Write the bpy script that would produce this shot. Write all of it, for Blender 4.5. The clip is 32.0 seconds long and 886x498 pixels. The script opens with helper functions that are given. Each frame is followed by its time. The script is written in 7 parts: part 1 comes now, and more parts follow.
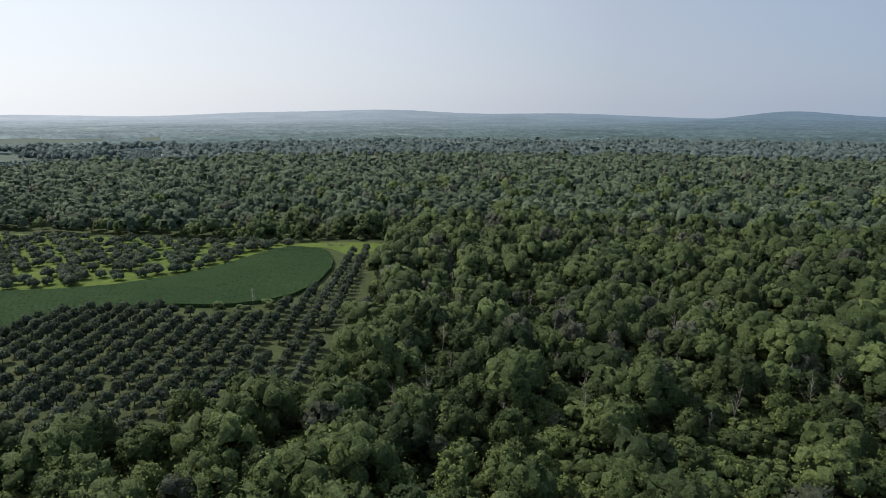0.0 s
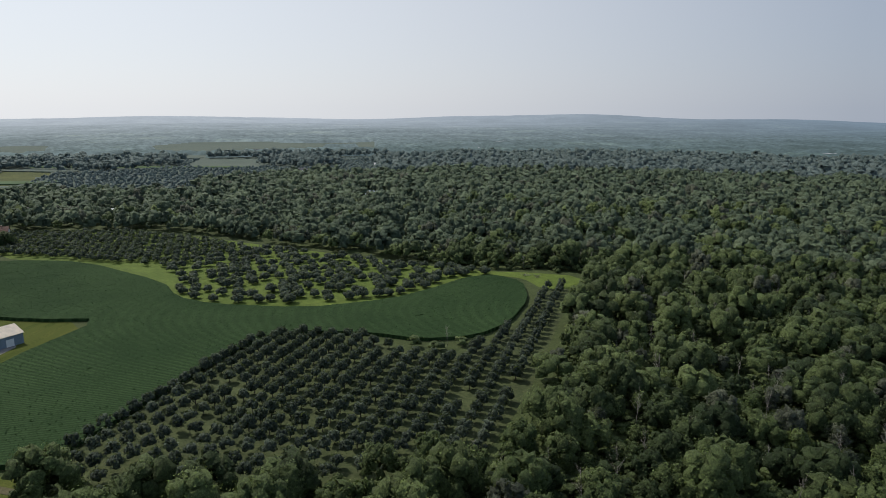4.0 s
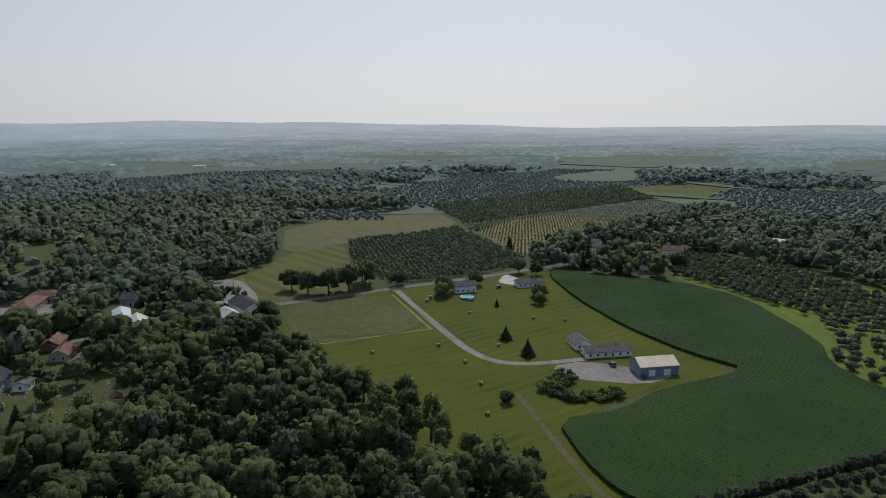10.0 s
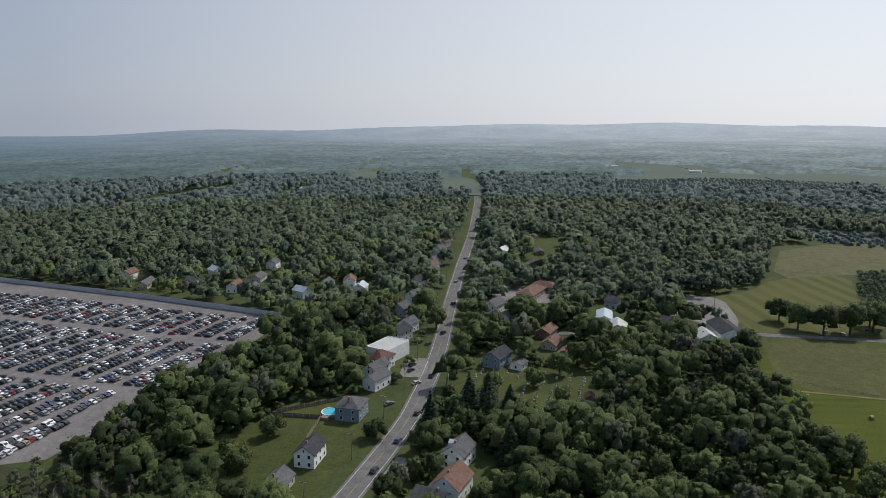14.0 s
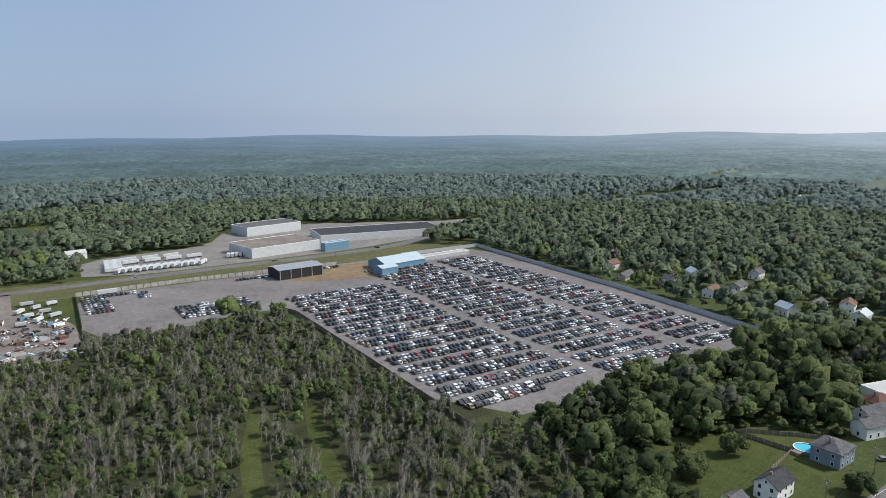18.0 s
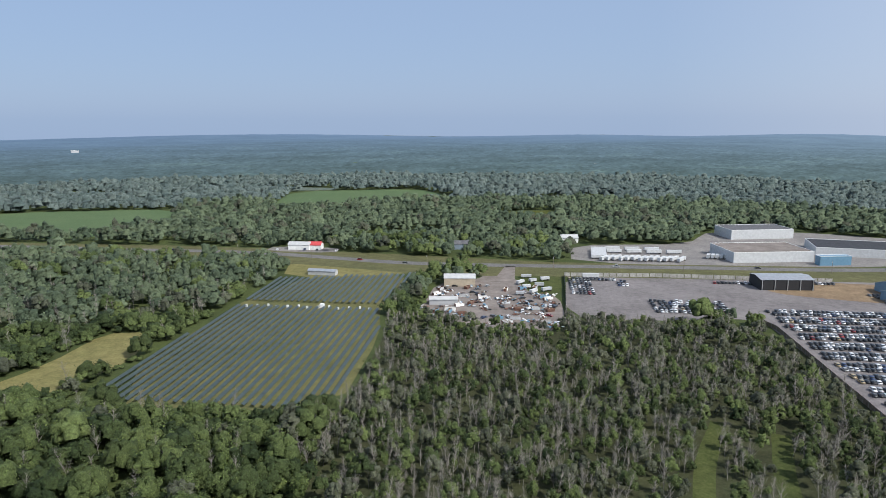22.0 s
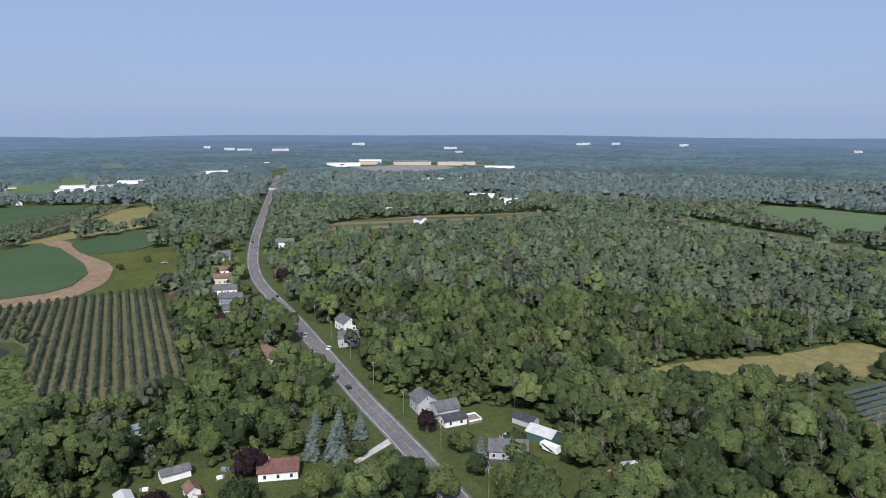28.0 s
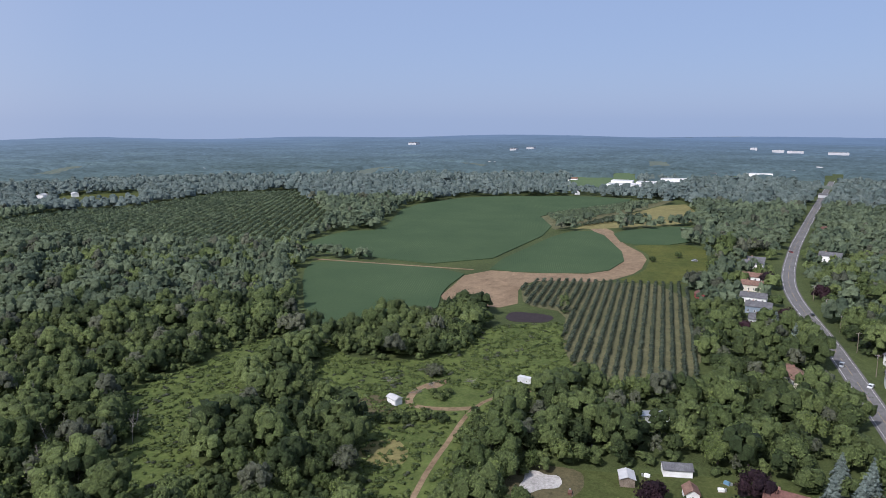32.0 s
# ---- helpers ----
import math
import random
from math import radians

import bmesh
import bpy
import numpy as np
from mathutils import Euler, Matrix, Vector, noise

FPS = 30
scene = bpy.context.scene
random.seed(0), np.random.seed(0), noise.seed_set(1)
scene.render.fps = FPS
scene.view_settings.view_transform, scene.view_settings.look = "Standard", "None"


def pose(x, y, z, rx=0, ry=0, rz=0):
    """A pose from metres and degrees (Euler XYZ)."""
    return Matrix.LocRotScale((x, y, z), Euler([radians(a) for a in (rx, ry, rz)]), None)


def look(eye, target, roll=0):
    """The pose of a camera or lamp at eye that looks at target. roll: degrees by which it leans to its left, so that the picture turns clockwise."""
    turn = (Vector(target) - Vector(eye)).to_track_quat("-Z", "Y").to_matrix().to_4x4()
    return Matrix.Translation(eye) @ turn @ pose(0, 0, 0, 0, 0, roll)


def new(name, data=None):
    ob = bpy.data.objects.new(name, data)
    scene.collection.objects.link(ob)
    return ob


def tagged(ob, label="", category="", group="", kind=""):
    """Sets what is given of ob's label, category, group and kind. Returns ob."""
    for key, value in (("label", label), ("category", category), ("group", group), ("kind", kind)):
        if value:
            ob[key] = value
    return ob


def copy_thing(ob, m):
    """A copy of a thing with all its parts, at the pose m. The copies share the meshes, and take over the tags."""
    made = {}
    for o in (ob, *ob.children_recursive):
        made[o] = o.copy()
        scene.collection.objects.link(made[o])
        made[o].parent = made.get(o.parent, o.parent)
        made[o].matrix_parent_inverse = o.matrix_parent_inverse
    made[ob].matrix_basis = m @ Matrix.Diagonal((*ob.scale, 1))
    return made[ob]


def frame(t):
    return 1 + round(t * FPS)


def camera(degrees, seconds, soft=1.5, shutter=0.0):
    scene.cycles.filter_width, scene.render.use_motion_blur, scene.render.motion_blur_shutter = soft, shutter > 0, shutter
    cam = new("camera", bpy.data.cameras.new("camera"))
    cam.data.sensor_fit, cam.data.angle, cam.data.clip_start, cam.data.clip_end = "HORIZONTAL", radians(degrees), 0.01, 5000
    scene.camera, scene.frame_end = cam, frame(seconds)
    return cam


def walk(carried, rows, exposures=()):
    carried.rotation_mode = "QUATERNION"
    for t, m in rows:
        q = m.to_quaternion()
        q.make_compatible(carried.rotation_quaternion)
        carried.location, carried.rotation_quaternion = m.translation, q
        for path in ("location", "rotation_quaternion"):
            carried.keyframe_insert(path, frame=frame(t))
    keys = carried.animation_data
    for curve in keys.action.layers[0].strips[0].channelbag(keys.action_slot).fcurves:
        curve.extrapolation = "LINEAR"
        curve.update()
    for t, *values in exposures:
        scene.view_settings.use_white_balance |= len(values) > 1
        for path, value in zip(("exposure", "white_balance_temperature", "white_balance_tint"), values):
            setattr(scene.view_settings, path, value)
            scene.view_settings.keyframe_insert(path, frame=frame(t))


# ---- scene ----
cam = camera(65.68, 32.0, soft=0.5)
# seconds, place in metres, tilt, turn and lean in degrees
PATH = [
    (0, -0.00, 0.00, 75.60, -11.78, 0.00, -0.09),
    (0.5, -0.15, 0.96, 77.54, -11.74, 1.44, -0.03),
    (1, -0.36, 1.95, 79.66, -11.70, 3.16, 0.06),
    (1.5, -0.57, 2.86, 81.80, -11.68, 4.96, 0.13),
    (2, -0.79, 3.66, 83.84, -11.65, 6.90, 0.15),
    (2.5, -0.91, 4.38, 85.68, -11.64, 8.94, 0.18),
    (4.5, -1.84, 7.01, 92.51, -11.59, 19.97, -0.01),
    (5, -2.35, 7.39, 94.13, -11.54, 24.01, -0.07),
    (5.5, -2.62, 7.66, 95.85, -11.50, 28.12, -0.12),
    (6, -2.82, 7.85, 97.56, -11.44, 32.24, -0.21),
    (6.5, -3.08, 7.98, 99.29, -11.40, 36.35, -0.25),
    (7, -3.35, 8.14, 101.11, -11.35, 40.47, -0.26),
    (7.5, -3.66, 8.30, 103.00, -11.30, 44.67, -0.25),
    (8, -4.22, 8.27, 104.84, -11.26, 49.19, -0.27),
    (8.5, -4.90, 8.18, 106.62, -11.22, 54.01, -0.26),
    (9, -5.57, 8.35, 108.33, -11.20, 58.90, -0.25),
    (9.5, -6.21, 8.61, 110.00, -11.17, 63.80, -0.24),
    (10, -6.89, 8.67, 111.64, -11.15, 68.67, -0.20),
    (10.5, -7.49, 8.62, 113.33, -11.12, 73.54, -0.16),
    (11, -8.11, 8.62, 115.06, -11.10, 78.42, -0.13),
    (11.5, -8.74, 8.54, 116.59, -11.05, 83.38, -0.13),
    (12, -9.42, 8.50, 117.79, -10.99, 88.40, -0.15),
    (12.5, -9.91, 8.50, 118.65, -10.97, 93.42, -0.17),
    (13, -10.25, 8.37, 119.17, -10.98, 98.40, -0.14),
    (13.5, -10.61, 8.04, 119.44, -10.97, 103.34, -0.15),
    (14, -10.96, 7.56, 119.49, -10.96, 108.20, -0.13),
    (14.5, -11.28, 7.08, 119.37, -10.94, 113.09, -0.13),
    (16.5, -12.73, 5.80, 118.30, -10.81, 132.66, -0.19),
    (17, -13.05, 5.39, 118.00, -10.76, 137.55, -0.19),
    (17.5, -13.28, 4.92, 117.67, -10.71, 142.44, -0.20),
    (18, -13.36, 4.49, 117.32, -10.69, 147.33, -0.15),
    (18.5, -13.34, 4.07, 117.00, -10.69, 152.22, -0.11),
    (19, -13.22, 3.75, 116.89, -10.66, 157.10, -0.07),
    (19.5, -13.16, 3.58, 116.85, -10.66, 161.99, -0.11),
    (20, -13.24, 3.50, 116.85, -10.68, 166.90, -0.15),
    (20.5, -13.31, 3.36, 116.85, -10.69, 171.80, -0.22),
    (21, -13.31, 3.12, 116.88, -10.70, 176.71, -0.23),
    (21.5, -13.21, 2.88, 116.98, -10.73, 181.59, -0.18),
    (22, -13.02, 2.62, 116.99, -10.77, 186.46, -0.15),
    (22.5, -12.86, 2.37, 116.84, -10.76, 191.34, -0.20),
    (23, -12.71, 2.16, 116.55, -10.74, 196.22, -0.24),
    (23.5, -12.43, 1.88, 116.19, -10.73, 201.07, -0.25),
    (24, -11.95, 1.44, 115.88, -10.71, 205.94, -0.29),
    (24.5, -11.29, 1.13, 115.57, -10.71, 210.76, -0.32),
    (25, -10.62, 0.87, 115.30, -10.68, 215.59, -0.31),
    (25.5, -10.17, 0.59, 115.03, -10.70, 220.44, -0.24),
    (27.5, -9.23, -0.41, 114.21, -10.71, 240.12, 0.07),
    (28, -9.01, -0.38, 114.02, -10.72, 245.34, 0.08),
    (28.5, -8.72, -0.36, 113.85, -10.70, 250.65, 0.09),
    (29, -8.25, -0.38, 113.62, -10.71, 256.02, 0.07),
    (29.5, -7.72, -0.45, 113.37, -10.70, 261.39, 0.02),
    (30, -7.22, -0.56, 113.10, -10.69, 266.74, -0.02),
    (30.5, -6.76, -0.58, 112.85, -10.66, 272.05, -0.08),
    (31, -6.22, -0.44, 112.69, -10.65, 277.37, -0.10),
    (31.5, -5.60, -0.13, 112.59, -10.64, 282.71, -0.08),
    (32, -4.94, 0.39, 112.51, -10.64, 288.28, -0.07),
]
walk(cam, [(t, pose(x, y, z, 90 + tilt, 0, turn) @ pose(0, 0, 0, 0, 0, lean)) for t, x, y, z, tilt, turn, lean in PATH],
     exposures=[(0, -0.3, 6200, 10), (5, -0.68, 6200, 10), (8, -0.85, 6200, 10), (12, -0.8, 6200, 10), (15, -0.45, 6200, 11), (17, -0.22, 6150, 10), (18, -0.12, 6150, 10), (20, -0.02, 6100, 10), (24, -0.03, 5980, 13), (29, -0.06, 5880, 17), (32, -0.08, 5850, 19)])

# ---- light ----
SUN_TURN, SUN_UP = 62.0, 46.0
world = bpy.data.worlds.new("sky")
scene.world = world
world.use_nodes = True
wn = world.node_tree.nodes
wl = world.node_tree.links
sky = wn.new("ShaderNodeTexSky")
sky.sky_type, sky.sun_disc = "NISHITA", False
sky.sun_elevation, sky.sun_rotation = radians(SUN_UP), radians(-SUN_TURN)
sky.air_density, sky.dust_density, sky.ozone_density, sky.altitude = 1.0, 1.0, 2.0, 100
# summer haze: a pale veil over the clear sky, whiter round the sun's side
SUN_SIDE = (-math.sin(radians(SUN_TURN)), math.cos(radians(SUN_TURN)), 0.0)


def haze_ramp(n, l, vector, stops):
    dot = n.new("ShaderNodeVectorMath")
    dot.operation = "DOT_PRODUCT"
    l.new(vector, dot.inputs[0])
    dot.inputs[1].default_value = SUN_SIDE
    half = n.new("ShaderNodeMath")
    half.operation = "MULTIPLY_ADD"
    half.inputs[1].default_value = half.inputs[2].default_value = 0.5
    l.new(dot.outputs["Value"], half.inputs[0])
    r = n.new("ShaderNodeValToRGB")
    while len(r.color_ramp.elements) < len(stops):
        r.color_ramp.elements.new(0.5)
    for e, (p, col) in zip(r.color_ramp.elements, stops):
        e.position, e.color = p, (*col, 1)
    l.new(half.outputs[0], r.inputs[0])
    return r.outputs[0]


wco = wn.new("ShaderNodeTexCoord")
veil = haze_ramp(wn, wl, wco.outputs["Generated"], [(0.0, (0.365, 0.480, 0.67)), (0.35, (0.40, 0.51, 0.69)), (0.62, (0.63, 0.69, 0.80)), (0.85, (1.08, 1.10, 1.14)), (1.0, (1.36, 1.38, 1.40))])
clear_sky = wn.new("ShaderNodeVectorMath")
clear_sky.operation = "SCALE"
clear_sky.inputs["Scale"].default_value = 0.10
wl.new(sky.outputs[0], clear_sky.inputs[0])
wmix = wn.new("ShaderNodeMix")
wmix.data_type = "RGBA"
wmix.inputs[0].default_value = 0.8
wl.new(clear_sky.outputs[0], wmix.inputs[6])
wl.new(veil, wmix.inputs[7])
wl.new(wmix.outputs[2], wn["Background"].inputs[0])
wn["Background"].inputs[1].default_value = 1.0
sun = new("sun", bpy.data.lights.new("sun", "SUN"))
sun.data.energy, sun.data.angle, sun.data.color = 4.8, radians(0.8), (1.0, 0.94, 0.84)
su, st = radians(SUN_UP), radians(SUN_TURN)
sun.matrix_world = look((0, 0, 400), (400 * math.sin(st) * math.cos(su), -400 * math.cos(st) * math.cos(su), 400 - 400 * math.sin(su)))

# ---- materials ----
def nodes_of(name):
    m = bpy.data.materials.new(name)
    m.use_nodes = True
    return m, m.node_tree.nodes, m.node_tree.links


def noise_node(n, l, scale, detail=4.0, space="Object", rough=0.6):
    co = n.new("ShaderNodeTexCoord") if space == "Object" else n.new("ShaderNodeNewGeometry")
    t = n.new("ShaderNodeTexNoise")
    t.inputs["Scale"].default_value, t.inputs["Detail"].default_value, t.inputs["Roughness"].default_value = scale, detail, rough
    l.new(co.outputs["Object" if space == "Object" else "Position"], t.inputs["Vector"])
    return t.outputs["Fac"]


def ramp(n, l, fac, stops, mode="LINEAR"):
    r = n.new("ShaderNodeValToRGB")
    r.color_ramp.interpolation = mode
    while len(r.color_ramp.elements) < len(stops):
        r.color_ramp.elements.new(0.5)
    for e, (p, c) in zip(r.color_ramp.elements, stops):
        e.position, e.color = p, (*c, 1)
    l.new(fac, r.inputs[0])
    return r.outputs[0]


def mix(n, l, fac, a, b, mode="MIX"):
    m = n.new("ShaderNodeMix")
    m.data_type, m.blend_type = "RGBA", mode
    for v, k in ((fac, 0), (a, 6), (b, 7)):
        if isinstance(v, (int, float)):
            m.inputs[k].default_value = v
        elif isinstance(v, tuple):
            m.inputs[k].default_value = (*v, 1)
        else:
            l.new(v, m.inputs[k])
    return m.outputs[2]


def surface(name, dark, light, big, small, rough=0.9, bump=0.3, third=None, metal=0.0):
    """Two-scale mottled surface: patches of size 1/big metres, grain of size 1/small metres."""
    m, n, l = nodes_of(name)
    b = n["Principled BSDF"]
    patch = noise_node(n, l, big, 3.0, "Position")
    grain = noise_node(n, l, small, 4.0, "Position", 0.7)
    c = ramp(n, l, patch, [(0.35, dark), (0.65, light)])
    c = mix(n, l, ramp(n, l, grain, [(0.3, (0.0,) * 3), (0.7, (1.0,) * 3)]), c, mix(n, l, 0.5, c, third or light))
    g2 = ramp(n, l, grain, [(0.25, (0.68,) * 3), (0.75, (1.3,) * 3)])
    c = mix(n, l, 0.9, c, g2, "MULTIPLY")
    c = mix(n, l, 0.9, c, ramp(n, l, noise_node(n, l, small * 0.22, 5.0, "Position", 0.65), [(0.32, (0.76,) * 3), (0.68, (1.22,) * 3)]), "MULTIPLY")
    l.new(c, b.inputs["Base Color"])
    b.inputs["Roughness"].default_value, b.inputs["Metallic"].default_value = rough, metal
    b.inputs["Specular IOR Level"].default_value = 0.12
    if bump:
        k = n.new("ShaderNodeBump")
        k.inputs["Strength"].default_value, k.inputs["Distance"].default_value = bump, 0.3
        l.new(grain, k.inputs["Height"])
        l.new(k.outputs[0], b.inputs["Normal"])
    return m


def rowed(name, dark, light, turn, pitch, soil, share=0.5, big=0.02):
    """A planted field: rows of crop of the given pitch along a direction, with soil or grass between."""
    m, n, l = nodes_of(name)
    b = n["Principled BSDF"]
    g = n.new("ShaderNodeNewGeometry")
    mp = n.new("ShaderNodeMapping")
    mp.inputs["Rotation"].default_value[2] = radians(-turn)
    l.new(g.outputs["Position"], mp.inputs["Vector"])
    w = n.new("ShaderNodeTexWave")
    w.wave_type, w.bands_direction = "BANDS", "Y"
    w.inputs["Scale"].default_value = 0.314159 / pitch
    w.inputs["Distortion"].default_value, w.inputs["Detail"].default_value, w.inputs["Detail Scale"].default_value = 1.2, 3.0, 0.4
    l.new(mp.outputs[0], w.inputs["Vector"])
    patch = noise_node(n, l, big, 4.0, "Position")
    c = ramp(n, l, patch, [(0.35, dark), (0.65, light)])
    grain = noise_node(n, l, 1.2, 4.0, "Position", 0.7)
    c = mix(n, l, 0.7, c, ramp(n, l, grain, [(0.28, (0.5,) * 3), (0.72, (1.45,) * 3)]), "MULTIPLY")
    c = mix(n, l, ramp(n, l, w.outputs["Fac"], [(share - 0.2, (0.0,) * 3), (share + 0.2, (1.0,) * 3)]), soil, c)
    l.new(c, b.inputs["Base Color"])
    b.inputs["Roughness"].default_value, b.inputs["Specular IOR Level"].default_value = 0.95, 0.06
    return m


def leafy(name, dark, light, lucent=0.3, alt=None, crest=0.0):
    """Foliage: colour varies from leaf clump to leaf clump and from tree to tree. crest: depth of the clumps of a
    closed crown, whose hollows are painted darker like shade.
    """
    m, n, l = nodes_of(name)
    b = n["Principled BSDF"]
    own = n.new("ShaderNodeAttribute")
    own.attribute_name = "tree_tint"
    c = ramp(n, l, own.outputs["Fac"], [(0.05, dark), (0.75, light), (1.0, tuple(v * 1.18 for v in light))])
    if alt:
        wide = noise_node(n, l, 0.021, 2.0, "Position")
        c = mix(n, l, ramp(n, l, wide, [(0.5, (0.0,) * 3), (0.7, (0.8,) * 3)]), c, mix(n, l, 0.5, c, alt))
    g = n.new("ShaderNodeNewGeometry")
    if crest:
        # bump noise reused in colour: shade painted into hollows, clump tops lightened
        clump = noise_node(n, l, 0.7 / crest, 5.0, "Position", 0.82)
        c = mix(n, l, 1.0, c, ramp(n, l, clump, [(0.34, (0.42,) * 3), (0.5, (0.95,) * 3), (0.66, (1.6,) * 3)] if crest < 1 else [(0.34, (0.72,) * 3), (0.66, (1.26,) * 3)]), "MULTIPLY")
        k = n.new("ShaderNodeBump")
        k.inputs["Strength"].default_value, k.inputs["Distance"].default_value = 1.0, crest
        l.new(clump, k.inputs["Height"])
        l.new(k.outputs[0], b.inputs["Normal"])
    else:
        c = mix(n, l, 0.85, c, ramp(n, l, g.outputs["Random Per Island"], [(0.0, (0.5,) * 3), (1.0, (1.6,) * 3)]), "MULTIPLY")
    l.new(c, b.inputs["Base Color"])
    b.inputs["Roughness"].default_value, b.inputs["Specular IOR Level"].default_value = 0.75, 0.12
    t = n.new("ShaderNodeBsdfTranslucent")
    l.new(mix(n, l, 0.4, c, (0.16, 0.22, 0.02)), t.inputs[0])
    x = n.new("ShaderNodeMixShader")
    x.inputs[0].default_value = 0.0 if crest else lucent
    l.new(b.outputs[0], x.inputs[1])
    l.new(t.outputs[0], x.inputs[2])
    l.new(x.outputs[0], n["Material Output"].inputs[0])
    return m


def paint(name, c, rough=0.55, vary=0.12, metal=0.0, grain=0.5):
    m, n, l = nodes_of(name)
    b = n["Principled BSDF"]
    f = noise_node(n, l, grain, 4.0, "Position")
    lo, hi = tuple(v * (1 - vary) for v in c), tuple(min(v * (1 + vary), 0.95) for v in c)
    l.new(ramp(n, l, f, [(0.3, lo), (0.7, hi)]), b.inputs["Base Color"])
    b.inputs["Roughness"].default_value, b.inputs["Metallic"].default_value = rough, metal
    return m


def many(name, island):
    """Car paint in the colours of a salvage lot, one colour a car."""
    m, n, l = nodes_of(name)
    b = n["Principled BSDF"]
    src = (n.new("ShaderNodeNewGeometry").outputs["Random Per Island"] if island else n.new("ShaderNodeObjectInfo").outputs["Random"])
    l.new(ramp(n, l, src, [(0.0, (0.78, 0.78, 0.78)), (0.17, (0.40, 0.41, 0.42)), (0.29, (0.015, 0.015, 0.017)), (0.66, (0.06, 0.062, 0.066)),
                           (0.82, (0.17, 0.175, 0.18)), (0.89, (0.025, 0.045, 0.11)), (0.935, (0.24, 0.02, 0.02)), (0.97, (0.34, 0.27, 0.16))], "CONSTANT"),
          b.inputs["Base Color"])
    b.inputs["Roughness"].default_value, b.inputs["Metallic"].default_value = 0.3, 0.2
    b.inputs["Coat Weight"].default_value = 0.5
    return m


M_GROUND = surface("meadow_grass", (0.034, 0.050, 0.016), (0.060, 0.080, 0.024), 0.02, 1.3, third=(0.085, 0.095, 0.038))
M_LAWN = surface("mown_lawn", (0.042, 0.060, 0.015), (0.064, 0.080, 0.022), 0.03, 0.9, third=(0.080, 0.078, 0.031))
M_HAY = surface("hay_stubble", (0.040, 0.060, 0.011), (0.076, 0.088, 0.018), 0.03, 0.8, third=(0.104, 0.096, 0.028))
M_WILD = surface("tall_weeds", (0.056, 0.088, 0.020), (0.090, 0.126, 0.030), 0.05, 0.6, bump=0.8, third=(0.098, 0.094, 0.039))
M_TAN = surface("dry_grass", (0.150, 0.135, 0.052), (0.205, 0.175, 0.072), 0.03, 0.7, third=(0.16, 0.16, 0.06))
M_SAND = surface("sandy_soil", (0.165, 0.115, 0.070), (0.235, 0.170, 0.105), 0.04, 0.7)
M_DIRT = surface("bare_earth", (0.16, 0.115, 0.075), (0.24, 0.180, 0.120), 0.06, 0.9)
M_GRAVEL = surface("gravel", (0.15, 0.145, 0.145), (0.22, 0.21, 0.20), 0.05, 1.5, third=(0.25, 0.22, 0.19))
M_LOT = surface("packed_gravel", (0.128, 0.120, 0.124), (0.190, 0.178, 0.180), 0.03, 1.2, third=(0.22, 0.19, 0.165))
M_SCRAPG = surface("dusty_yard", (0.175, 0.152, 0.136), (0.255, 0.225, 0.200), 0.05, 0.8, third=(0.13, 0.105, 0.09))
M_ROAD = surface("asphalt", (0.118, 0.113, 0.110), (0.158, 0.152, 0.147), 0.05, 1.5, bump=0.1)
M_DARKROAD = surface("new_asphalt", (0.055, 0.055, 0.06), (0.085, 0.085, 0.09), 0.05, 1.5, bump=0.1)
M_RUT = surface("worn_track", (0.075, 0.068, 0.034), (0.105, 0.092, 0.048), 0.06, 0.9)
M_CONC = surface("concrete", (0.34, 0.325, 0.30), (0.44, 0.42, 0.39), 0.08, 1.0, bump=0.1)
M_CORN = rowed("corn", (0.029, 0.056, 0.020), (0.050, 0.086, 0.031), 33, 1.5, (0.024, 0.046, 0.016))
M_SOY = rowed("soy", (0.042, 0.070, 0.034), (0.064, 0.096, 0.046), 12, 1.6, (0.050, 0.079, 0.038))
M_CROP = rowed("pale_crop", (0.080, 0.122, 0.058), (0.106, 0.146, 0.070), 12, 3.0, (0.085, 0.122, 0.058))
M_STRIPE = rowed("mown_strips", (0.075, 0.082, 0.028), (0.100, 0.100, 0.036), 20, 14.0, (0.105, 0.106, 0.042))
M_VINE = rowed("vineyard_floor", (0.105, 0.115, 0.045), (0.155, 0.145, 0.065), 23, 6.0, (0.19, 0.16, 0.09))
M_ORCHF = surface("orchard_floor", (0.040, 0.058, 0.020), (0.064, 0.084, 0.028), 0.05, 0.8, third=(0.085, 0.080, 0.042))
M_WATER, wn_, wl_ = nodes_of("water")
wn_["Principled BSDF"].inputs["Base Color"].default_value = (0.03, 0.04, 0.03, 1)
wn_["Principled BSDF"].inputs["Roughness"].default_value = 0.08
M_POOLW, wn_, wl_ = nodes_of("pool_water")
wn_["Principled BSDF"].inputs["Base Color"].default_value = (0.12, 0.50, 0.62, 1)
wn_["Principled BSDF"].inputs["Roughness"].default_value = 0.06
M_LEAF = leafy("broad_leaves", (0.028, 0.043, 0.017), (0.090, 0.118, 0.040), lucent=0.08, alt=(0.104, 0.124, 0.039))
M_LEAF2 = leafy("bright_leaves", (0.056, 0.080, 0.024), (0.108, 0.138, 0.040), lucent=0.12, alt=(0.112, 0.134, 0.040))
M_LEAFG = leafy("grey_green_leaves", (0.050, 0.060, 0.036), (0.082, 0.092, 0.054), alt=(0.10, 0.10, 0.072))
M_SPRUCE = leafy("spruce_needles", (0.024, 0.040, 0.020), (0.036, 0.054, 0.027), lucent=0.1)
M_BLUESPR = leafy("blue_spruce_needles", (0.095, 0.125, 0.110), (0.14, 0.17, 0.15), lucent=0.1)
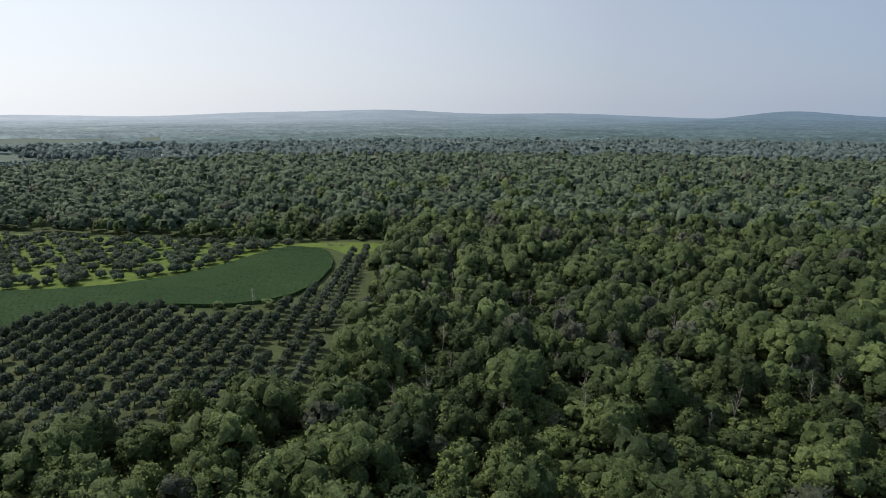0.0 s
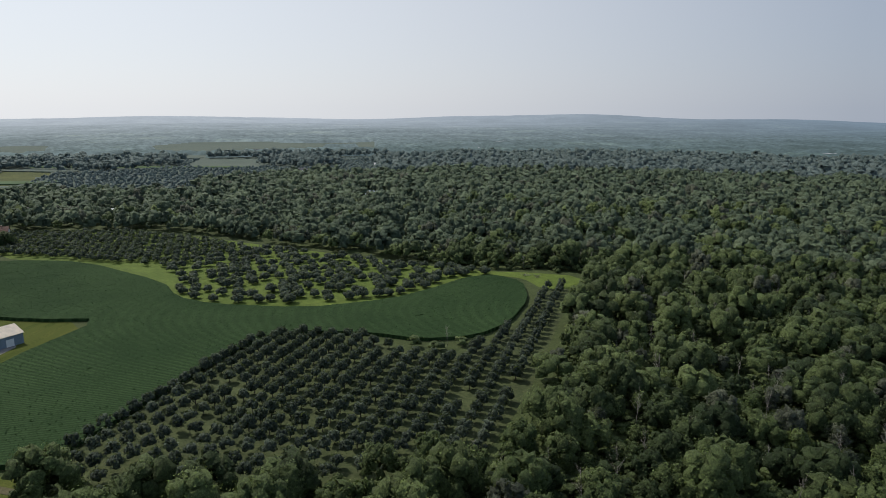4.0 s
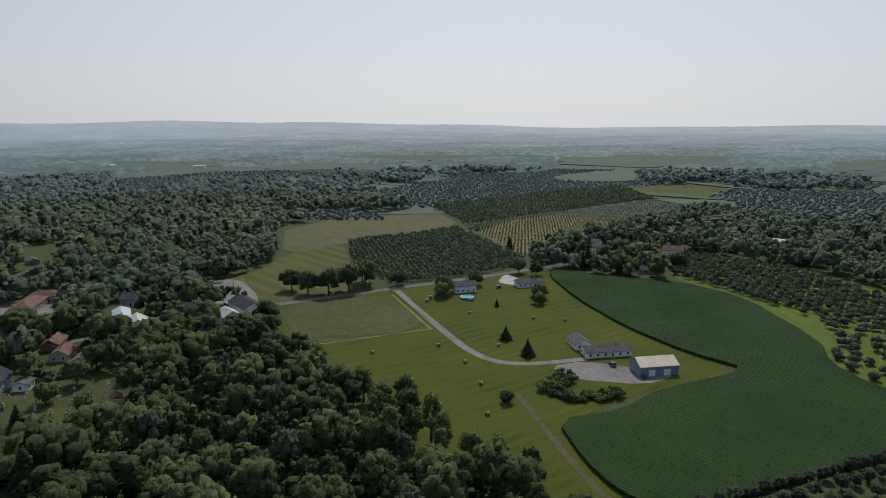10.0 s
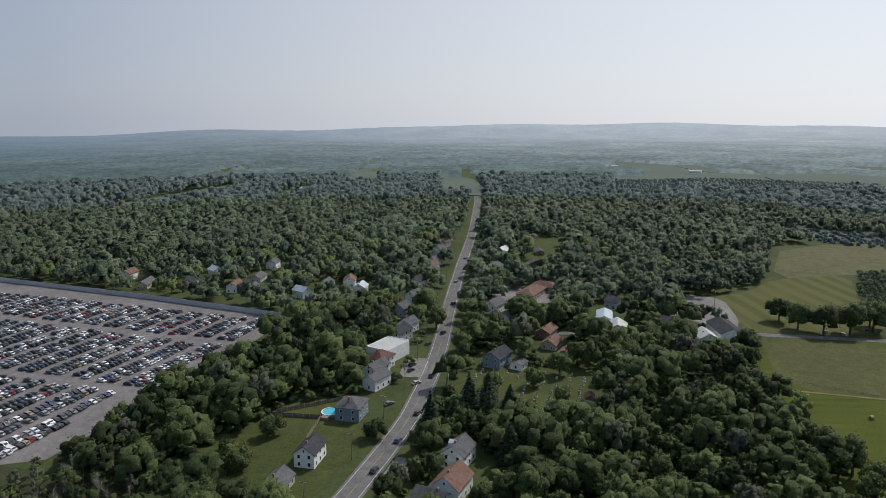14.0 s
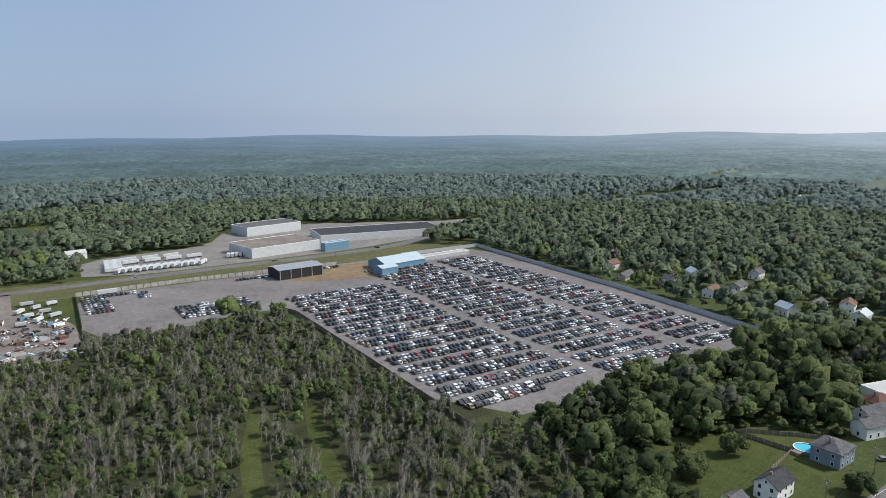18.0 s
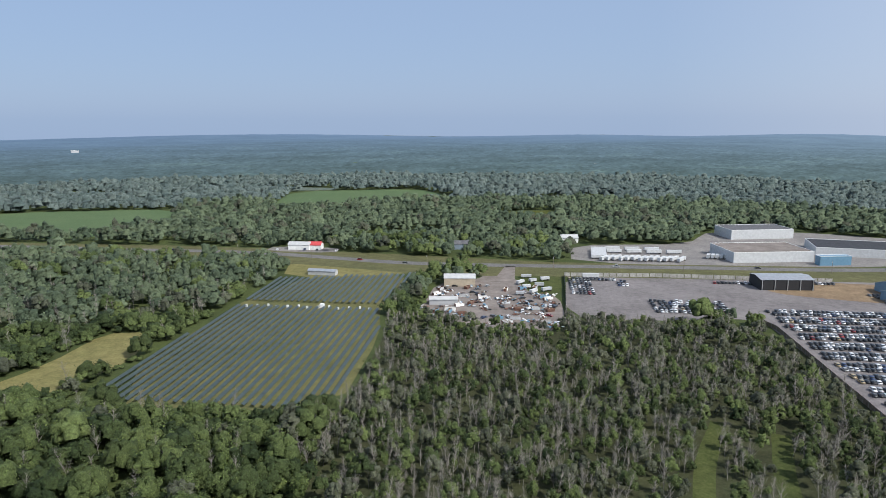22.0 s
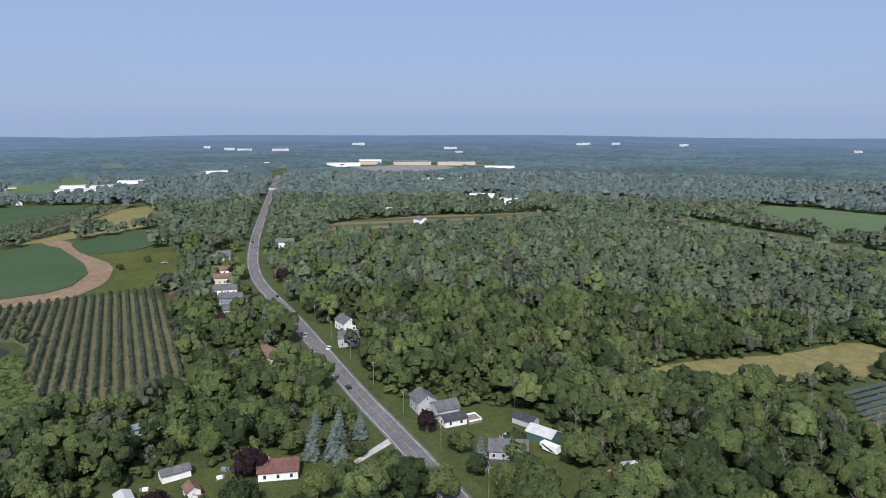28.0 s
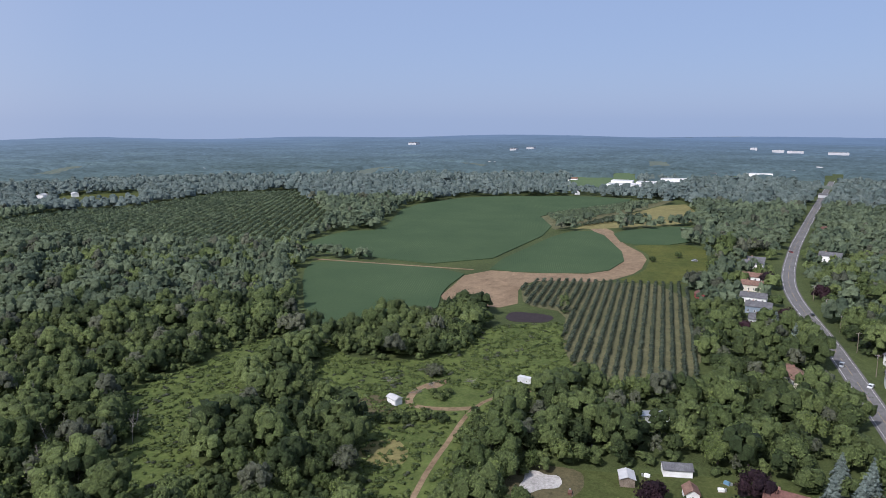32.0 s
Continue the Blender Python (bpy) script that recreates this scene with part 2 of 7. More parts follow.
M_PURPLE = leafy("purple_leaves", (0.020, 0.012, 0.016), (0.036, 0.018, 0.022), lucent=0.15)
M_APPLE = leafy("apple_leaves", (0.040, 0.054, 0.036), (0.078, 0.096, 0.064))
# air haze painted into base colour: paler and bluer for farther woods
M_FAR_HAZED = leafy("far_woods_leaves", (0.084, 0.114, 0.100), (0.124, 0.154, 0.132), lucent=0.1, alt=(0.128, 0.152, 0.132))
M_LEAF_HAZED = leafy("mid_leaves_haze_tinted", (0.054, 0.077, 0.046), (0.102, 0.134, 0.074), lucent=0.1, alt=(0.110, 0.132, 0.076))
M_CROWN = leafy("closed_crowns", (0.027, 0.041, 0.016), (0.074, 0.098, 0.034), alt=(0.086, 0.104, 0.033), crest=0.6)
# closed crowns of the middle distance, with the same haze tint painted in
M_CROWN_HAZED = leafy("closed_mid_crowns_haze_tinted", (0.060, 0.084, 0.052), (0.108, 0.138, 0.080), crest=1.3)
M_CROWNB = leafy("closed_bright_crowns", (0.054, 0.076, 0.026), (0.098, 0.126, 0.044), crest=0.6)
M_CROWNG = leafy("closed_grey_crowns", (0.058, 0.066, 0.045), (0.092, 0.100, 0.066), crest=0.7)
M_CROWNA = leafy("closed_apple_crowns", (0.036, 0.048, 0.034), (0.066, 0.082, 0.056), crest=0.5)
M_CROWNP = leafy("closed_purple_crowns", (0.018, 0.011, 0.015), (0.032, 0.016, 0.020), crest=0.7)
# farthest crowns and orchards: strongest painted haze in the base colour
M_CROWN_FARHAZED = leafy("closed_far_crowns_haze_tinted", (0.086, 0.118, 0.108), (0.122, 0.154, 0.138), crest=2.0)
M_ORCH_HAZED = rowed("distant_orchards_haze_tinted", (0.086, 0.114, 0.094), (0.116, 0.142, 0.114), 62, 12.0, (0.126, 0.144, 0.114), big=0.008)
M_SOLGRASS = surface("solar_grass", (0.085, 0.095, 0.034), (0.13, 0.125, 0.048), 0.03, 0.5, third=(0.16, 0.14, 0.065))
M_STUB = surface("brown_stubble", (0.084, 0.082, 0.038), (0.116, 0.106, 0.050), 0.03, 0.7, third=(0.10, 0.11, 0.046))
M_TILL = rowed("tilled_strips", (0.060, 0.080, 0.034), (0.082, 0.098, 0.042), 80, 34.0, (0.165, 0.125, 0.080))
M_LANE = surface("orchard_lanes", (0.085, 0.092, 0.042), (0.118, 0.118, 0.056), 0.04, 0.8, third=(0.14, 0.12, 0.07))
M_OLDGRASS = surface("orchard_lawn", (0.074, 0.118, 0.016), (0.104, 0.150, 0.024), 0.03, 0.9, third=(0.12, 0.135, 0.035))
M_SWATH = rowed("hay_swaths", (0.050, 0.068, 0.012), (0.090, 0.100, 0.021), 104, 6.5, (0.072, 0.086, 0.017), big=0.03)
M_PADDOCK = surface("paddock_grass", (0.058, 0.070, 0.020), (0.080, 0.086, 0.027), 0.03, 0.9, third=(0.095, 0.085, 0.036))
# glowing backdrop: air haze painted as emission, paler far off and sunward
M_HAZE, hn_, hl_ = nodes_of("painted_haze_backdrop")
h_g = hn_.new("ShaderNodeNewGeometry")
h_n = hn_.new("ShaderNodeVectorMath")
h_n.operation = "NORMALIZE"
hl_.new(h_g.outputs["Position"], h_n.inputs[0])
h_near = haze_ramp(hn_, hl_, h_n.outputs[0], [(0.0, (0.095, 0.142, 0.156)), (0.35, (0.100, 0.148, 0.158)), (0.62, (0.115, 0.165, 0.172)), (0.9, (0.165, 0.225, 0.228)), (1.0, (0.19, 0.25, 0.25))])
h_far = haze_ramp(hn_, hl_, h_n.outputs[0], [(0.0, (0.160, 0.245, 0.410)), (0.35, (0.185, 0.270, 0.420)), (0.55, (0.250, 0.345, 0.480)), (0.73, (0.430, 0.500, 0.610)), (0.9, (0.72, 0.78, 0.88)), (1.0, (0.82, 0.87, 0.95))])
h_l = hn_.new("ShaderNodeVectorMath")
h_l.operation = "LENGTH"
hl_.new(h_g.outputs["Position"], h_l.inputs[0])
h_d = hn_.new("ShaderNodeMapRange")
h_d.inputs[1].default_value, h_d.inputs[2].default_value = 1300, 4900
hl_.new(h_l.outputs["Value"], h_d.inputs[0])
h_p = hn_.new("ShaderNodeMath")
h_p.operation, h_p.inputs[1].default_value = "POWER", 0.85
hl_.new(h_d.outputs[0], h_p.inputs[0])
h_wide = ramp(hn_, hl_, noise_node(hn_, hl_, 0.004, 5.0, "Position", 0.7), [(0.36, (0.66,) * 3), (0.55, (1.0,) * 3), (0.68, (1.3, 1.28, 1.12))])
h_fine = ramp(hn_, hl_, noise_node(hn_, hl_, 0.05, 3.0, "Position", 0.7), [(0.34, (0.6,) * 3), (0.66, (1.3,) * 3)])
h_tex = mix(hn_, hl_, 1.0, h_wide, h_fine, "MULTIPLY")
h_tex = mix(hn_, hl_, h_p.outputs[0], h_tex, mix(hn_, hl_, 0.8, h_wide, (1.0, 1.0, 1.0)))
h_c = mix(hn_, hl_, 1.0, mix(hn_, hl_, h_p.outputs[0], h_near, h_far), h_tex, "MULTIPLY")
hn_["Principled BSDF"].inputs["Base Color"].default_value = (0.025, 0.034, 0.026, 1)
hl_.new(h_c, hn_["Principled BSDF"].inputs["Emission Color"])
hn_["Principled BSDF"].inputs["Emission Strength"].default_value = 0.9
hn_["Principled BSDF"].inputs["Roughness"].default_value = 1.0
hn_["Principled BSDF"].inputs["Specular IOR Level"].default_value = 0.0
M_BARE = surface("weathered_branches", (0.15, 0.138, 0.120), (0.25, 0.232, 0.205), 0.1, 2.0, bump=0)
M_BARK = surface("bark", (0.06, 0.05, 0.04), (0.12, 0.10, 0.08), 0.5, 3.0)
M_WHITE = paint("white_siding", (0.80, 0.80, 0.78))
M_PALEW = paint("pale_grey_siding", (0.52, 0.53, 0.53))
M_CREAM = paint("cream_siding", (0.62, 0.58, 0.48))
M_GREYW = paint("grey_siding", (0.42, 0.43, 0.44))
M_BLUEW = paint("blue_metal", (0.13, 0.25, 0.35), 0.45)
M_BLUEG = paint("blue_grey_siding", (0.20, 0.25, 0.30))
M_REDW = paint("red_siding", (0.26, 0.055, 0.055))
M_GREENW = paint("dark_green_siding", (0.06, 0.13, 0.11))
M_BRICK = paint("brick_walls", (0.26, 0.15, 0.11))
M_TANW = paint("tan_siding", (0.45, 0.38, 0.28))
M_ROOFG = surface("grey_shingles", (0.085, 0.085, 0.09), (0.13, 0.13, 0.135), 0.3, 3.0)
M_ROOFB = surface("brown_shingles", (0.14, 0.085, 0.065), (0.20, 0.125, 0.095), 0.3, 3.0)
M_ROOFR = surface("red_brown_shingles", (0.11, 0.058, 0.048), (0.15, 0.080, 0.066), 0.3, 3.0)
M_ROOFD = surface("dark_shingles", (0.035, 0.037, 0.042), (0.06, 0.062, 0.068), 0.3, 3.0)
M_ROOFW = paint("white_metal_roof", (0.44, 0.44, 0.43), 0.5, 0.12)
M_ROOFT = paint("pale_blue_metal_roof", (0.40, 0.48, 0.52), 0.45, 0.1)
M_ROOFC = paint("cream_metal_roof", (0.66, 0.55, 0.42), 0.45, 0.12)
M_ROOFRED = paint("red_roof", (0.48, 0.06, 0.06), 0.5, 0.1)
M_GLASS = paint("window_glass", (0.03, 0.035, 0.04), 0.08, 0.1)
M_TRIM = paint("white_trim", (0.78, 0.78, 0.76), 0.5, 0.05)
M_DARK = paint("dark_opening", (0.02, 0.02, 0.022), 0.8)
M_STEEL = paint("galvanised_steel", (0.45, 0.46, 0.47), 0.4, 0.15, 0.6)
M_WOOD = surface("weathered_wood", (0.16, 0.13, 0.10), (0.24, 0.20, 0.16), 0.5, 3.0)
M_RUBBER = paint("rubber", (0.02, 0.02, 0.02), 0.8)
M_CARO, M_CARI = many("car_paint", False), many("car_paint_rows", True)
M_SOLAR = paint("solar_glass", (0.040, 0.054, 0.048), 0.3, 0.3)
M_MUD = paint("dark_muddy_water", (0.036, 0.028, 0.027), 0.6, 0.2)
M_MUD.node_tree.nodes["Principled BSDF"].inputs["Specular IOR Level"].default_value = 0.06
M_STONE = paint("gravestone", (0.45, 0.44, 0.42), 0.8, 0.3)
M_STRAW = surface("straw", (0.28, 0.22, 0.11), (0.40, 0.32, 0.17), 0.5, 4.0)
M_RUST = paint("rusty_metal", (0.13, 0.065, 0.045), 0.8, 0.4)

# ---- building helpers ----
def link_mesh(name, me, mats, parent=None, label=""):
    for m in (mats if isinstance(mats, (list, tuple)) else [mats]):
        me.materials.append(m)
    ob = new(name, me)
    if parent:
        ob.parent = parent
    if label:
        ob["label"] = label
    return ob


def part(name, bm, material, parent, label=""):
    me = bpy.data.meshes.new(name)
    bm.to_mesh(me)
    bm.free()
    return link_mesh(name, me, material, parent, label)


def thing(name, x, y, z=0.0, turn=0.0, label="", category="", group="", kind=""):
    ob = new(name)
    ob.matrix_basis = pose(x, y, z, 0, 0, turn)
    return tagged(ob, label, category, group, kind)


def box(bm, x0, x1, y0, y1, z0, z1):
    v = [bm.verts.new(p) for p in ((x0, y0, z0), (x1, y0, z0), (x1, y1, z0), (x0, y1, z0), (x0, y0, z1), (x1, y0, z1), (x1, y1, z1), (x0, y1, z1))]
    for q in ((3, 2, 1, 0), (4, 5, 6, 7), (0, 1, 5, 4), (1, 2, 6, 5), (2, 3, 7, 6), (3, 0, 4, 7)):
        bm.faces.new([v[i] for i in q])
    return bm


def boxed(*a):
    return box(bmesh.new(), *a)


def prism(bm, pts, axis, a, b):
    """A profile pulled along an axis from a to b; pts are the two other coordinates in turn."""
    put = {"x": lambda p, s: (s, p[0], p[1]), "y": lambda p, s: (p[0], s, p[1]), "z": lambda p, s: (p[0], p[1], s)}[axis]
    lo, hi = [bm.verts.new(put(p, a)) for p in pts], [bm.verts.new(put(p, b)) for p in pts]
    bm.faces.new(lo[::-1]), bm.faces.new(hi)
    for i in range(len(pts)):
        j = (i + 1) % len(pts)
        bm.faces.new((lo[i], lo[j], hi[j], hi[i]))
    bmesh.ops.recalc_face_normals(bm, faces=bm.faces[:])
    return bm


def cone(bm, x, y, z0, z1, r0, r1, sides=8):
    lo = [bm.verts.new((x + r0 * math.cos(a * math.tau / sides), y + r0 * math.sin(a * math.tau / sides), z0)) for a in range(sides)]
    hi = [bm.verts.new((x + r1 * math.cos(a * math.tau / sides), y + r1 * math.sin(a * math.tau / sides), z1)) for a in range(sides)]
    for i in range(sides):
        bm.faces.new((lo[i], lo[(i + 1) % sides], hi[(i + 1) % sides], hi[i]))
    bm.faces.new(hi), bm.faces.new(lo[::-1])
    return bm


def raw_mesh(name, verts, faces, size):
    """A mesh from arrays; size: corners a face."""
    me = bpy.data.meshes.new(name)
    me.vertices.add(len(verts))
    me.vertices.foreach_set("co", np.asarray(verts, np.float32).ravel())
    me.loops.add(len(faces) * size)
    me.loops.foreach_set("vertex_index", np.asarray(faces, np.int32).ravel())
    me.polygons.add(len(faces))
    me.polygons.foreach_set("loop_start", np.arange(0, len(faces) * size, size, dtype=np.int32))
    me.update(calc_edges=True)
    return me


def inside(poly, x, y):
    """Which of the points lie in the polygon."""
    hit = np.zeros(len(x), bool)
    for (ax, ay), (bx, by) in zip(poly, poly[1:] + poly[:1]):
        if ay != by:
            hit ^= ((ay > y) != (by > y)) & (x < (bx - ax) * (y - ay) / (by - ay) + ax)
    return hit


def near_line(line, x, y, d):
    hit = np.zeros(len(x), bool)
    for (ax, ay), (bx, by) in zip(line, line[1:]):
        ux, uy = bx - ax, by - ay
        s = np.clip(((x - ax) * ux + (y - ay) * uy) / (ux * ux + uy * uy), 0, 1)
        hit |= (x - ax - s * ux) ** 2 + (y - ay - s * uy) ** 2 < d * d
    return hit


def rounded(poly, n=2):
    """Corners cut twice, so that a field's outline bends."""
    p = [Vector(q) for q in poly]
    for _ in range(n):
        p = [q for a, b in zip(p, p[1:] + p[:1]) for q in (a.lerp(b, 0.2), a.lerp(b, 0.8))]
    return [(q.x, q.y) for q in p]


def sheet(name, poly, z, material, label, category="field", soft=1):
    """A thin piece of ground with an edge of its own, lying on the ground."""
    bm = bmesh.new()
    prism(bm, rounded(poly, soft) if soft else poly, "z", 0.0 if z < 0.5 else 0.0, z)
    bmesh.ops.triangulate(bm, faces=[f for f in bm.faces if len(f.verts) > 4])
    me = bpy.data.meshes.new(name)
    bm.to_mesh(me)
    bm.free()
    return tagged(link_mesh(name, me, material), label, category, kind="structure")


def smooth_line(line, step=8.0):
    """Points along a bend through the given ones."""
    p = [Vector(q) for q in line]
    p = [p[0] * 2 - p[1]] + p + [p[-1] * 2 - p[-2]]
    out = []
    for a, b, c, d in zip(p, p[1:], p[2:], p[3:]):
        k = max(2, int((c - b).length / step))
        for i in range(k):
            t = i / k
            out.append(0.5 * (2 * b + (c - a) * t + (2 * a - 5 * b + 4 * c - d) * t * t + (3 * b - a - 3 * c + d) * t ** 3))
    return out + [p[-2]]


def ribbon(name, line, width, z, material, label="", category="road", offset=0.0, dash=None, parent=None, thick=0.03):
    """A strip of road along a line, with thickness; dash: (length, gap)."""
    p = smooth_line(line)
    bm = bmesh.new()
    run, last = 0.0, None
    for i, q in enumerate(p):
        d = (p[min(i + 1, len(p) - 1)] - p[max(i - 1, 0)]).normalized()
        n = Vector((-d.y, d.x))
        c = q + n * offset
        row = [bm.verts.new((*(c + n * s * width / 2), h)) for s, h in ((-1, z - thick), (-1, z), (1, z), (1, z - thick))]
        if last and (not dash or (i % (dash[0] + dash[1])) < dash[0]):
            for k in range(3):
                bm.faces.new((last[k], row[k], row[k + 1], last[k + 1]))
        last = row
    bmesh.ops.recalc_face_normals(bm, faces=bm.faces[:])
    ob = part(name, bm, material, parent, label if parent else "")
    return ob if parent else tagged(ob, label, category, kind="structure")

# ---- the plan: outlines of open land, in metres ----
CORN = [(-211, 133), (-182, 126), (-162, 125), (-146, 132), (-146, 158), (-147, 188), (-147, 222), (-141, 246), (-107, 254), (-83, 252), (-63, 263), (-54, 284), (-52, 322),
        (-61, 356), (-80, 365), (-91, 355), (-102, 328), (-115, 303), (-147, 278), (-192, 271), (-216, 277), (-240, 299), (-319, 327), (-364, 317), (-390, 287),
        (-426, 262), (-418, 248), (-357, 232), (-296, 225), (-252, 228), (-223, 238), (-220, 186), (-209, 160)]
ORCHARD_NEAR = [(-147, 240), (-133, 249), (-107, 249), (-86, 241), (-69, 236), (-57, 262), (-50, 290), (-50, 350), (-34, 359), (-34, 172), (-60, 152), (-99, 134), (-140, 126), (-146, 132)]
ORCHARD_OLD = [(-387, 324), (-458, 387), (-364, 425), (-309, 422), (-241, 406), (-194, 397), (-126, 382), (-91, 376), (-61, 381), (-33, 380), (-31, 352), (-50, 348), (-62, 366),
               (-81, 370), (-94, 360), (-105, 330), (-117, 306), (-148, 281), (-193, 273), (-218, 279), (-240, 301), (-308, 325)]
MEADOW = [(-408, 58), (-420, 148), (-431, 220), (-433, 262), (-411, 254), (-357, 232), (-296, 225), (-225, 238), (-221, 176), (-208, 131), (-160, 124), (-140, 128), (-138, 112), (-172, 92), (-219, 75), (-260, 64), (-298, 60), (-340, 50)]
FIELD_BROWN = [(-708, 111), (-784, 293), (-636, 278), (-597, 150), (-557, 84)]
FIELD_STRIPES = [(-592, 142), (-557, 84), (-509, 62), (-488, 31), (-452, 11), (-440, 50), (-412, 60), (-424, 78), (-432, 130), (-514, 132)]
TOWN_PAVED = [(-492, 22), (-488, 46), (-440, 52), (-420, 50), (-425, 30), (-440, 12)]
ORCHARD_DARK = [(-594, 147), (-625, 265), (-468, 258), (-442, 228), (-432, 139), (-514, 133)]
ORCHARD_FAR = [(-788, 298), (-867, 516), (-886, 644), (-742, 596), (-677, 392), (-640, 282)]
VINEYARD = [(-634, 280), (-736, 592), (-671, 591), (-593, 504), (-555, 391), (-520, 310), (-471, 262)]
FIELD_TAN = [(-886, 650), (-887, 805), (-815, 803), (-719, 655), (-742, 600)]
CEMETERY = [(-306, -84), (-324, -62), (-330, -19), (-265, -16), (-258, -47), (-276, -74)]
LOT = [(-48, -511), (-42, -400), (-87, -395), (-150, -408), (-157, -385), (-156, -197), (-279, -197), (-360, -205), (-372, -319), (-382, -513), (-300, -513), (-187, -511), (-116, -515)]
SCRAP = [(48, -400), (46, -478), (18, -488), (7, -532), (-6, -532), (-11, -486), (-40, -450), (-42, -372), (11, -372)]
LAWN_YARD = [(-14, -526), (-47, -523), (-41, -446), (-15, -462)]
DEPOT = [(-56, -557), (-60, -640), (-170, -655), (-210, -735), (-300, -740), (-440, -672), (-490, -668), (-480, -640), (-400, -592), (-260, -559)]
SOLAR = [(170, -247), (163, -480), (64, -505), (74, -412), (62, -350), (60, -252)]
SOLAR_FRONT = [(163, -480), (64, -505), (60, -545), (180, -558)]
FIELD_RUST = [(228, -205), (226, -245), (214, -290), (215, -340), (192, -345), (176, -302), (186, -260), (205, -215)]
FIELD_G1 = [(652, -776), (603, -808), (430, -854), (365, -700), (431, -620), (560, -640)]
FIELD_G2 = [(327, -905), (357, -1080), (163, -1146), (69, -1003), (163, -920), (292, -831)]
FIELD_STRIP = [(706, -186), (736, -215), (744, -336), (722, -401), (714, -470), (650, -460), (620, -369), (622, -269), (640, -178)]
YARD_E = [(226, -96), (224, -124), (212, -137), (192, -140), (176, -128), (160, -128), (148, -150), (138, -146), (140, -112), (160, -93)]
WEEDS = [(313, 175), (283, 148), (280, 127), (292, 102), (340, 96), (356, 84), (371, 53), (330, 44), (278, 28), (262, 44), (234, 57), (204, 60), (160, 56), (150, 78), (190, 94), (220, 106), (226, 128), (244, 143), (278, 156)]
TONGUE = [(210, 214), (244, 206), (278, 202), (300, 194), (284, 175), (245, 174), (217, 160), (193, 164), (164, 138), (140, 140), (150, 165), (182, 178)]
ORCHARD_ROWS = [(445, 93), (470, 84), (487, -14), (288, -20), (279, 31), (335, 49), (392, 54), (401, 82)]
SOY_A = [(485, 141), (420, 141), (368, 128), (350, 150), (312, 168), (318, 187), (438, 258), (485, 273)]
SOY_B = [(494, 142), (523, 318), (623, 318), (644, 281), (840, 333), (978, 282), (1036, 120), (1007, 33), (817, 151), (700, 110)]
SOY_C = [(494, 134), (691, 101), (706, 66), (570, 29), (505, 43), (490, 100)]
SOY_D = [(707, 54), (769, -13), (740, -49), (646, -12), (634, 38)]
SAND_E = [(385, 137), (489, 141), (497, 66), (530, 40), (578, 36), (640, 56), (703, 70), (724, 80), (727, 56), (645, 40), (584, 14), (520, 18), (478, 40), (470, 86), (446, 95), (392, 84)]
GRASS_E = [(584, 11), (640, 32), (652, -33), (520, -32), (488, -18), (482, 34), (520, 15)]
ORCHARD_LEFT = [(468, 560), (480, 700), (640, 720), (720, 660), (890, 660), (962, 570), (770, 415), (690, 362), (560, 330), (518, 322), (500, 430)]
FIELD_NE = [(753, 899), (885, 803), (770, 700), (700, 740), (690, 800)]
STRIP_N = [(706, 104), (1012, -17), (829, -41), (774, -5), (730, 54)]
YARD_W = [(-185, -150), (-221, -146), (-252, -140), (-268, -113), (-237, -96), (-180, -94), (-170, -110)]
STRIP_ORCHARD = [(700, 113), (817, 150), (1005, 32), (1013, -14), (714, 104)]
POND_S = [(135, -634), (58, -674), (69, -721), (142, -695)]
FIELD_S = [(7, -762), (-53, -786), (-64, -893), (17, -861)]
TOWN_LAWN = [(-682, -126), (-689, -86), (-580, -77), (-523, -92)]
YARD_SE = [(195, 44), (205, 28), (208, 8), (214, -10), (214, -40), (206, -56), (214, -74), (186, -74), (176, -50), (172, -20), (172, 30), (180, 46)]
VERGE = [(-400, -511), (-50, -508), (52, -500), (64, -505), (180, -535), (300, -535), (420, -535), (540, -530), (560, -600), (240, -600), (60, -575), (-60, -556), (-340, -565)]
ROAD = [(-1500, -430), (-1100, -292), (-736, -195), (-535, -149), (-432, -125), (-334, -101), (-276, -90), (-228, -85), (-100, -84), (169, -84), (257, -82), (369, -82), (470, -80),
        (540, -86), (640, -104), (729, -123), (1035, -193), (1600, -325)]
ROAD_FARM = [(-386, -6), (-404, 20), (-412, 60), (-424, 149), (-434, 225), (-452, 290), (-500, 400), (-560, 520)]
ROAD_TOWN = [(-355, -104), (-380, -50), (-386, -6)]
HIGHWAY = [(1350, -560), (900, -560), (504, -580), (342, -577), (234, -576), (154, -561), (84, -545), (-6, -543), (-144, -548), (-274, -552), (-345, -570), (-426, -622), (-530, -668), (-900, -800), (-1500, -1000)]
DRIVE = [(-417, 137), (-369, 135), (-317, 134), (-292, 135), (-277, 140), (-268, 153), (-264, 180)]
TRACK = [(-240, 132), (-212, 127), (-168, 121), (-138, 121)]
TRACK_E = [(150, 67), (189, 70), (210, 70), (235, 70), (249, 67), (258, 61), (265, 52), (285, 46)]
FARM_YARD = [(-262, 178), (-240, 200), (-232, 205), (-228, 186), (-246, 160), (-262, 160)]
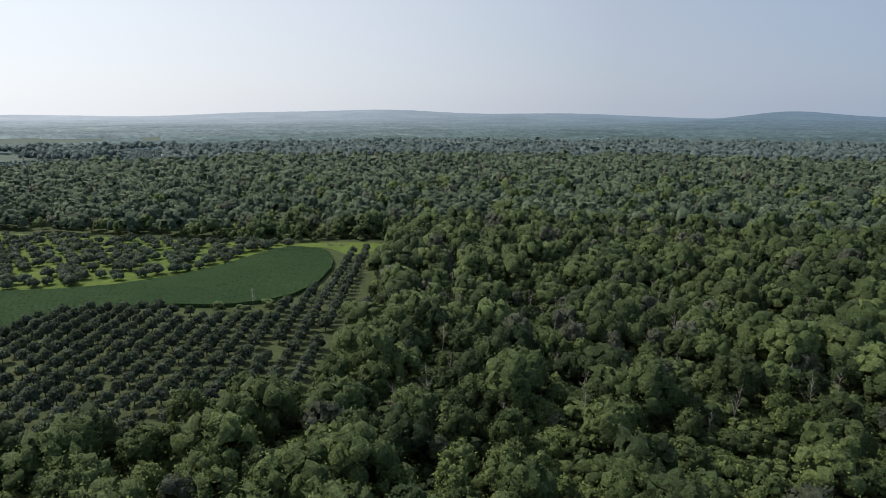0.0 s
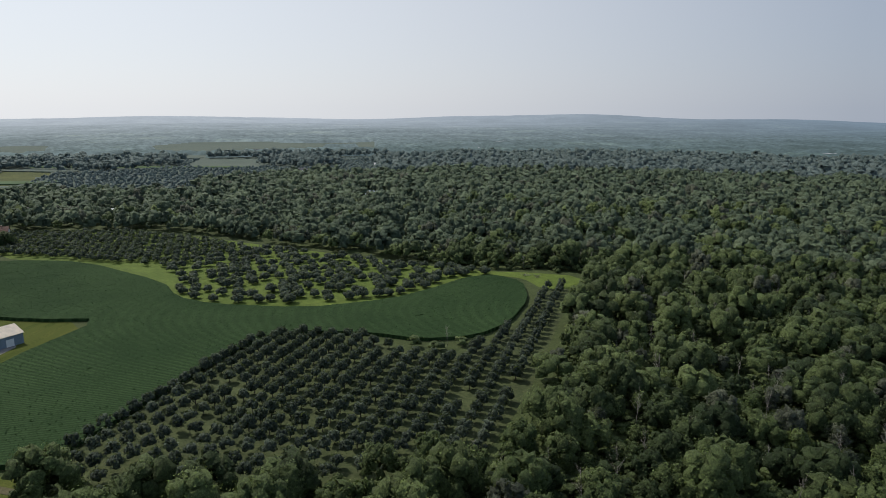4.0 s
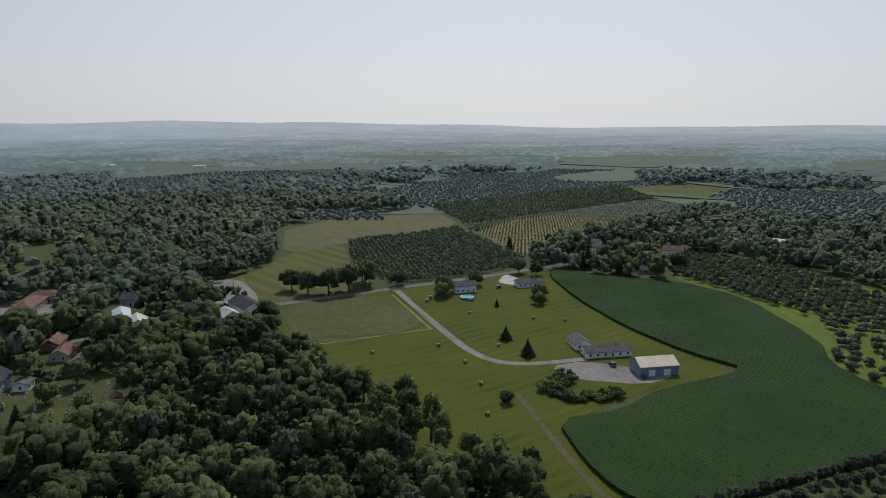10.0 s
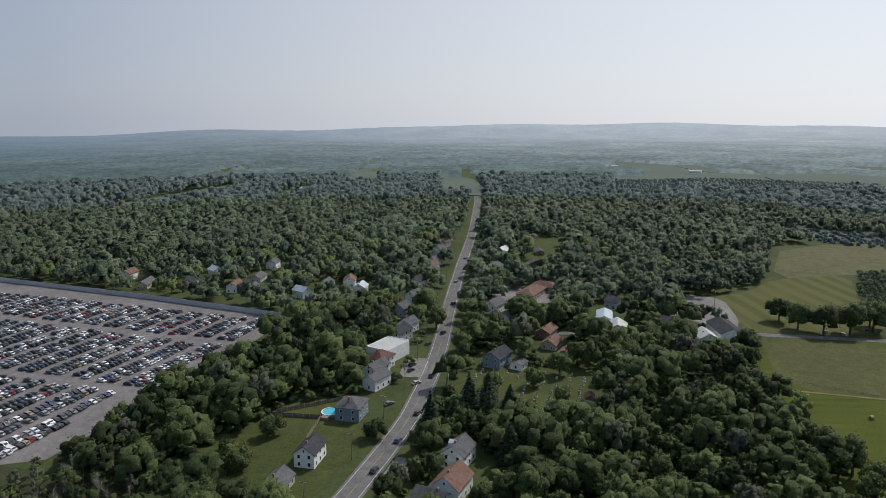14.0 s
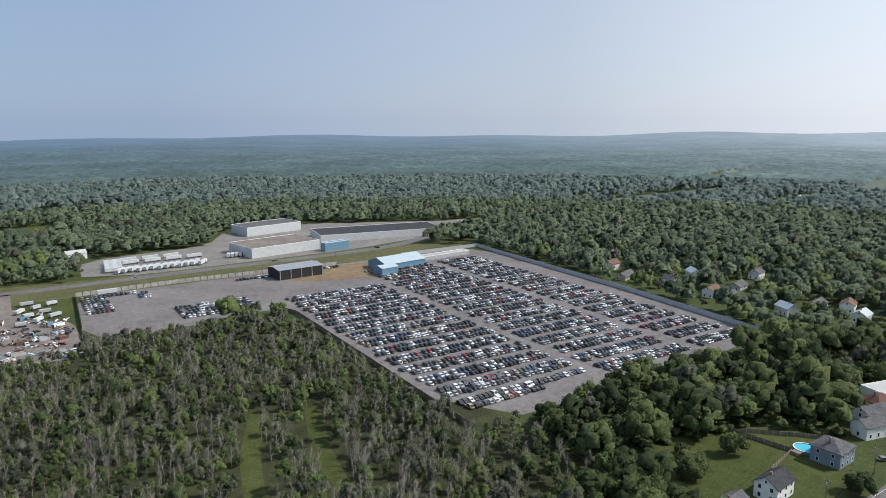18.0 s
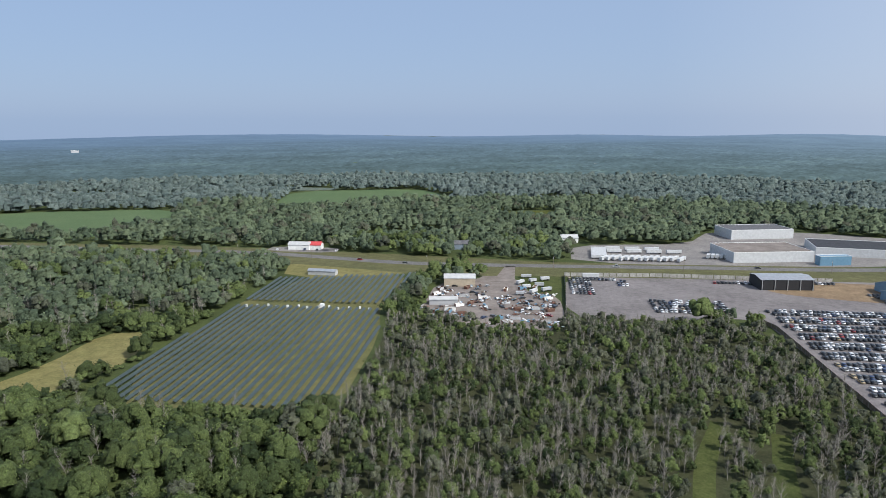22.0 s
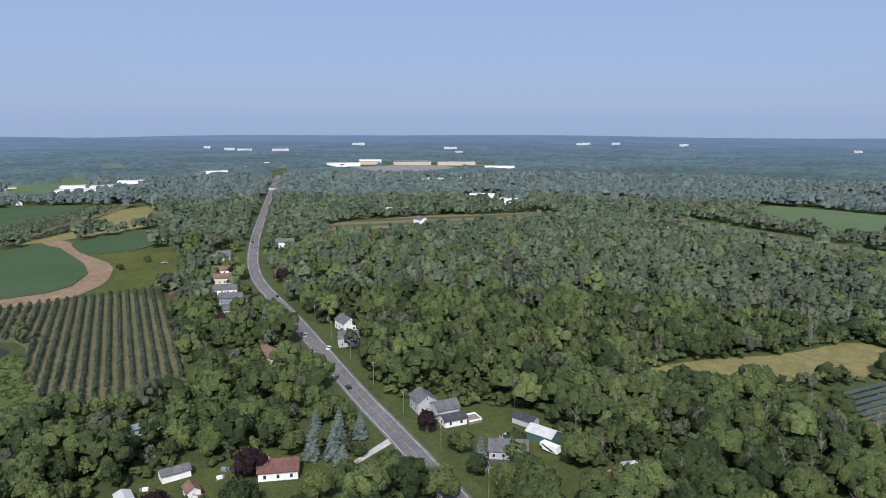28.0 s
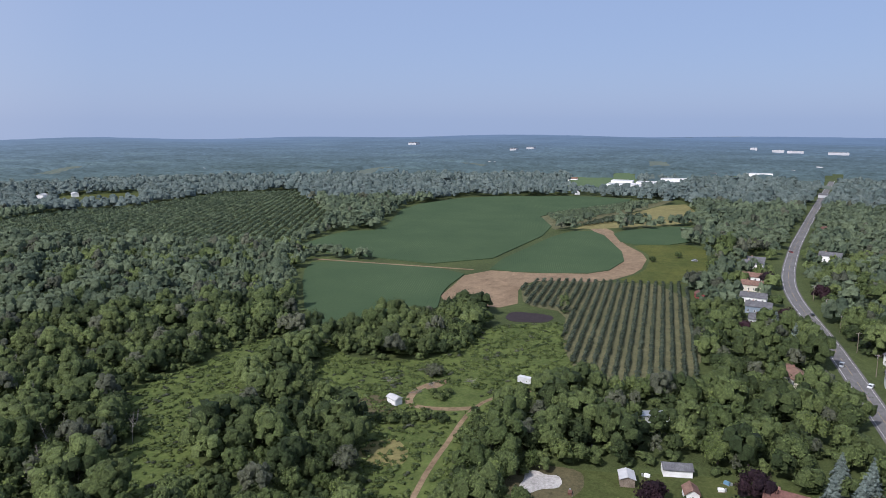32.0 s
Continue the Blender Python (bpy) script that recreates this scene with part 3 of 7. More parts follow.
OPEN = [CORN, ORCHARD_NEAR, ORCHARD_OLD, MEADOW, FIELD_BROWN, FIELD_STRIPES, TOWN_PAVED, ORCHARD_DARK, ORCHARD_FAR, VINEYARD, FIELD_TAN, CEMETERY, LOT, SCRAP, LAWN_YARD, DEPOT,
        SOLAR, SOLAR_FRONT, FIELD_RUST, FIELD_G1, FIELD_G2, FIELD_STRIP, YARD_E, WEEDS, ORCHARD_ROWS, SOY_A, SOY_B, SOY_C, SOY_D, SAND_E, GRASS_E, ORCHARD_LEFT, FIELD_NE, STRIP_ORCHARD, POND_S, FIELD_S, STRIP_N,
        YARD_W, TOWN_LAWN, YARD_SE, VERGE, TONGUE]
LINES = [(ROAD, 11.5), (ROAD_FARM, 7), (ROAD_TOWN, 6), (HIGHWAY, 14), ([(489, 139), (489, 276)], 9)]
CLEAR = []          # (x, y, radius) of treeless discs round houses and on their camera side, filled as the houses are set

# ---- ground ----
def hills(x, y):
    """The land's height: flat near by, low ridges far off, higher towards +y."""
    r = np.hypot(x, y)
    a = np.arctan2(-x, y)
    far = np.clip((r - 1300) / 2500, 0, 1)
    h = 9 * np.sin(x / 610 + 1.3) * np.sin(y / 540) + 6 * np.sin(x / 270 - y / 310)
    ridge = np.exp(-((r - 4300) / 380) ** 2) * (8 + 7 * np.sin(a * 9 + 0.6) + 4 * np.sin(a * 23)) * np.clip(np.cos(a - 0.15) + 0.15, 0, 1)
    rim = np.exp(-((r - 4550) / 300) ** 2) * (1 + 0.12 * np.sin(a * 11 + 1) + 0.08 * np.sin(a * 29))
    ridge = ridge + rim * (66 * np.exp(-((a - 1.62) / 0.55) ** 2) + 34 * np.exp(-((a - 0.35) / 0.5) ** 2))
    knoll = 30 * np.exp(-((r - 4000) / 420) ** 2 - ((a + 0.46) / 0.07) ** 2) + 9 * np.exp(-((r - 2500) / 250) ** 2 - ((a - 0.13) / 0.09) ** 2)
    return far * h + ridge + knoll


def polar(radii, steps, lift=None):
    a = np.linspace(0, math.tau, steps, endpoint=False)
    rr, aa = np.meshgrid(radii, a, indexing="ij")
    x, y = rr * np.cos(aa), rr * np.sin(aa)
    z = hills(x, y) + (lift(x, y) if lift else 0)
    i, j = np.meshgrid(np.arange(len(radii) - 1), np.arange(steps), indexing="ij")
    k = (j + 1) % steps
    f = np.stack([i * steps + j, (i + 1) * steps + j, (i + 1) * steps + k, i * steps + k], -1).reshape(-1, 4)
    return np.stack([x, y, z], -1).reshape(-1, 3), f


v, f = polar(np.r_[0.5, np.linspace(60, 1300, 12), np.linspace(1400, 4930, 60)], 180)
tagged(link_mesh("ground", raw_mesh("ground", v, f, 4), M_GROUND), "wide flat farmland with rough green grass", "ground", kind="structure")

sheet("corn_field_soil", CORN, 0.06, M_DIRT, "soil under the corn")
layer = 0.0
for name, poly, z, m, label in (
        ("orchard_floor", ORCHARD_NEAR, 0.05, M_ORCHF, "grass and bare strips under an orchard"),
        ("orchard_grass", ORCHARD_OLD, 0.05, M_OLDGRASS, "bright mown grass of an old orchard"),
        ("hay_meadow", MEADOW, 0.04, M_SWATH, "mown yellow-green hay meadow"),
        ("paddock", [(-408, 60), (-411, 131), (-334, 129), (-331, 60)], 0.09, M_PADDOCK, "fenced paddock of short brownish grass"),
        ("field", FIELD_BROWN, 0.06, M_STUB, "dry brown-green stubble field"),
        ("field", FIELD_STRIPES, 0.05, M_STRIPE, "mown grass with darker swaths"),
        ("paved_yard", TOWN_PAVED, 0.08, M_GRAVEL, "grey paved parking ground"),
        ("orchard_floor", ORCHARD_DARK, 0.05, M_ORCHF, "grass under dense orchard rows"),
        ("orchard_floor", ORCHARD_FAR, 0.05, M_ORCHF, "grass under a far orchard"),
        ("vineyard_floor", VINEYARD, 0.05, M_VINE, "tan rows of a young vineyard"),
        ("field", FIELD_TAN, 0.05, M_HAY, "pale hay field"),
        ("cemetery_lawn", CEMETERY, 0.05, M_LAWN, "lawn of a small cemetery"),
        ("gravel_lot", LOT, 0.05, M_LOT, "grey packed gravel of a salvage lot"),
        ("dusty_yard", SCRAP, 0.05, M_SCRAPG, "pinkish dusty ground of a scrap yard"),
        ("lawn", LAWN_YARD, 0.05, M_LAWN, "green lawn beside the scrap yard"),
        ("paved_yard", DEPOT, 0.05, M_GRAVEL, "grey paved truck yard"),
        ("solar_ground", SOLAR, 0.05, M_SOLGRASS, "olive grass under solar panels"),
        ("verge", SOLAR_FRONT, 0.05, M_TAN, "dry tan grass verge"),
        ("field", FIELD_RUST, 0.05, M_TAN, "ripe tan grass field"),
        ("field", FIELD_G1, 0.3, M_CROP, "green crop field between woods"),
        ("field", FIELD_G2, 0.3, M_CROP, "green crop field between woods"),
        ("field", FIELD_STRIP, 0.05, M_TILL, "strips of brown tilled soil"),
        ("lawn", YARD_E, 0.05, M_LAWN, "green back lawn behind houses"),
        ("weedy_meadow", WEEDS, 0.05, M_WILD, "lush green weedy meadow"),
        ("weedy_meadow", TONGUE, 0.05, M_WILD, "lush green tongue of grass between woods"),
        ("orchard_floor", ORCHARD_ROWS, 0.06, M_LANE, "olive grass lanes of a young orchard"),
        ("soy_field", SOY_A, 0.55, M_SOY, "even dark green soy field"),
        ("soy_field", SOY_B, 0.55, M_SOY, "even dark green soy field"),
        ("soy_field", SOY_C, 0.55, M_SOY, "even dark green soy field"),
        ("soy_field", SOY_D, 0.55, M_SOY, "green striped crop field"),
        ("sandy_ground", SAND_E, 0.05, M_SAND, "bare reddish sandy ground"),
        ("grass", GRASS_E, 0.08, M_HAY, "pale mown grass"),
        ("orchard_floor", ORCHARD_LEFT, 0.05, M_ORCHF, "grass under a far orchard"),
        ("orchard_floor", STRIP_ORCHARD, 0.05, M_LANE, "olive grass under a strip of fruit trees"),
        ("field", FIELD_S, 0.05, M_HAY, "small mown field among woods"),
        ("field", FIELD_NE, 0.05, M_HAY, "pale mown field beside a farm"),
        ("field", STRIP_N, 0.05, M_TAN, "tan stubble strips"),
        ("lawn", YARD_W, 0.05, M_LAWN, "lawn behind village houses"),
        ("lawn", TOWN_LAWN, 0.05, M_LAWN, "lawn behind village houses"),
        ("verge", VERGE, 0.03, M_STUB, "mown grass strip beside the highway"),
        ("lawn", YARD_SE, 0.05, M_LAWN, "lawns round houses by the road")):
    layer += 0.0012
    sheet(name, poly, z + layer, m, label, "lawn" if "lawn" in name else "field")
sheet("gravel_apron", FARM_YARD, 0.10, M_GRAVEL, "grey gravel apron before a garage", "gravel")
ribbon("road", ROAD, 9.6, 0.10, M_ROAD, "straight grey two-lane asphalt road")
ribbon("edge_line", ROAD, 0.10, 0.125, M_TRIM, "white edge line", offset=3.7, thick=0.01)
ribbon("edge_line", ROAD, 0.10, 0.125, M_TRIM, "white edge line", offset=-3.7, thick=0.01)
ribbon("centre_line", ROAD, 0.16, 0.125, M_STRAW, "yellow centre line", thick=0.01, dash=(3, 1))
ribbon("road", ROAD_FARM, 6.0, 0.11, M_ROAD, "narrow grey country road")
ribbon("road", ROAD_TOWN, 5.5, 0.11, M_ROAD, "narrow village street")
ribbon("highway", HIGHWAY, 12.0, 0.12, M_ROAD, "grey highway with wide shoulders")
for q_ in ([(-408, 131), (-334, 129)], [(-333, 130), (-330, 60)]):
    ribbon("verge", q_, 1.6, 0.19, M_TAN, "strip of long dry grass along the fence", "verge")
ribbon("driveway", DRIVE, 4.2, 0.11, M_GRAVEL, "long pale gravel driveway", "driveway")
ribbon("track", TRACK, 2.6, 0.115, M_RUT, "worn dirt track beside corn", "track")
ribbon("track", [(489, 139), (489, 276)], 3.2, 0.12, M_SAND, "pale field track between crops", "track")
ribbon("track", TRACK_E, 1.9, 0.10, M_SAND, "sandy track through weeds", "track")

# ---- foliage ----
rng = np.random.default_rng(7)


def cards(pos, nrm, size, seed=0):
    """Leaf clumps: small uneven three-cornered sprays at the places given, facing roughly along nrm."""
    n = len(pos)
    g = np.random.default_rng(seed)
    t = np.cross(nrm, g.normal(size=(n, 3)))
    t /= np.linalg.norm(t, axis=1)[:, None] + 1e-9
    b = np.cross(nrm, t)
    s = size[:, None] * 0.62
    w = g.uniform(0.6, 1.25, (n, 3, 1))
    v = np.stack([pos + t * s * w[:, 0], pos + (-0.5 * t + 0.87 * b) * s * w[:, 1], pos + (-0.5 * t - 0.87 * b) * s * w[:, 2]], 1)
    return v.reshape(-1, 3), np.arange(3 * n).reshape(-1, 3)


def leaf_mesh(name, v, f, tint, nrm=None, size=3):
    """A foliage mesh with a tint of its own for every tree, and leaf normals that follow the crown."""
    me = raw_mesh(name, v, f, size)
    me.attributes.new("tree_tint", "FLOAT", "POINT").data.foreach_set("value", np.asarray(tint, np.float32))
    if nrm is not None:
        me.attributes.new("custom_normal", "FLOAT_VECTOR", "POINT").data.foreach_set("vector", np.asarray(nrm, np.float32).ravel())
    return me


def lump_places(x, y, h, r, lumps, low, point, g):
    """Where the boughs of each crown swell out: centres, widths and heights of its lumps, set over an egg-shaped crown."""
    n = len(x)
    u = (np.arange(lumps)[None, :] + g.uniform(0.05, 0.95, (n, lumps))) / lumps
    c = 1 - 1.55 * u
    a = np.arange(lumps)[None, :] * 2.4 + g.uniform(-0.5, 0.5, (n, lumps)) + g.uniform(0, math.tau, (n, 1))
    span = h * (1 - low) * 0.5
    side = np.sqrt(np.clip(1 - c * c, 0, 1)) * g.uniform(0.38, 0.78, (n, lumps)) * (1 - point * (c * 0.5 + 0.5))
    at = np.stack([x[:, None] + r[:, None] * side * np.cos(a), y[:, None] + r[:, None] * side * np.sin(a),
                   (h * low + span)[:, None] + span[:, None] * c * g.uniform(0.52, 0.68, (n, lumps))], -1)
    wide = r[:, None] * g.uniform(0.75, 1.2, (n, lumps)) * 1.15 / max(lumps, 3.4) ** 0.45 * (1 - 0.5 * point)
    tall = np.minimum(wide * g.uniform(0.95, 1.4, (n, lumps)), span[:, None] * 0.8)
    return at, wide, tall


def outward(p, x, y, h, r, low):
    """The way out from the middle of each tree's crown, for points of shape (trees, ..., 3)."""
    mid = np.stack([x, y, h * (low + 0.35 * (1 - low))], 1).reshape(len(x), *([1] * (p.ndim - 2)), 3)
    out = p - mid
    out[..., 2] *= (r / (0.5 * h)).reshape(len(x), *([1] * (p.ndim - 2)))
    return out / (np.linalg.norm(out, axis=-1)[..., None] + 1e-9)


def crown_arrays(x, y, h, r, k, leaf, seed, lumps=8, low=0.15, point=0.0, around=6, polar_angles=(110, 65, 30), rough=0.13, hold=0.85, calm=0.0):
    """Crowns for many trees at once: closed uneven lumps, and k leaf sprays a tree standing out of them.
    Gives corners, faces, tree tints, normals and the number of spray faces, which come first."""
    g = np.random.default_rng(seed)
    n = len(x)
    at, wide, tall = lump_places(x, y, h, r, lumps, low, point, g)
    tree_tint = g.uniform(0, 1, (n, 1))
    tint = np.clip(tree_tint + g.normal(size=(n, lumps)) * 0.13, 0, 1)
    # sprays
    per = k // lumps
    parts, faces, tints, normals, base = [], [], [], [], 0
    if per:
        d = g.normal(size=(n, lumps, per, 3))
        d[..., 2] = np.abs(d[..., 2]) - 0.3
        d /= np.linalg.norm(d, axis=-1)[..., None]
        reach = g.uniform(0.85, 1.32, (n, lumps, per, 1))
        pos = at[:, :, None, :] + d * np.stack([wide, wide, tall], -1)[:, :, None, :] * reach
        pos[..., 2] = np.maximum(pos[..., 2], 0.3)
        out = outward(pos, x, y, h, r, low)
        soft = 0.65 * out + 0.6 * d + g.normal(size=d.shape) * 0.5
        soft /= np.linalg.norm(soft, axis=-1)[..., None]
        nrm = soft + g.normal(size=d.shape) * 0.38
        nrm /= np.linalg.norm(nrm, axis=-1)[..., None]
        size = leaf * g.uniform(0.55, 1.4, d.shape[:3])
        v, f = cards(pos.reshape(-1, 3), nrm.reshape(-1, 3), size.reshape(-1), seed + 1)
        parts.append(v), faces.append(f), normals.append(np.repeat(soft.reshape(-1, 3), 3, 0))
        tints.append(np.repeat(np.broadcast_to(tint[:, :, None], d.shape[:3]).reshape(-1), 3))
        base = len(v)
    # lumps
    q = np.radians(np.array(polar_angles, float))
    rings = len(q)
    turn = np.arange(around) * (math.tau / around)
    az = turn[None, None, None, :] + g.uniform(0, math.tau, (n, lumps, 1, 1)) + 0.4 * np.arange(rings)[None, None, :, None]
    sp, cp = np.sin(q)[None, None, :, None], np.cos(q)[None, None, :, None]
    d = np.stack([sp * np.cos(az), sp * np.sin(az), np.broadcast_to(cp, az.shape)], -1).reshape(n, lumps, rings * around, 3)
    d = np.concatenate([d, np.broadcast_to(np.array([0.0, 0.0, 1.0]), (n, lumps, 1, 3))], 2)
    w = d * np.stack([wide, wide, tall], -1)[:, :, None, :] * (hold if per else 1.0) * (1 + g.normal(size=(*d.shape[:3], 1)) * rough)
    p = at[:, :, None, :] + w
    p[..., 2] = np.maximum(p[..., 2], 0.15)
    # calm tilts far normals upward, softening crown shade as haze would
    soft = 0.75 * outward(p, x, y, h, r, low) + 0.8 * d + g.normal(size=d.shape) * 0.2 + np.array([0, 0, calm])
    soft /= np.linalg.norm(soft, axis=-1)[..., None]
    nv = rings * around + 1
    i, j = np.arange(around), (np.arange(around) + 1) % around
    tri = []
    for t in range(rings - 1):
        lo, hi = t * around, (t + 1) * around
        tri += [np.stack([lo + i, lo + j, hi + j], 1), np.stack([lo + i, hi + j, hi + i], 1)]
    tri.append(np.stack([(rings - 1) * around + i, (rings - 1) * around + j, np.full(around, nv - 1)], 1))
    tri = np.concatenate(tri)
    f = (tri[None] + (np.arange(n * lumps) * nv)[:, None, None]).reshape(-1, 3) + base
    parts.append(p.reshape(-1, 3)), faces.append(f), normals.append(soft.reshape(-1, 3)), tints.append(np.repeat(tint.reshape(-1), nv))
    return np.concatenate(parts), np.concatenate(faces), np.concatenate(tints), np.concatenate(normals), (len(faces[0]) if per else 0)


def crown_mesh(name, material, *args, **kw):
    """A mesh of crowns: sprays in the leaf material, lumps in the closed-crown one that goes with it."""
    v, f, t, nn, sprays = crown_arrays(*args, **kw)
    me = leaf_mesh(name, v, f, t, nn)
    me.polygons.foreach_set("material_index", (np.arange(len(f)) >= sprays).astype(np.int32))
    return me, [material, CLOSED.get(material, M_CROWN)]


def domes(x, y, h, r, seed, low=0.1, around=7, rough=0.2):
    """Closed rounded crowns, uneven, one for each tree: two rings and a tip."""
    g = np.random.default_rng(seed)
    n = len(x)
    a = np.arange(around)[None, None, :] * (math.tau / around) + g.uniform(0, math.tau, (n, 1, 1)) + g.normal(size=(n, 2, around)) * 0.12
    ring = np.array([0.85, 0.72])[None, :, None] * (1 + g.normal(size=(n, 2, around)) * rough)
    lift = np.array([0.03 + low * 0.4, low + 0.78 * (1 - low)])[None, :, None] * (1 + g.normal(size=(n, 2, around)) * rough * 0.35)
    px = x[:, None, None] + r[:, None, None] * ring * np.cos(a)
    py = y[:, None, None] + r[:, None, None] * ring * np.sin(a)
    pz = h[:, None, None] * lift
    v = np.concatenate([np.stack([px, py, pz], -1).reshape(n, -1, 3), np.stack([x + g.normal(size=n) * 0.15 * r, y + g.normal(size=n) * 0.15 * r, h], 1)[:, None]], 1)
    per = 2 * around + 1
    q, j = np.arange(around), (np.arange(around) + 1) % around
    tri = [np.stack([q, j, j + around], 1), np.stack([q, j + around, q + around], 1), np.stack([q + around, j + around, np.full(around, 2 * around)], 1)]
    tri = np.concatenate(tri)
    f = (tri[None] + (np.arange(n) * per)[:, None, None]).reshape(-1, 3)
    return v.reshape(-1, 3), f, np.repeat(g.uniform(0, 1, n), per)


def dome_mesh(name, *args, **kw):
    v, f, t = domes(*args, **kw)
    me = leaf_mesh(name, v, f, t)
    me.polygons.foreach_set("use_smooth", np.ones(len(f), bool))
    return me


CLOSED = {M_LEAF_HAZED: M_CROWN_HAZED, M_LEAF2: M_CROWNB, M_LEAFG: M_CROWNG, M_FAR_HAZED: M_CROWN_FARHAZED, M_APPLE: M_CROWNA, M_PURPLE: M_CROWNP}


def woods(name, x, y, h, r, k, leaf, material, label, seed, low=0.2, lumps=7, point=0.0, around=5, polar_angles=(105, 50), rough=0.13, hold=0.85, calm=0.0):
    """Many trees or bushes in one stand."""
    me, mats = crown_mesh(name, material, x, y, h, r, k, leaf, seed, lumps, low, point, around, polar_angles, rough, hold, calm)
    return tagged(link_mesh(name, me, mats), label, "woods", kind="stuff")


def bare(name, x, y, h, seed, label, twigs=14):
    """Leafless trees: a thin trunk and rising branches, each a slim three-sided spike."""
    g = np.random.default_rng(seed)
    n = len(x)
    k = twigs + 1
    base = np.zeros((n, k, 3))
    tip = np.zeros((n, k, 3))
    t = g.uniform(0.25, 0.85, (n, k))
    t[:, 0] = 0
    lean = g.normal(size=(n, 2)) * 0.10
    a = g.uniform(0, math.tau, (n, k))
    ln = h[:, None] * g.uniform(0.16, 0.42, (n, k)) * (1.15 - t)
    base[..., 0], base[..., 1], base[..., 2] = x[:, None] + lean[:, :1] * h[:, None] * t, y[:, None] + lean[:, 1:] * h[:, None] * t, h[:, None] * t
    tip[..., 0], tip[..., 1], tip[..., 2] = base[..., 0] + np.cos(a) * ln * 0.75, base[..., 1] + np.sin(a) * ln * 0.75, base[..., 2] + ln * 1.05
    tip[:, 0] = np.stack([x + lean[:, 0] * h, y + lean[:, 1] * h, h], 1)
    w = np.full((n, k), 0.045)
    w[:, 0] = 0.10
    b, e, w = base.reshape(-1, 3), tip.reshape(-1, 3), w.reshape(-1)
    ax = (e - b) / (np.linalg.norm(e - b, axis=1)[:, None] + 1e-6)
    s = np.cross(ax, g.normal(size=ax.shape))
    s /= np.linalg.norm(s, axis=1)[:, None] + 1e-9
    s2 = np.cross(ax, s)
    v = np.stack([b + s * w[:, None], b + (-0.5 * s + 0.87 * s2) * w[:, None], b + (-0.5 * s - 0.87 * s2) * w[:, None], e], 1).reshape(-1, 3)
    i = np.arange(len(b))[:, None] * 4
    f = np.stack([i + [0, 1, 3], i + [1, 2, 3], i + [2, 0, 3]], 1).reshape(-1, 3)
    return tagged(link_mesh(name, raw_mesh(name, v, f, 3), M_BARE), label, "woods", kind="stuff")


def scatter(x0, x1, y0, y1, step, seed):
    g = np.random.default_rng(seed)
    x, y = np.meshgrid(np.arange(x0, x1, step, dtype=float), np.arange(y0, y1, step * 0.87, dtype=float))
    x[::2] += step / 2
    x, y = (x + g.uniform(-0.38, 0.38, x.shape) * step).ravel(), (y + g.uniform(-0.38, 0.38, y.shape) * step).ravel()
    return x, y

# ---- houses ----
FRAME = bpy.data.meshes.new("window")
bm_ = bmesh.new()
for a_ in ((-0.57, -0.45, -0.05, 0.05, -0.77, 0.77), (0.45, 0.57, -0.05, 0.05, -0.77, 0.77), (-0.45, 0.45, -0.05, 0.05, 0.65, 0.77), (-0.45, 0.45, -0.05, 0.05, -0.77, -0.65)):
    box(bm_, *a_)
n_ = len(bm_.faces)
box(bm_, -0.45, 0.45, -0.03, 0.03, -0.65, 0.65)
for i_, f_ in enumerate(bm_.faces):
    f_.material_index = int(i_ >= n_)
bm_.to_mesh(FRAME), bm_.free()
FRAME.materials.append(M_TRIM)
FRAME.materials.append(M_GLASS)


def yard(x, y, r):
    """Land kept free of trees round a building, and a disc towards the origin that keeps it in the camera's view."""
    CLEAR.append((x, y, r if x < 230 else r * 1.05))
    d = math.hypot(x, y)
    if 230 < d < 900 and r and x < 150:
        CLEAR.append((x - x / d * (r + 5), y - y / d * (r + 5), r * 0.8))


def window(parent, x, y, z, turn, scale=1.0):
    ob = new("window", FRAME)
    ob.parent = parent
    ob.matrix_basis = pose(x, y, z, 0, 0, turn) @ Matrix.Diagonal((scale, 1, scale, 1))


def roof_bm(w, d, h, rh, over=0.5, thick=0.18, hip=False):
    """A pitched roof over a w by d house, ridge along x."""
    bm = bmesh.new()
    W, D = w / 2 + over, d / 2 + over
    drop = rh * over / (d / 2)
    if hip:
        k = min(D, W) * 0.98
        base = [bm.verts.new(p) for p in ((-W, -D, h - 0.15), (W, -D, h - 0.15), (W, D, h - 0.15), (-W, D, h - 0.15))]
        eave = [bm.verts.new(p) for p in ((-W, -D, h + 0.05), (W, -D, h + 0.05), (W, D, h + 0.05), (-W, D, h + 0.05))]
        r = [bm.verts.new((-max(W - k, 0.2), 0, h + rh)), bm.verts.new((max(W - k, 0.2), 0, h + rh))]
        bm.faces.new((eave[0], eave[1], r[1], r[0])), bm.faces.new((eave[2], eave[3], r[0], r[1]))
        bm.faces.new((eave[1], eave[2], r[1])), bm.faces.new((eave[3], eave[0], r[0]))
        bm.faces.new(base[::-1])
        for i in range(4):
            bm.faces.new((base[i], base[(i + 1) % 4], eave[(i + 1) % 4], eave[i]))
        bmesh.ops.recalc_face_normals(bm, faces=bm.faces[:])
        return bm
    return prism(bm, [(-D, h - drop), (0, h + rh), (D, h - drop), (D, h - drop + thick), (0, h + rh + thick), (-D, h - drop + thick)], "x", -W, W)


def gable_bm(w, d, h, rh):
    return prism(bmesh.new(), [(-d / 2, 0), (d / 2, 0), (d / 2, h), (0, h + rh - 0.05), (-d / 2, h)], "x", -w / 2, w / 2)


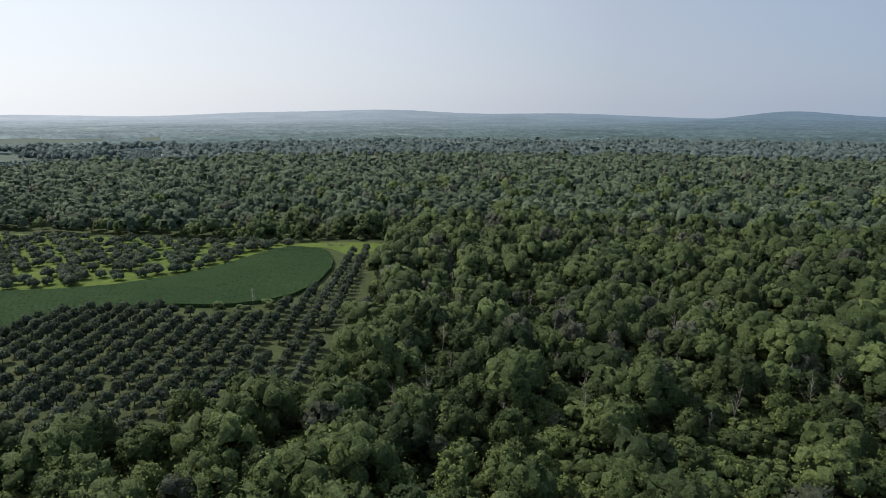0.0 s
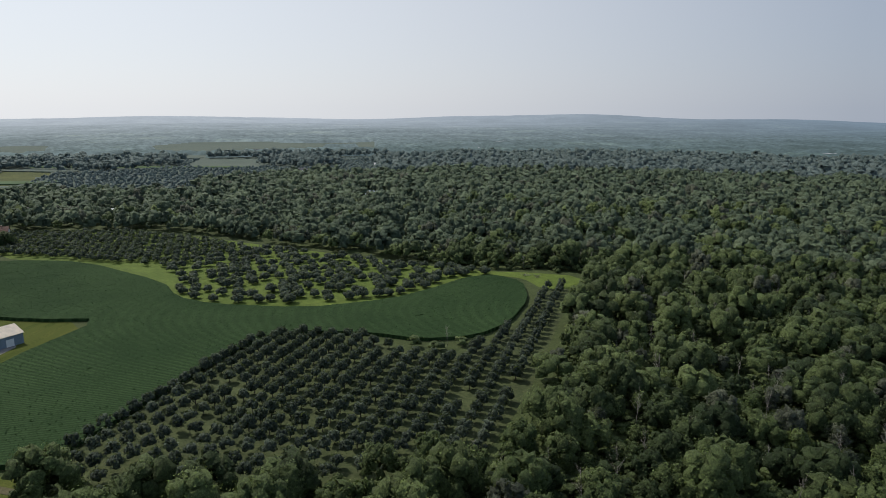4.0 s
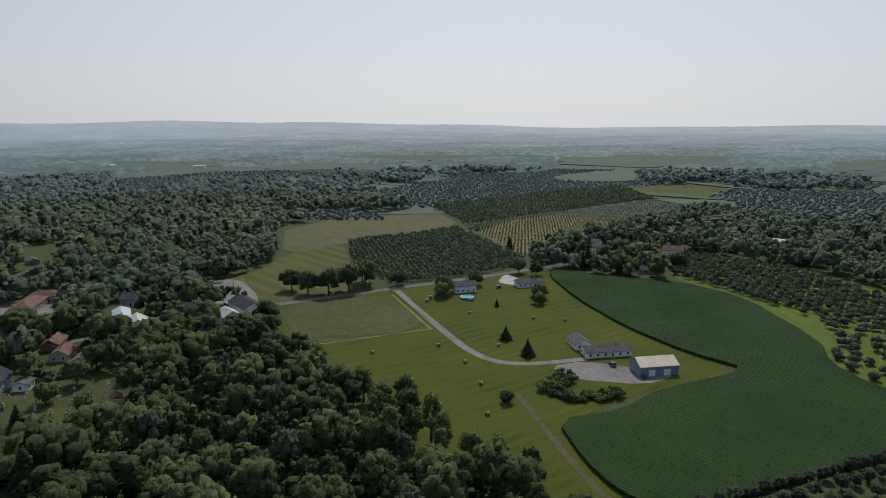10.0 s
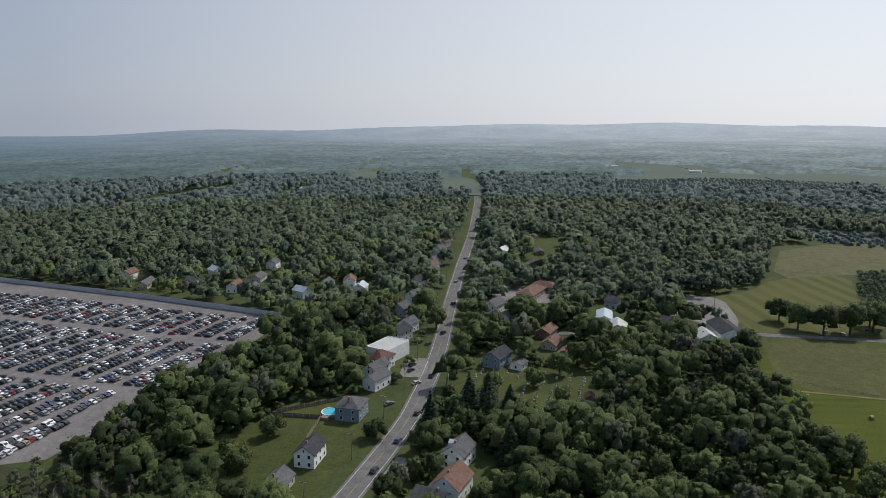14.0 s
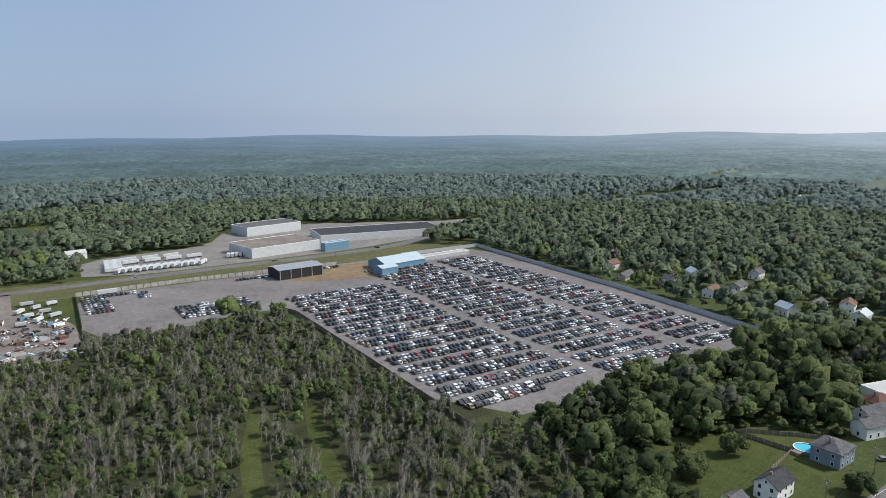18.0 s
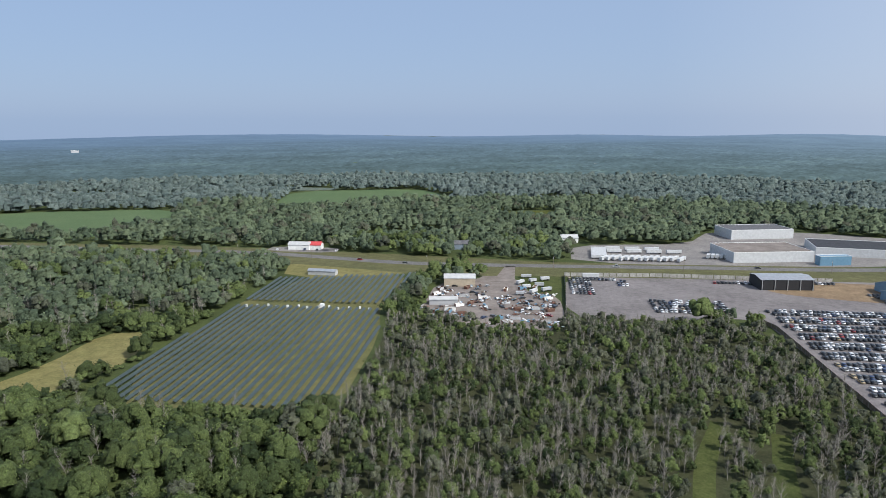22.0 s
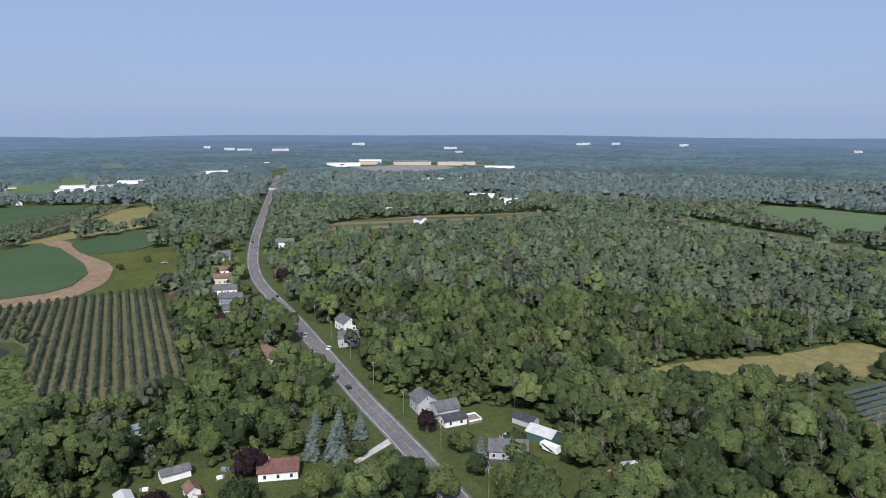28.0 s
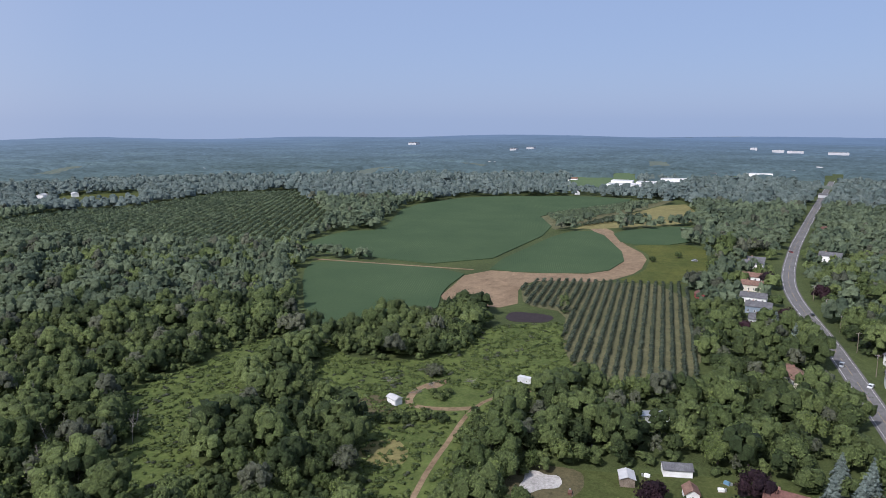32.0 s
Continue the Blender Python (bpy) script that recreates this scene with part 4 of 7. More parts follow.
def house(x, y, turn, w, d, h, rh, wall, roof, label, hip=False, chimney=True, porch=False, dormer=False, garage=0, clear=None, name="house", rows=None, category="house"):
    """A house with its ridge along its own x; garage: number of garage doors on its -y side."""
    ob = thing(name, x, y, 0, turn, label if len(label.split()) > 3 else label + " with a pitched roof", category)
    yard(x, y, clear if clear is not None else max(w, d) * 0.62 + 3)
    part("wall", boxed(-w / 2, w / 2, -d / 2, d / 2, 0, h) if hip else gable_bm(w, d, h, rh), wall, ob)
    part("roof", roof_bm(w, d, h, rh, hip=hip), roof, ob)
    storeys = rows if rows is not None else max(1, int(h / 2.7))
    for s in range(storeys):
        z = 1.55 + 2.75 * s
        for side, turn2 in ((-1, 0), (1, 180)):
            n = max(2, int(w / 3.2))
            for i in range(n):
                if side == -1 and s == 0 and (garage or i == n // 2):
                    continue
                window(ob, (i + 0.5) / n * w - w / 2, side * (d / 2 + 0.03), z, turn2)
            n = max(1, int(d / 3.6))
            for i in range(n):
                window(ob, side * (w / 2 + 0.03), (i + 0.5) / n * d - d / 2, z, 90)
    if not hip and rh > 2.2:
        for side in (-1, 1):
            window(ob, side * (w / 2 + 0.03), 0, h + rh * 0.38, 90, 0.7)
    if garage:
        for i in range(garage):
            c = (i + 0.5) / garage * w * 0.9 - w * 0.45
            part("garage_door", boxed(c - 1.4, c + 1.4, -d / 2 - 0.08, -d / 2 - 0.003, 0.05, 2.4), M_TRIM, ob, "white garage door")
    else:
        c = (max(2, int(w / 3.2)) // 2 + 0.5) / max(2, int(w / 3.2)) * w - w / 2
        part("door", boxed(c - 0.5, c + 0.5, -d / 2 - 0.07, -d / 2 - 0.003, 0.1, 2.15), M_DARK if wall != M_WHITE else M_BRICK, ob)
        part("door_step", boxed(c - 0.9, c + 0.9, -d / 2 - 1.2, -d / 2 - 0.08, 0, 0.18), M_CONC, ob)
    if chimney:
        part("chimney", boxed(w * 0.2, w * 0.2 + 0.7, -0.35, 0.35, h + rh * 0.6, h + rh + 0.9), M_BRICK, ob, "brick chimney")
    if porch:
        part("porch_roof", prism(bmesh.new(), [(-d / 2 - 2.4, 2.45), (-d / 2 - 0.02, 2.95), (-d / 2 - 0.02, 3.1), (-d / 2 - 2.4, 2.6)], "x", -w * 0.42, w * 0.42), roof, ob)
        part("porch_floor", boxed(-w * 0.42, w * 0.42, -d / 2 - 2.3, -d / 2 - 0.08, 0, 0.35), M_WOOD, ob)
        for i in range(4):
            c = -w * 0.4 + i * w * 0.8 / 3
            part("porch_post", boxed(c - 0.08, c + 0.08, -d / 2 - 2.25, -d / 2 - 2.09, 0.35, 2.5), M_TRIM, ob)
    if dormer:
        part("dormer", prism(bmesh.new(), [(-1.2, h + rh * 0.25), (1.2, h + rh * 0.25), (1.2, h + rh * 0.62), (0, h + rh * 0.92), (-1.2, h + rh * 0.62)], "y", -d / 2 + 0.9, 0), wall, ob)
        window(ob, 0, -d / 2 + 0.87, h + rh * 0.46, 0, 0.75)
    return ob


def barn(x, y, turn, w, d, h, rh, wall, roof, label, doors=1, name="barn", clear=None, flat=False, category="barn"):
    ob = thing(name, x, y, 0, turn, label if len(label.split()) > 3 else label + " with a metal roof", category)
    yard(x, y, clear if clear is not None else max(w, d) * 0.6 + 3)
    if flat:
        part("wall", boxed(-w / 2, w / 2, -d / 2, d / 2, 0, h), wall, ob)
        part("roof", boxed(-w / 2 + 0.3, w / 2 - 0.3, -d / 2 + 0.3, d / 2 - 0.3, h + 0.004, h + 0.12), roof, ob)
        for a in ((-w / 2, w / 2, -d / 2, -d / 2 + 0.28), (-w / 2, w / 2, d / 2 - 0.28, d / 2), (-w / 2, -w / 2 + 0.28, -d / 2 + 0.28, d / 2 - 0.28), (w / 2 - 0.28, w / 2, -d / 2 + 0.28, d / 2 - 0.28)):
            part("parapet", boxed(*a, h + 0.004, h + 0.45), M_TRIM, ob)
    else:
        part("wall", gable_bm(w, d, h, rh), wall, ob)
        part("roof", roof_bm(w, d, h, rh, 0.35), roof, ob)
    for i in range(doors):
        c = (i + 0.5) / doors * w * 0.8 - w * 0.4
        part("sliding_door", boxed(c - 1.5, c + 1.5, -d / 2 - 0.1, -d / 2 - 0.003, 0.05, min(3.0, h - 0.2)), M_TRIM, ob, "pale door")
    return ob


WH, GR, CR, BR, BG, TN = M_WHITE, M_GREYW, M_CREAM, M_BRICK, M_BLUEG, M_TANW
# farm: ranch house and garage beside the corn
house(-266, 192, 78, 22, 8.5, 2.9, 2.0, M_WHITE, M_ROOFG, "long white ranch house with grey shingle roof", garage=0, clear=22)
house(-281, 187, -12, 12, 8, 2.9, 2.2, M_WHITE, M_ROOFG, "grey-roofed wing of a ranch house", chimney=False, clear=12)
b_ = barn(-240, 199, 78, 17.5, 11.5, 4.4, 2.6, M_BLUEG, M_ROOFC, "blue-grey pole garage with cream metal roof", doors=2, name="garage", clear=24, category="garage")
house(-399, 176, 85, 14, 8, 4.6, 2.2, M_WHITE, M_ROOFG, "white house beside a round pool", clear=14)
house(-396, 221, 82, 17, 8, 3.0, 2.0, M_WHITE, M_ROOFG, "low white house with grey roof", clear=14)
house(-398, 316, 60, 11, 7, 3.0, 2.0, M_TANW, M_ROOFG, "small tan house behind corn")
house(-416, 311, 20, 13, 9, 5.2, 2.8, M_WHITE, M_ROOFB, "farmhouse among old spruces")
house(-462, 362, 40, 18, 10, 4.0, 2.6, M_TANW, M_ROOFB, "brown-roofed farm building")
house(-440, 375, 40, 15, 10, 5.0, 3.0, M_WHITE, M_ROOFB, "white farmhouse with brown roof")
barn(-500, 338, 30, 16, 9, 4.0, 2.4, M_WHITE, M_ROOFG, "white roadside barn")
barn(-442, 486, 30, 14, 8, 3.5, 2.2, M_WHITE, M_ROOFW, "white shed among trees")
barn(-262, 655, 10, 26, 12, 5.5, 2.5, M_WHITE, M_ROOFT, "shed with pale teal metal roof deep in the woods", clear=22)
# village street, both sides
T2, T3 = -13, -12
house(-224, -57, -7, 11, 8.5, 5.4, 3.2, WH, M_ROOFG, "white two-storey house with grey gambrel roof", porch=True, dormer=True, clear=11)
house(-204, -53, -7, 12, 9.5, 5.2, 3.6, WH, M_ROOFB, "white house with steep brown roof", clear=11, porch=True)
house(-195, -57, 80, 10, 8, 3.4, 2.6, WH, M_ROOFG, "grey-roofed cottage by the road", clear=9)
house(-209, -107, 6, 11, 7.5, 5.4, 2.6, WH, M_ROOFD, "white two-storey house with dark roof", clear=14)
house(-189, -108, 6, 10, 7.5, 3.2, 2.6, GR, M_ROOFG, "grey cottage beside the road", clear=11)
house(-247, -109, 4, 11, 10, 5.8, 2.8, M_BLUEG, M_ROOFG, "square dark grey house with hipped roof", hip=True, clear=13)
house(-279, -112, T2, 12, 7, 5.0, 2.2, WH, M_ROOFG, "white house with grey roof on the street", clear=10)
house(-290, -117, T2, 12, 7, 5.4, 2.4, WH, M_ROOFG, "white two-storey house on the street", clear=10)
house(-302, -120, T2, 11, 9, 5.8, 3.0, WH, M_ROOFR, "house with a red mansard roof", hip=True, clear=10)
barn(-316, -122, T2, 19, 13, 7.0, 0, WH, M_ROOFW, "long white store with flat pale roof", flat=True, doors=2, name="store", clear=15, category="shop")
house(-344, -127, T2, 12, 9, 5.4, 2.8, GR, M_ROOFD, "dark-roofed house by the street")
house(-360, -128, T2, 10, 8, 5.2, 2.8, WH, M_ROOFG, "white village house")
house(-389, -143, T2, 10, 9, 5.2, 3.0, GR, M_ROOFG, "grey village house")
for i_, (x_, y_) in enumerate(((-420, -147), (-458, -158), (-492, -160), (-510, -166), (-530, -170), (-548, -174), (-578, -182), (-610, -188), (-640, -196))):
    house(x_, y_, -14, 10 + i_ % 3, 8, 5.0 + 0.2 * (i_ % 2), 2.8, (WH, WH, GR, WH, CR)[i_ % 5], (M_ROOFG, M_ROOFD, M_ROOFG, M_ROOFB)[i_ % 4],
          "narrow village house with pitched roof", clear=9)
house(-323, -67, T2, 14, 9, 5.4, 2.6, BG, M_ROOFD, "dark grey-blue house beside the cemetery", porch=True, clear=13)
house(-321, -56, T2, 7, 6, 3.0, 0.9, WH, M_ROOFG, "small flat garage with white rail", chimney=False, clear=6)
house(-412, -91, T2, 13, 9, 5.4, 3.2, WH, M_ROOFG, "white farmhouse with two gables", porch=True, clear=14)
house(-398, -80, T2, 8, 7, 3.0, 2.0, WH, M_ROOFG, "white cottage behind the farmhouse", clear=7)
house(-456, -76, -10, 26, 12, 4.0, 3.0, M_TANW, M_ROOFB, "long tan building with brown hipped roofs", hip=True, clear=20, chimney=False)
house(-474, -70, 80, 18, 11, 4.0, 3.0, M_TANW, M_ROOFB, "tan wing with brown roof", hip=True, clear=14, chimney=False)
house(-376, -52, -10, 14, 8, 3.2, 2.4, BR, M_ROOFB, "low brick house with brown roof", clear=12)
house(-357, -46, -10, 12, 8, 3.2, 2.4, TN, M_ROOFB, "low house with brown roof", clear=11)
house(-344, -36, -10, 12, 8, 3.0, 2.2, TN, M_ROOFB, "bungalow with brown roof", clear=9)
barn(-391, -15, 5, 15, 11, 4.2, 3.0, WH, M_ROOFW, "white barn with bright metal roof", clear=15)
barn(-412, -24, 5, 18, 9, 4.0, 1.8, WH, M_ROOFT, "shed with pale blue roof")
house(-404, 12, 70, 10, 7.5, 5.6, 3.0, WH, M_ROOFG, "tall white gabled house", clear=9)
barn(-388, 31, 15, 13, 10, 4.4, 2.8, WH, M_ROOFW, "white hall with metal roof", clear=12)
barn(-404, 42, 15, 24, 13, 4.8, 3.0, WH, M_ROOFD, "white hall with dark hipped roof", clear=14, doors=0)
house(-444, -21, 60, 9, 8, 4.6, 3.0, GR, M_ROOFG, "grey village house with steep roof", clear=9)
house(-443, -9, 60, 8, 6, 3.0, 2.2, WH, M_ROOFG, "small white house", clear=7)
barn(-291, -19, 10, 5, 4, 2.6, 1.2, M_BRICK, M_ROOFB, "small brown shed on the cemetery lawn", doors=0, name="shed", clear=7, category="shed")
house(-517, -118, T2, 16, 10, 5.2, 2.8, WH, M_ROOFG, "white house with long porch", porch=True, clear=14)
barn(-584, -126, T2, 13, 9, 5.0, 3.4, M_WOOD, M_ROOFW, "barn with half-white roof", clear=12)
house(-602, -150, T2, 18, 8, 3.0, 1.6, CR, M_ROOFG, "long low roadside building", clear=12)
barn(-546, -92, 20, 9, 8, 3.4, 2.2, M_WOOD, M_ROOFG, "small brown barn on a lawn", clear=9)
barn(-532, -100, 20, 10, 7, 3.0, 1.6, WH, M_ROOFG, "white garage behind village houses", clear=9)
barn(-600, -97, 20, 12, 7, 3.0, 1.8, M_WOOD, M_ROOFG, "low brown barn on a lawn", clear=9)
house(-615, -117, T2, 10, 8, 4.2, 2.6, GR, M_ROOFG, "grey house with steep roof")
house(-668, -118, T2, 16, 8, 3.4, 2.0, BG, M_ROOFG, "long grey-blue house")
# houses behind the salvage lot
for i_, (x_, y_, t_) in enumerate(((-450, -408, 30), (-415, -373, 10), (-399, -344, 20), (-408, -310, 80), (-444, -318, 60), (-440, -278, 15), (-407, -275, 10), (-408, -262, 20),
                                   (-446, -266, 30), (-408, -223, 70), (-438, -221, 10), (-446, -206, 20), (-470, -360, 40), (-480, -290, 10), (-430, -190, 10))):
    house(x_, y_, t_, (15, 12, 18, 10, 11)[i_ % 5], 8, (3.0, 5.0, 3.0, 5.2, 4.8)[i_ % 5], 2.6, (GR, WH, TN, WH, WH)[i_ % 5], (M_ROOFG, M_ROOFG, M_ROOFB, M_ROOFT, M_ROOFG)[(i_ * 2) % 5],
          "suburban house among trees", clear=13)
# east: houses by the straight road
house(229, -101, 0, 9, 8, 5.0, 2.4, GR, M_ROOFG, "grey two-storey house behind a purple tree", clear=13)
house(219, -106, 90, 9, 8, 4.6, 2.2, GR, M_ROOFG, "grey gabled wing of a roadside house", clear=10, chimney=False)
house(212, -106, 90, 9, 6, 2.8, 1.4, WH, M_ROOFD, "low white addition with dark roof", clear=10, chimney=False)
deck_ = thing("deck", 211, -114, 0, 0, "railed white timber deck beside an addition", "deck")
part("platform", box(bmesh.new(), -3, 3, -2.6, 3, 0.0, 0.9), M_WOOD, deck_)
for x0_, x1_, y0_, y1_ in ((-3, 3, -2.6, -2.5), (-3, -2.9, -2.6, 3), (2.9, 3, -2.6, 3)):
    part("railing", box(bmesh.new(), x0_, x1_, y0_, y1_, 1.1, 1.85), M_TRIM, deck_, "white railing")
house(182, -113, 60, 13, 9, 3.2, 2.4, GR, M_ROOFG, "low house with slate-grey roof", clear=9)
barn(186, -130, 25, 10.5, 7, 3.2, 1.8, M_GREENW, M_ROOFW, "dark green barn with pale metal roof", clear=9)
barn(200, -131, 25, 9, 5, 2.6, 1.4, M_GREYW, M_ROOFD, "low dark shed", doors=0, clear=9, name="shed", category="shed")
barn(151, -139, 110, 8.5, 8.5, 3.0, 2.0, M_REDW, M_ROOFW, "red barn with white metal roof", doors=2, clear=10)
house(201, -38, 75, 12.5, 8.5, 3.2, 2.4, WH, M_ROOFR, "white bungalow with red-brown roof", clear=12)
house(313, -57, 20, 15, 9, 3.4, 2.2, CR, M_ROOFB, "cream bungalow with brown roof", clear=13)
house(345, -104, 10, 11, 8, 5.0, 2.6, WH, M_ROOFG, "white house beside the bend", clear=11)
house(318, -97, 80, 10, 7, 5.0, 2.4, GR, M_ROOFG, "grey house beside the bend", clear=10)
for i_, (x_, y_) in enumerate(((403, -53), (428, -54), (455, -54), (486, -56), (517, -60), (560, -64), (580, -68))):
    house(x_, y_, 78, 13 + i_ % 3, 9, 3.4 + (i_ % 2), 2.2, (GR, BG, WH, CR, WH, WH)[i_ % 6], (M_ROOFG, M_ROOFG, M_ROOFG, M_ROOFB, M_ROOFB, M_ROOFG)[i_ % 6], "suburban house in a row by the road", clear=13)
barn(452, -22, 10, 8, 5, 3, 1.6, M_REDW, M_ROOFR, "small red shed beside the orchard", doors=1, name="shed", clear=8, category="shed")
house(608, -126, 70, 16, 9, 5.0, 2.6, WH, M_ROOFG, "white house across the road", clear=15)
house(748, -150, 20, 16, 10, 5.0, 3.0, M_REDW, M_ROOFR, "dark red house by the road", clear=15)
barn(680, -290, 10, 15, 10, 6.0, 3.0, WH, M_ROOFG, "white barn at a field's edge", clear=14)
house(545, -528, 30, 22, 14, 6.0, 4.5, WH, M_ROOFR, "white building with tiered red-brown roof", hip=True, clear=20, chimney=False)
barn(560, -520, 30, 22, 12, 4.0, 1.0, WH, M_ROOFG, "low annex beside the tiered building", clear=14)
barn(213, -7, 100, 9, 5, 2.6, 1.2, WH, M_ROOFG, "grey-roofed garden shed", doors=0, name="shed", clear=9, category="shed")
barn(199, -11, 10, 5.0, 4.2, 2.6, 1.5, WH, M_ROOFB, "small white shed with brown roof", doors=1, name="shed", clear=7, category="shed")
barn(202, 8, 10, 5.5, 4.5, 2.8, 0.8, M_WOOD, M_ROOFW, "open wooden lean-to", doors=0, name="shed", clear=6, category="shed")
barn(253, 1, 110, 11, 4.5, 2.8, 0.6, M_GREYW, M_STEEL, "long narrow tin-roofed shed", doors=0, name="shed", clear=8, category="shed")
barn(237, 101, 60, 5.5, 3.6, 2.6, 0.8, WH, M_ROOFW, "small white hut in weeds", doors=1, name="shed", clear=8, category="shed")
barn(160, -62, 20, 12, 8, 3.2, 2.0, WH, M_ROOFG, "house roof by the near roadside", doors=0, clear=9, name="house", category="house")
# industry along the highway
barn(-217, -598, 10, 68, 44, 8.5, 0, M_PALEW, M_SCRAPG, "large white warehouse with a flat tan roof", flat=True, doors=4, name="warehouse", clear=0, category="warehouse")
barn(-334, -622, -10, 128, 46, 7.0, 0, M_PALEW, M_ROOFD, "very long white warehouse with a dark flat roof", flat=True, doors=8, name="warehouse", clear=0, category="warehouse")
barn(-265, -572, 10, 26, 7, 7.5, 0, M_BLUEW, M_BLUEW, "blue glazed office front of the warehouse", flat=True, doors=0, name="office", clear=0, category="office")
barn(-246, -708, 12, 64, 34, 9, 0, M_PALEW, M_ROOFG, "white warehouse behind trees", flat=True, doors=3, name="warehouse", clear=40, category="warehouse")
ob_ = barn(-196, -490, 4, 36, 20, 7.4, 1.4, M_DARK, M_STEEL, "open black equipment shelter with a pale arched roof", doors=0, name="shelter", clear=0, category="shelter")
for i_ in range(5):
    part("column", boxed(-17.6 + i_ * 8.6, -17.1 + i_ * 8.6, 10.05, 10.45, 0, 7.4), M_STEEL, ob_)
barn(-278, -478, 8, 40, 24, 5.2, 4.0, M_BLUEW, M_ROOFT, "blue metal hall with wide pale gable roof", doors=2, name="hall", clear=0, category="hall")
barn(-256, -456, 8, 15, 12, 6.0, 1.5, M_BLUEW, M_ROOFT, "blue annex of the hall", doors=1, name="hall", clear=0, category="hall")
barn(-330, -488, 5, 50, 9, 3.2, 0, M_GREYW, M_CONC, "long low grey store building", flat=True, doors=0, name="store", clear=0, category="shop")
barn(29, -474, 5, 22, 12, 6.0, 2.0, M_TANW, M_ROOFW, "pale hall of the scrap yard", doors=2, name="hall", clear=10, category="hall")
barn(35, -423, 8, 18, 8, 3.4, 1.2, M_GREYW, M_ROOFW, "low pale shed in the scrap yard", doors=0, name="shed", clear=8, category="shed")
barn(186, -596, 0, 20, 10, 4.6, 2.2, M_WHITE, M_ROOFW, "white roadside store", doors=0, name="store", clear=24, category="shop")
barn(172, -597, 0, 12, 10, 4.4, 2.6, M_WHITE, M_ROOFRED, "diner with bright red roof", doors=1, name="diner", clear=20, category="restaurant")
barn(136, -496, -6, 22, 6, 3.2, 1.2, M_GREYW, M_STEEL, "solar plant shelter with grey panels", doors=0, name="shelter", clear=0, category="shelter")
barn(40, -612, 10, 14, 9, 5, 2.6, M_BLUEG, M_ROOFG, "blue-grey house by a pond", doors=0, name="house", clear=14, category="house")
barn(-60, -655, 10, 16, 9, 5, 2.6, M_WHITE, M_ROOFW, "white sheds at the wood's edge", doors=0, clear=16)
# far farms, schools and stores
for x_, y_, w_, d_, t_, n_ in ((-510, 1645, 60, 16, 60, "farm"), (-462, 1661, 50, 18, 60, "farm"), (-379, 1814, 70, 22, 65, "farm"), (-367, 1469, 60, 20, 75, "farm"), (-419, 1216, 44, 14, 60, "farm"),
                               (330, 1480, 40, 12, 10, "farm"), (-1650, -120, 46, 16, 90, "farm"), (-1560, 60, 40, 14, 80, "farm"),
                               (1181, 72, 90, 40, 85, "school"), (1230, 30, 80, 34, 85, "school"), (1312, -6, 70, 30, 85, "school"), (1250, 80, 60, 26, 85, "school"), (1346, -84, 60, 24, 85, "store"), (1489, -167, 80, 24, 85, "store"),
                               (1613, -479, 130, 40, 75, "store"), (1711, -580, 90, 50, 75, "store"), (1602, -654, 150, 60, 70, "mall"), (1540, -748, 150, 60, 65, "mall"), (1374, -777, 110, 30, 65, "store"),
                               (873, -468, 60, 26, 60, "store"), (800, -473, 50, 20, 40, "store"), (1145, -510, 60, 24, 60, "store"), (1650, -560, 80, 40, 70, "mall"),
                               (2787, -288, 60, 40, 80, "store"), (2479, -380, 120, 50, 80, "store"), (2386, -485, 140, 50, 80, "store"), (2560, -340, 90, 40, 80, "store"), (2452, 541, 60, 30, 80, "farm"), (2560, 500, 70, 30, 80, "farm"),
                               (2877, 1087, 110, 30, 70, "farm"), (2379, -1736, 120, 40, 50, "store"), (2480, -1830, 90, 40, 50, "store"), (2607, -2093, 100, 40, 50, "store"), (2287, -2203, 90, 40, 45, "store"), (1525, -2240, 60, 30, 40, "store"),
                               (2267, -1076, 120, 40, 60, "store"), (2749, -880, 130, 40, 75, "store"), (2000, -980, 60, 30, 60, "farm"),
                               (-1500, -480, 30, 12, 80, "house"), (-880, -480, 22, 12, 40, "house"), (-840, -420, 20, 10, 40, "house"), (-1000, -560, 24, 12, 20, "house"), (-760, -650, 20, 10, 10, "house"),
                               (1300, 1000, 36, 14, 30, "farm"), (960, 760, 20, 10, 40, "house"), (1150, 368, 40, 12, 80, "farm"), (800, 850, 30, 12, 50, "farm"), (770, 880, 24, 12, 20, "house"), (-360, -1180, 20, 10, 10, "house"),
                               (-420, -1200, 18, 9, 20, "house"), (-330, -1130, 18, 9, 60, "house")):
    z_ = float(hills(np.array(x_ * 1.0), np.array(y_ * 1.0)))
    flat_ = n_ in ("store", "school", "mall")
    w_ *= 0.4 if math.hypot(x_, y_) > 1950 else 0.62
    # past 1950 m grey walls and roofs stand in for haze over white
    o_ = barn(x_, y_, t_, w_, d_ * 0.8, 12.0 if math.hypot(x_, y_) > 1950 else 7.0 if flat_ else 4.6, 1.8, M_TANW if n_ == "mall" else M_GREYW if math.hypot(x_, y_) > 1950 else M_WHITE, M_ROOFG if n_ == "mall" or math.hypot(x_, y_) > 1950 else M_ROOFW, "long pale %s building far across the land" % n_,
              doors=0, name="far_%s" % n_, flat=flat_, clear=w_ * 1.0, category=n_)
    o_.location.z = z_

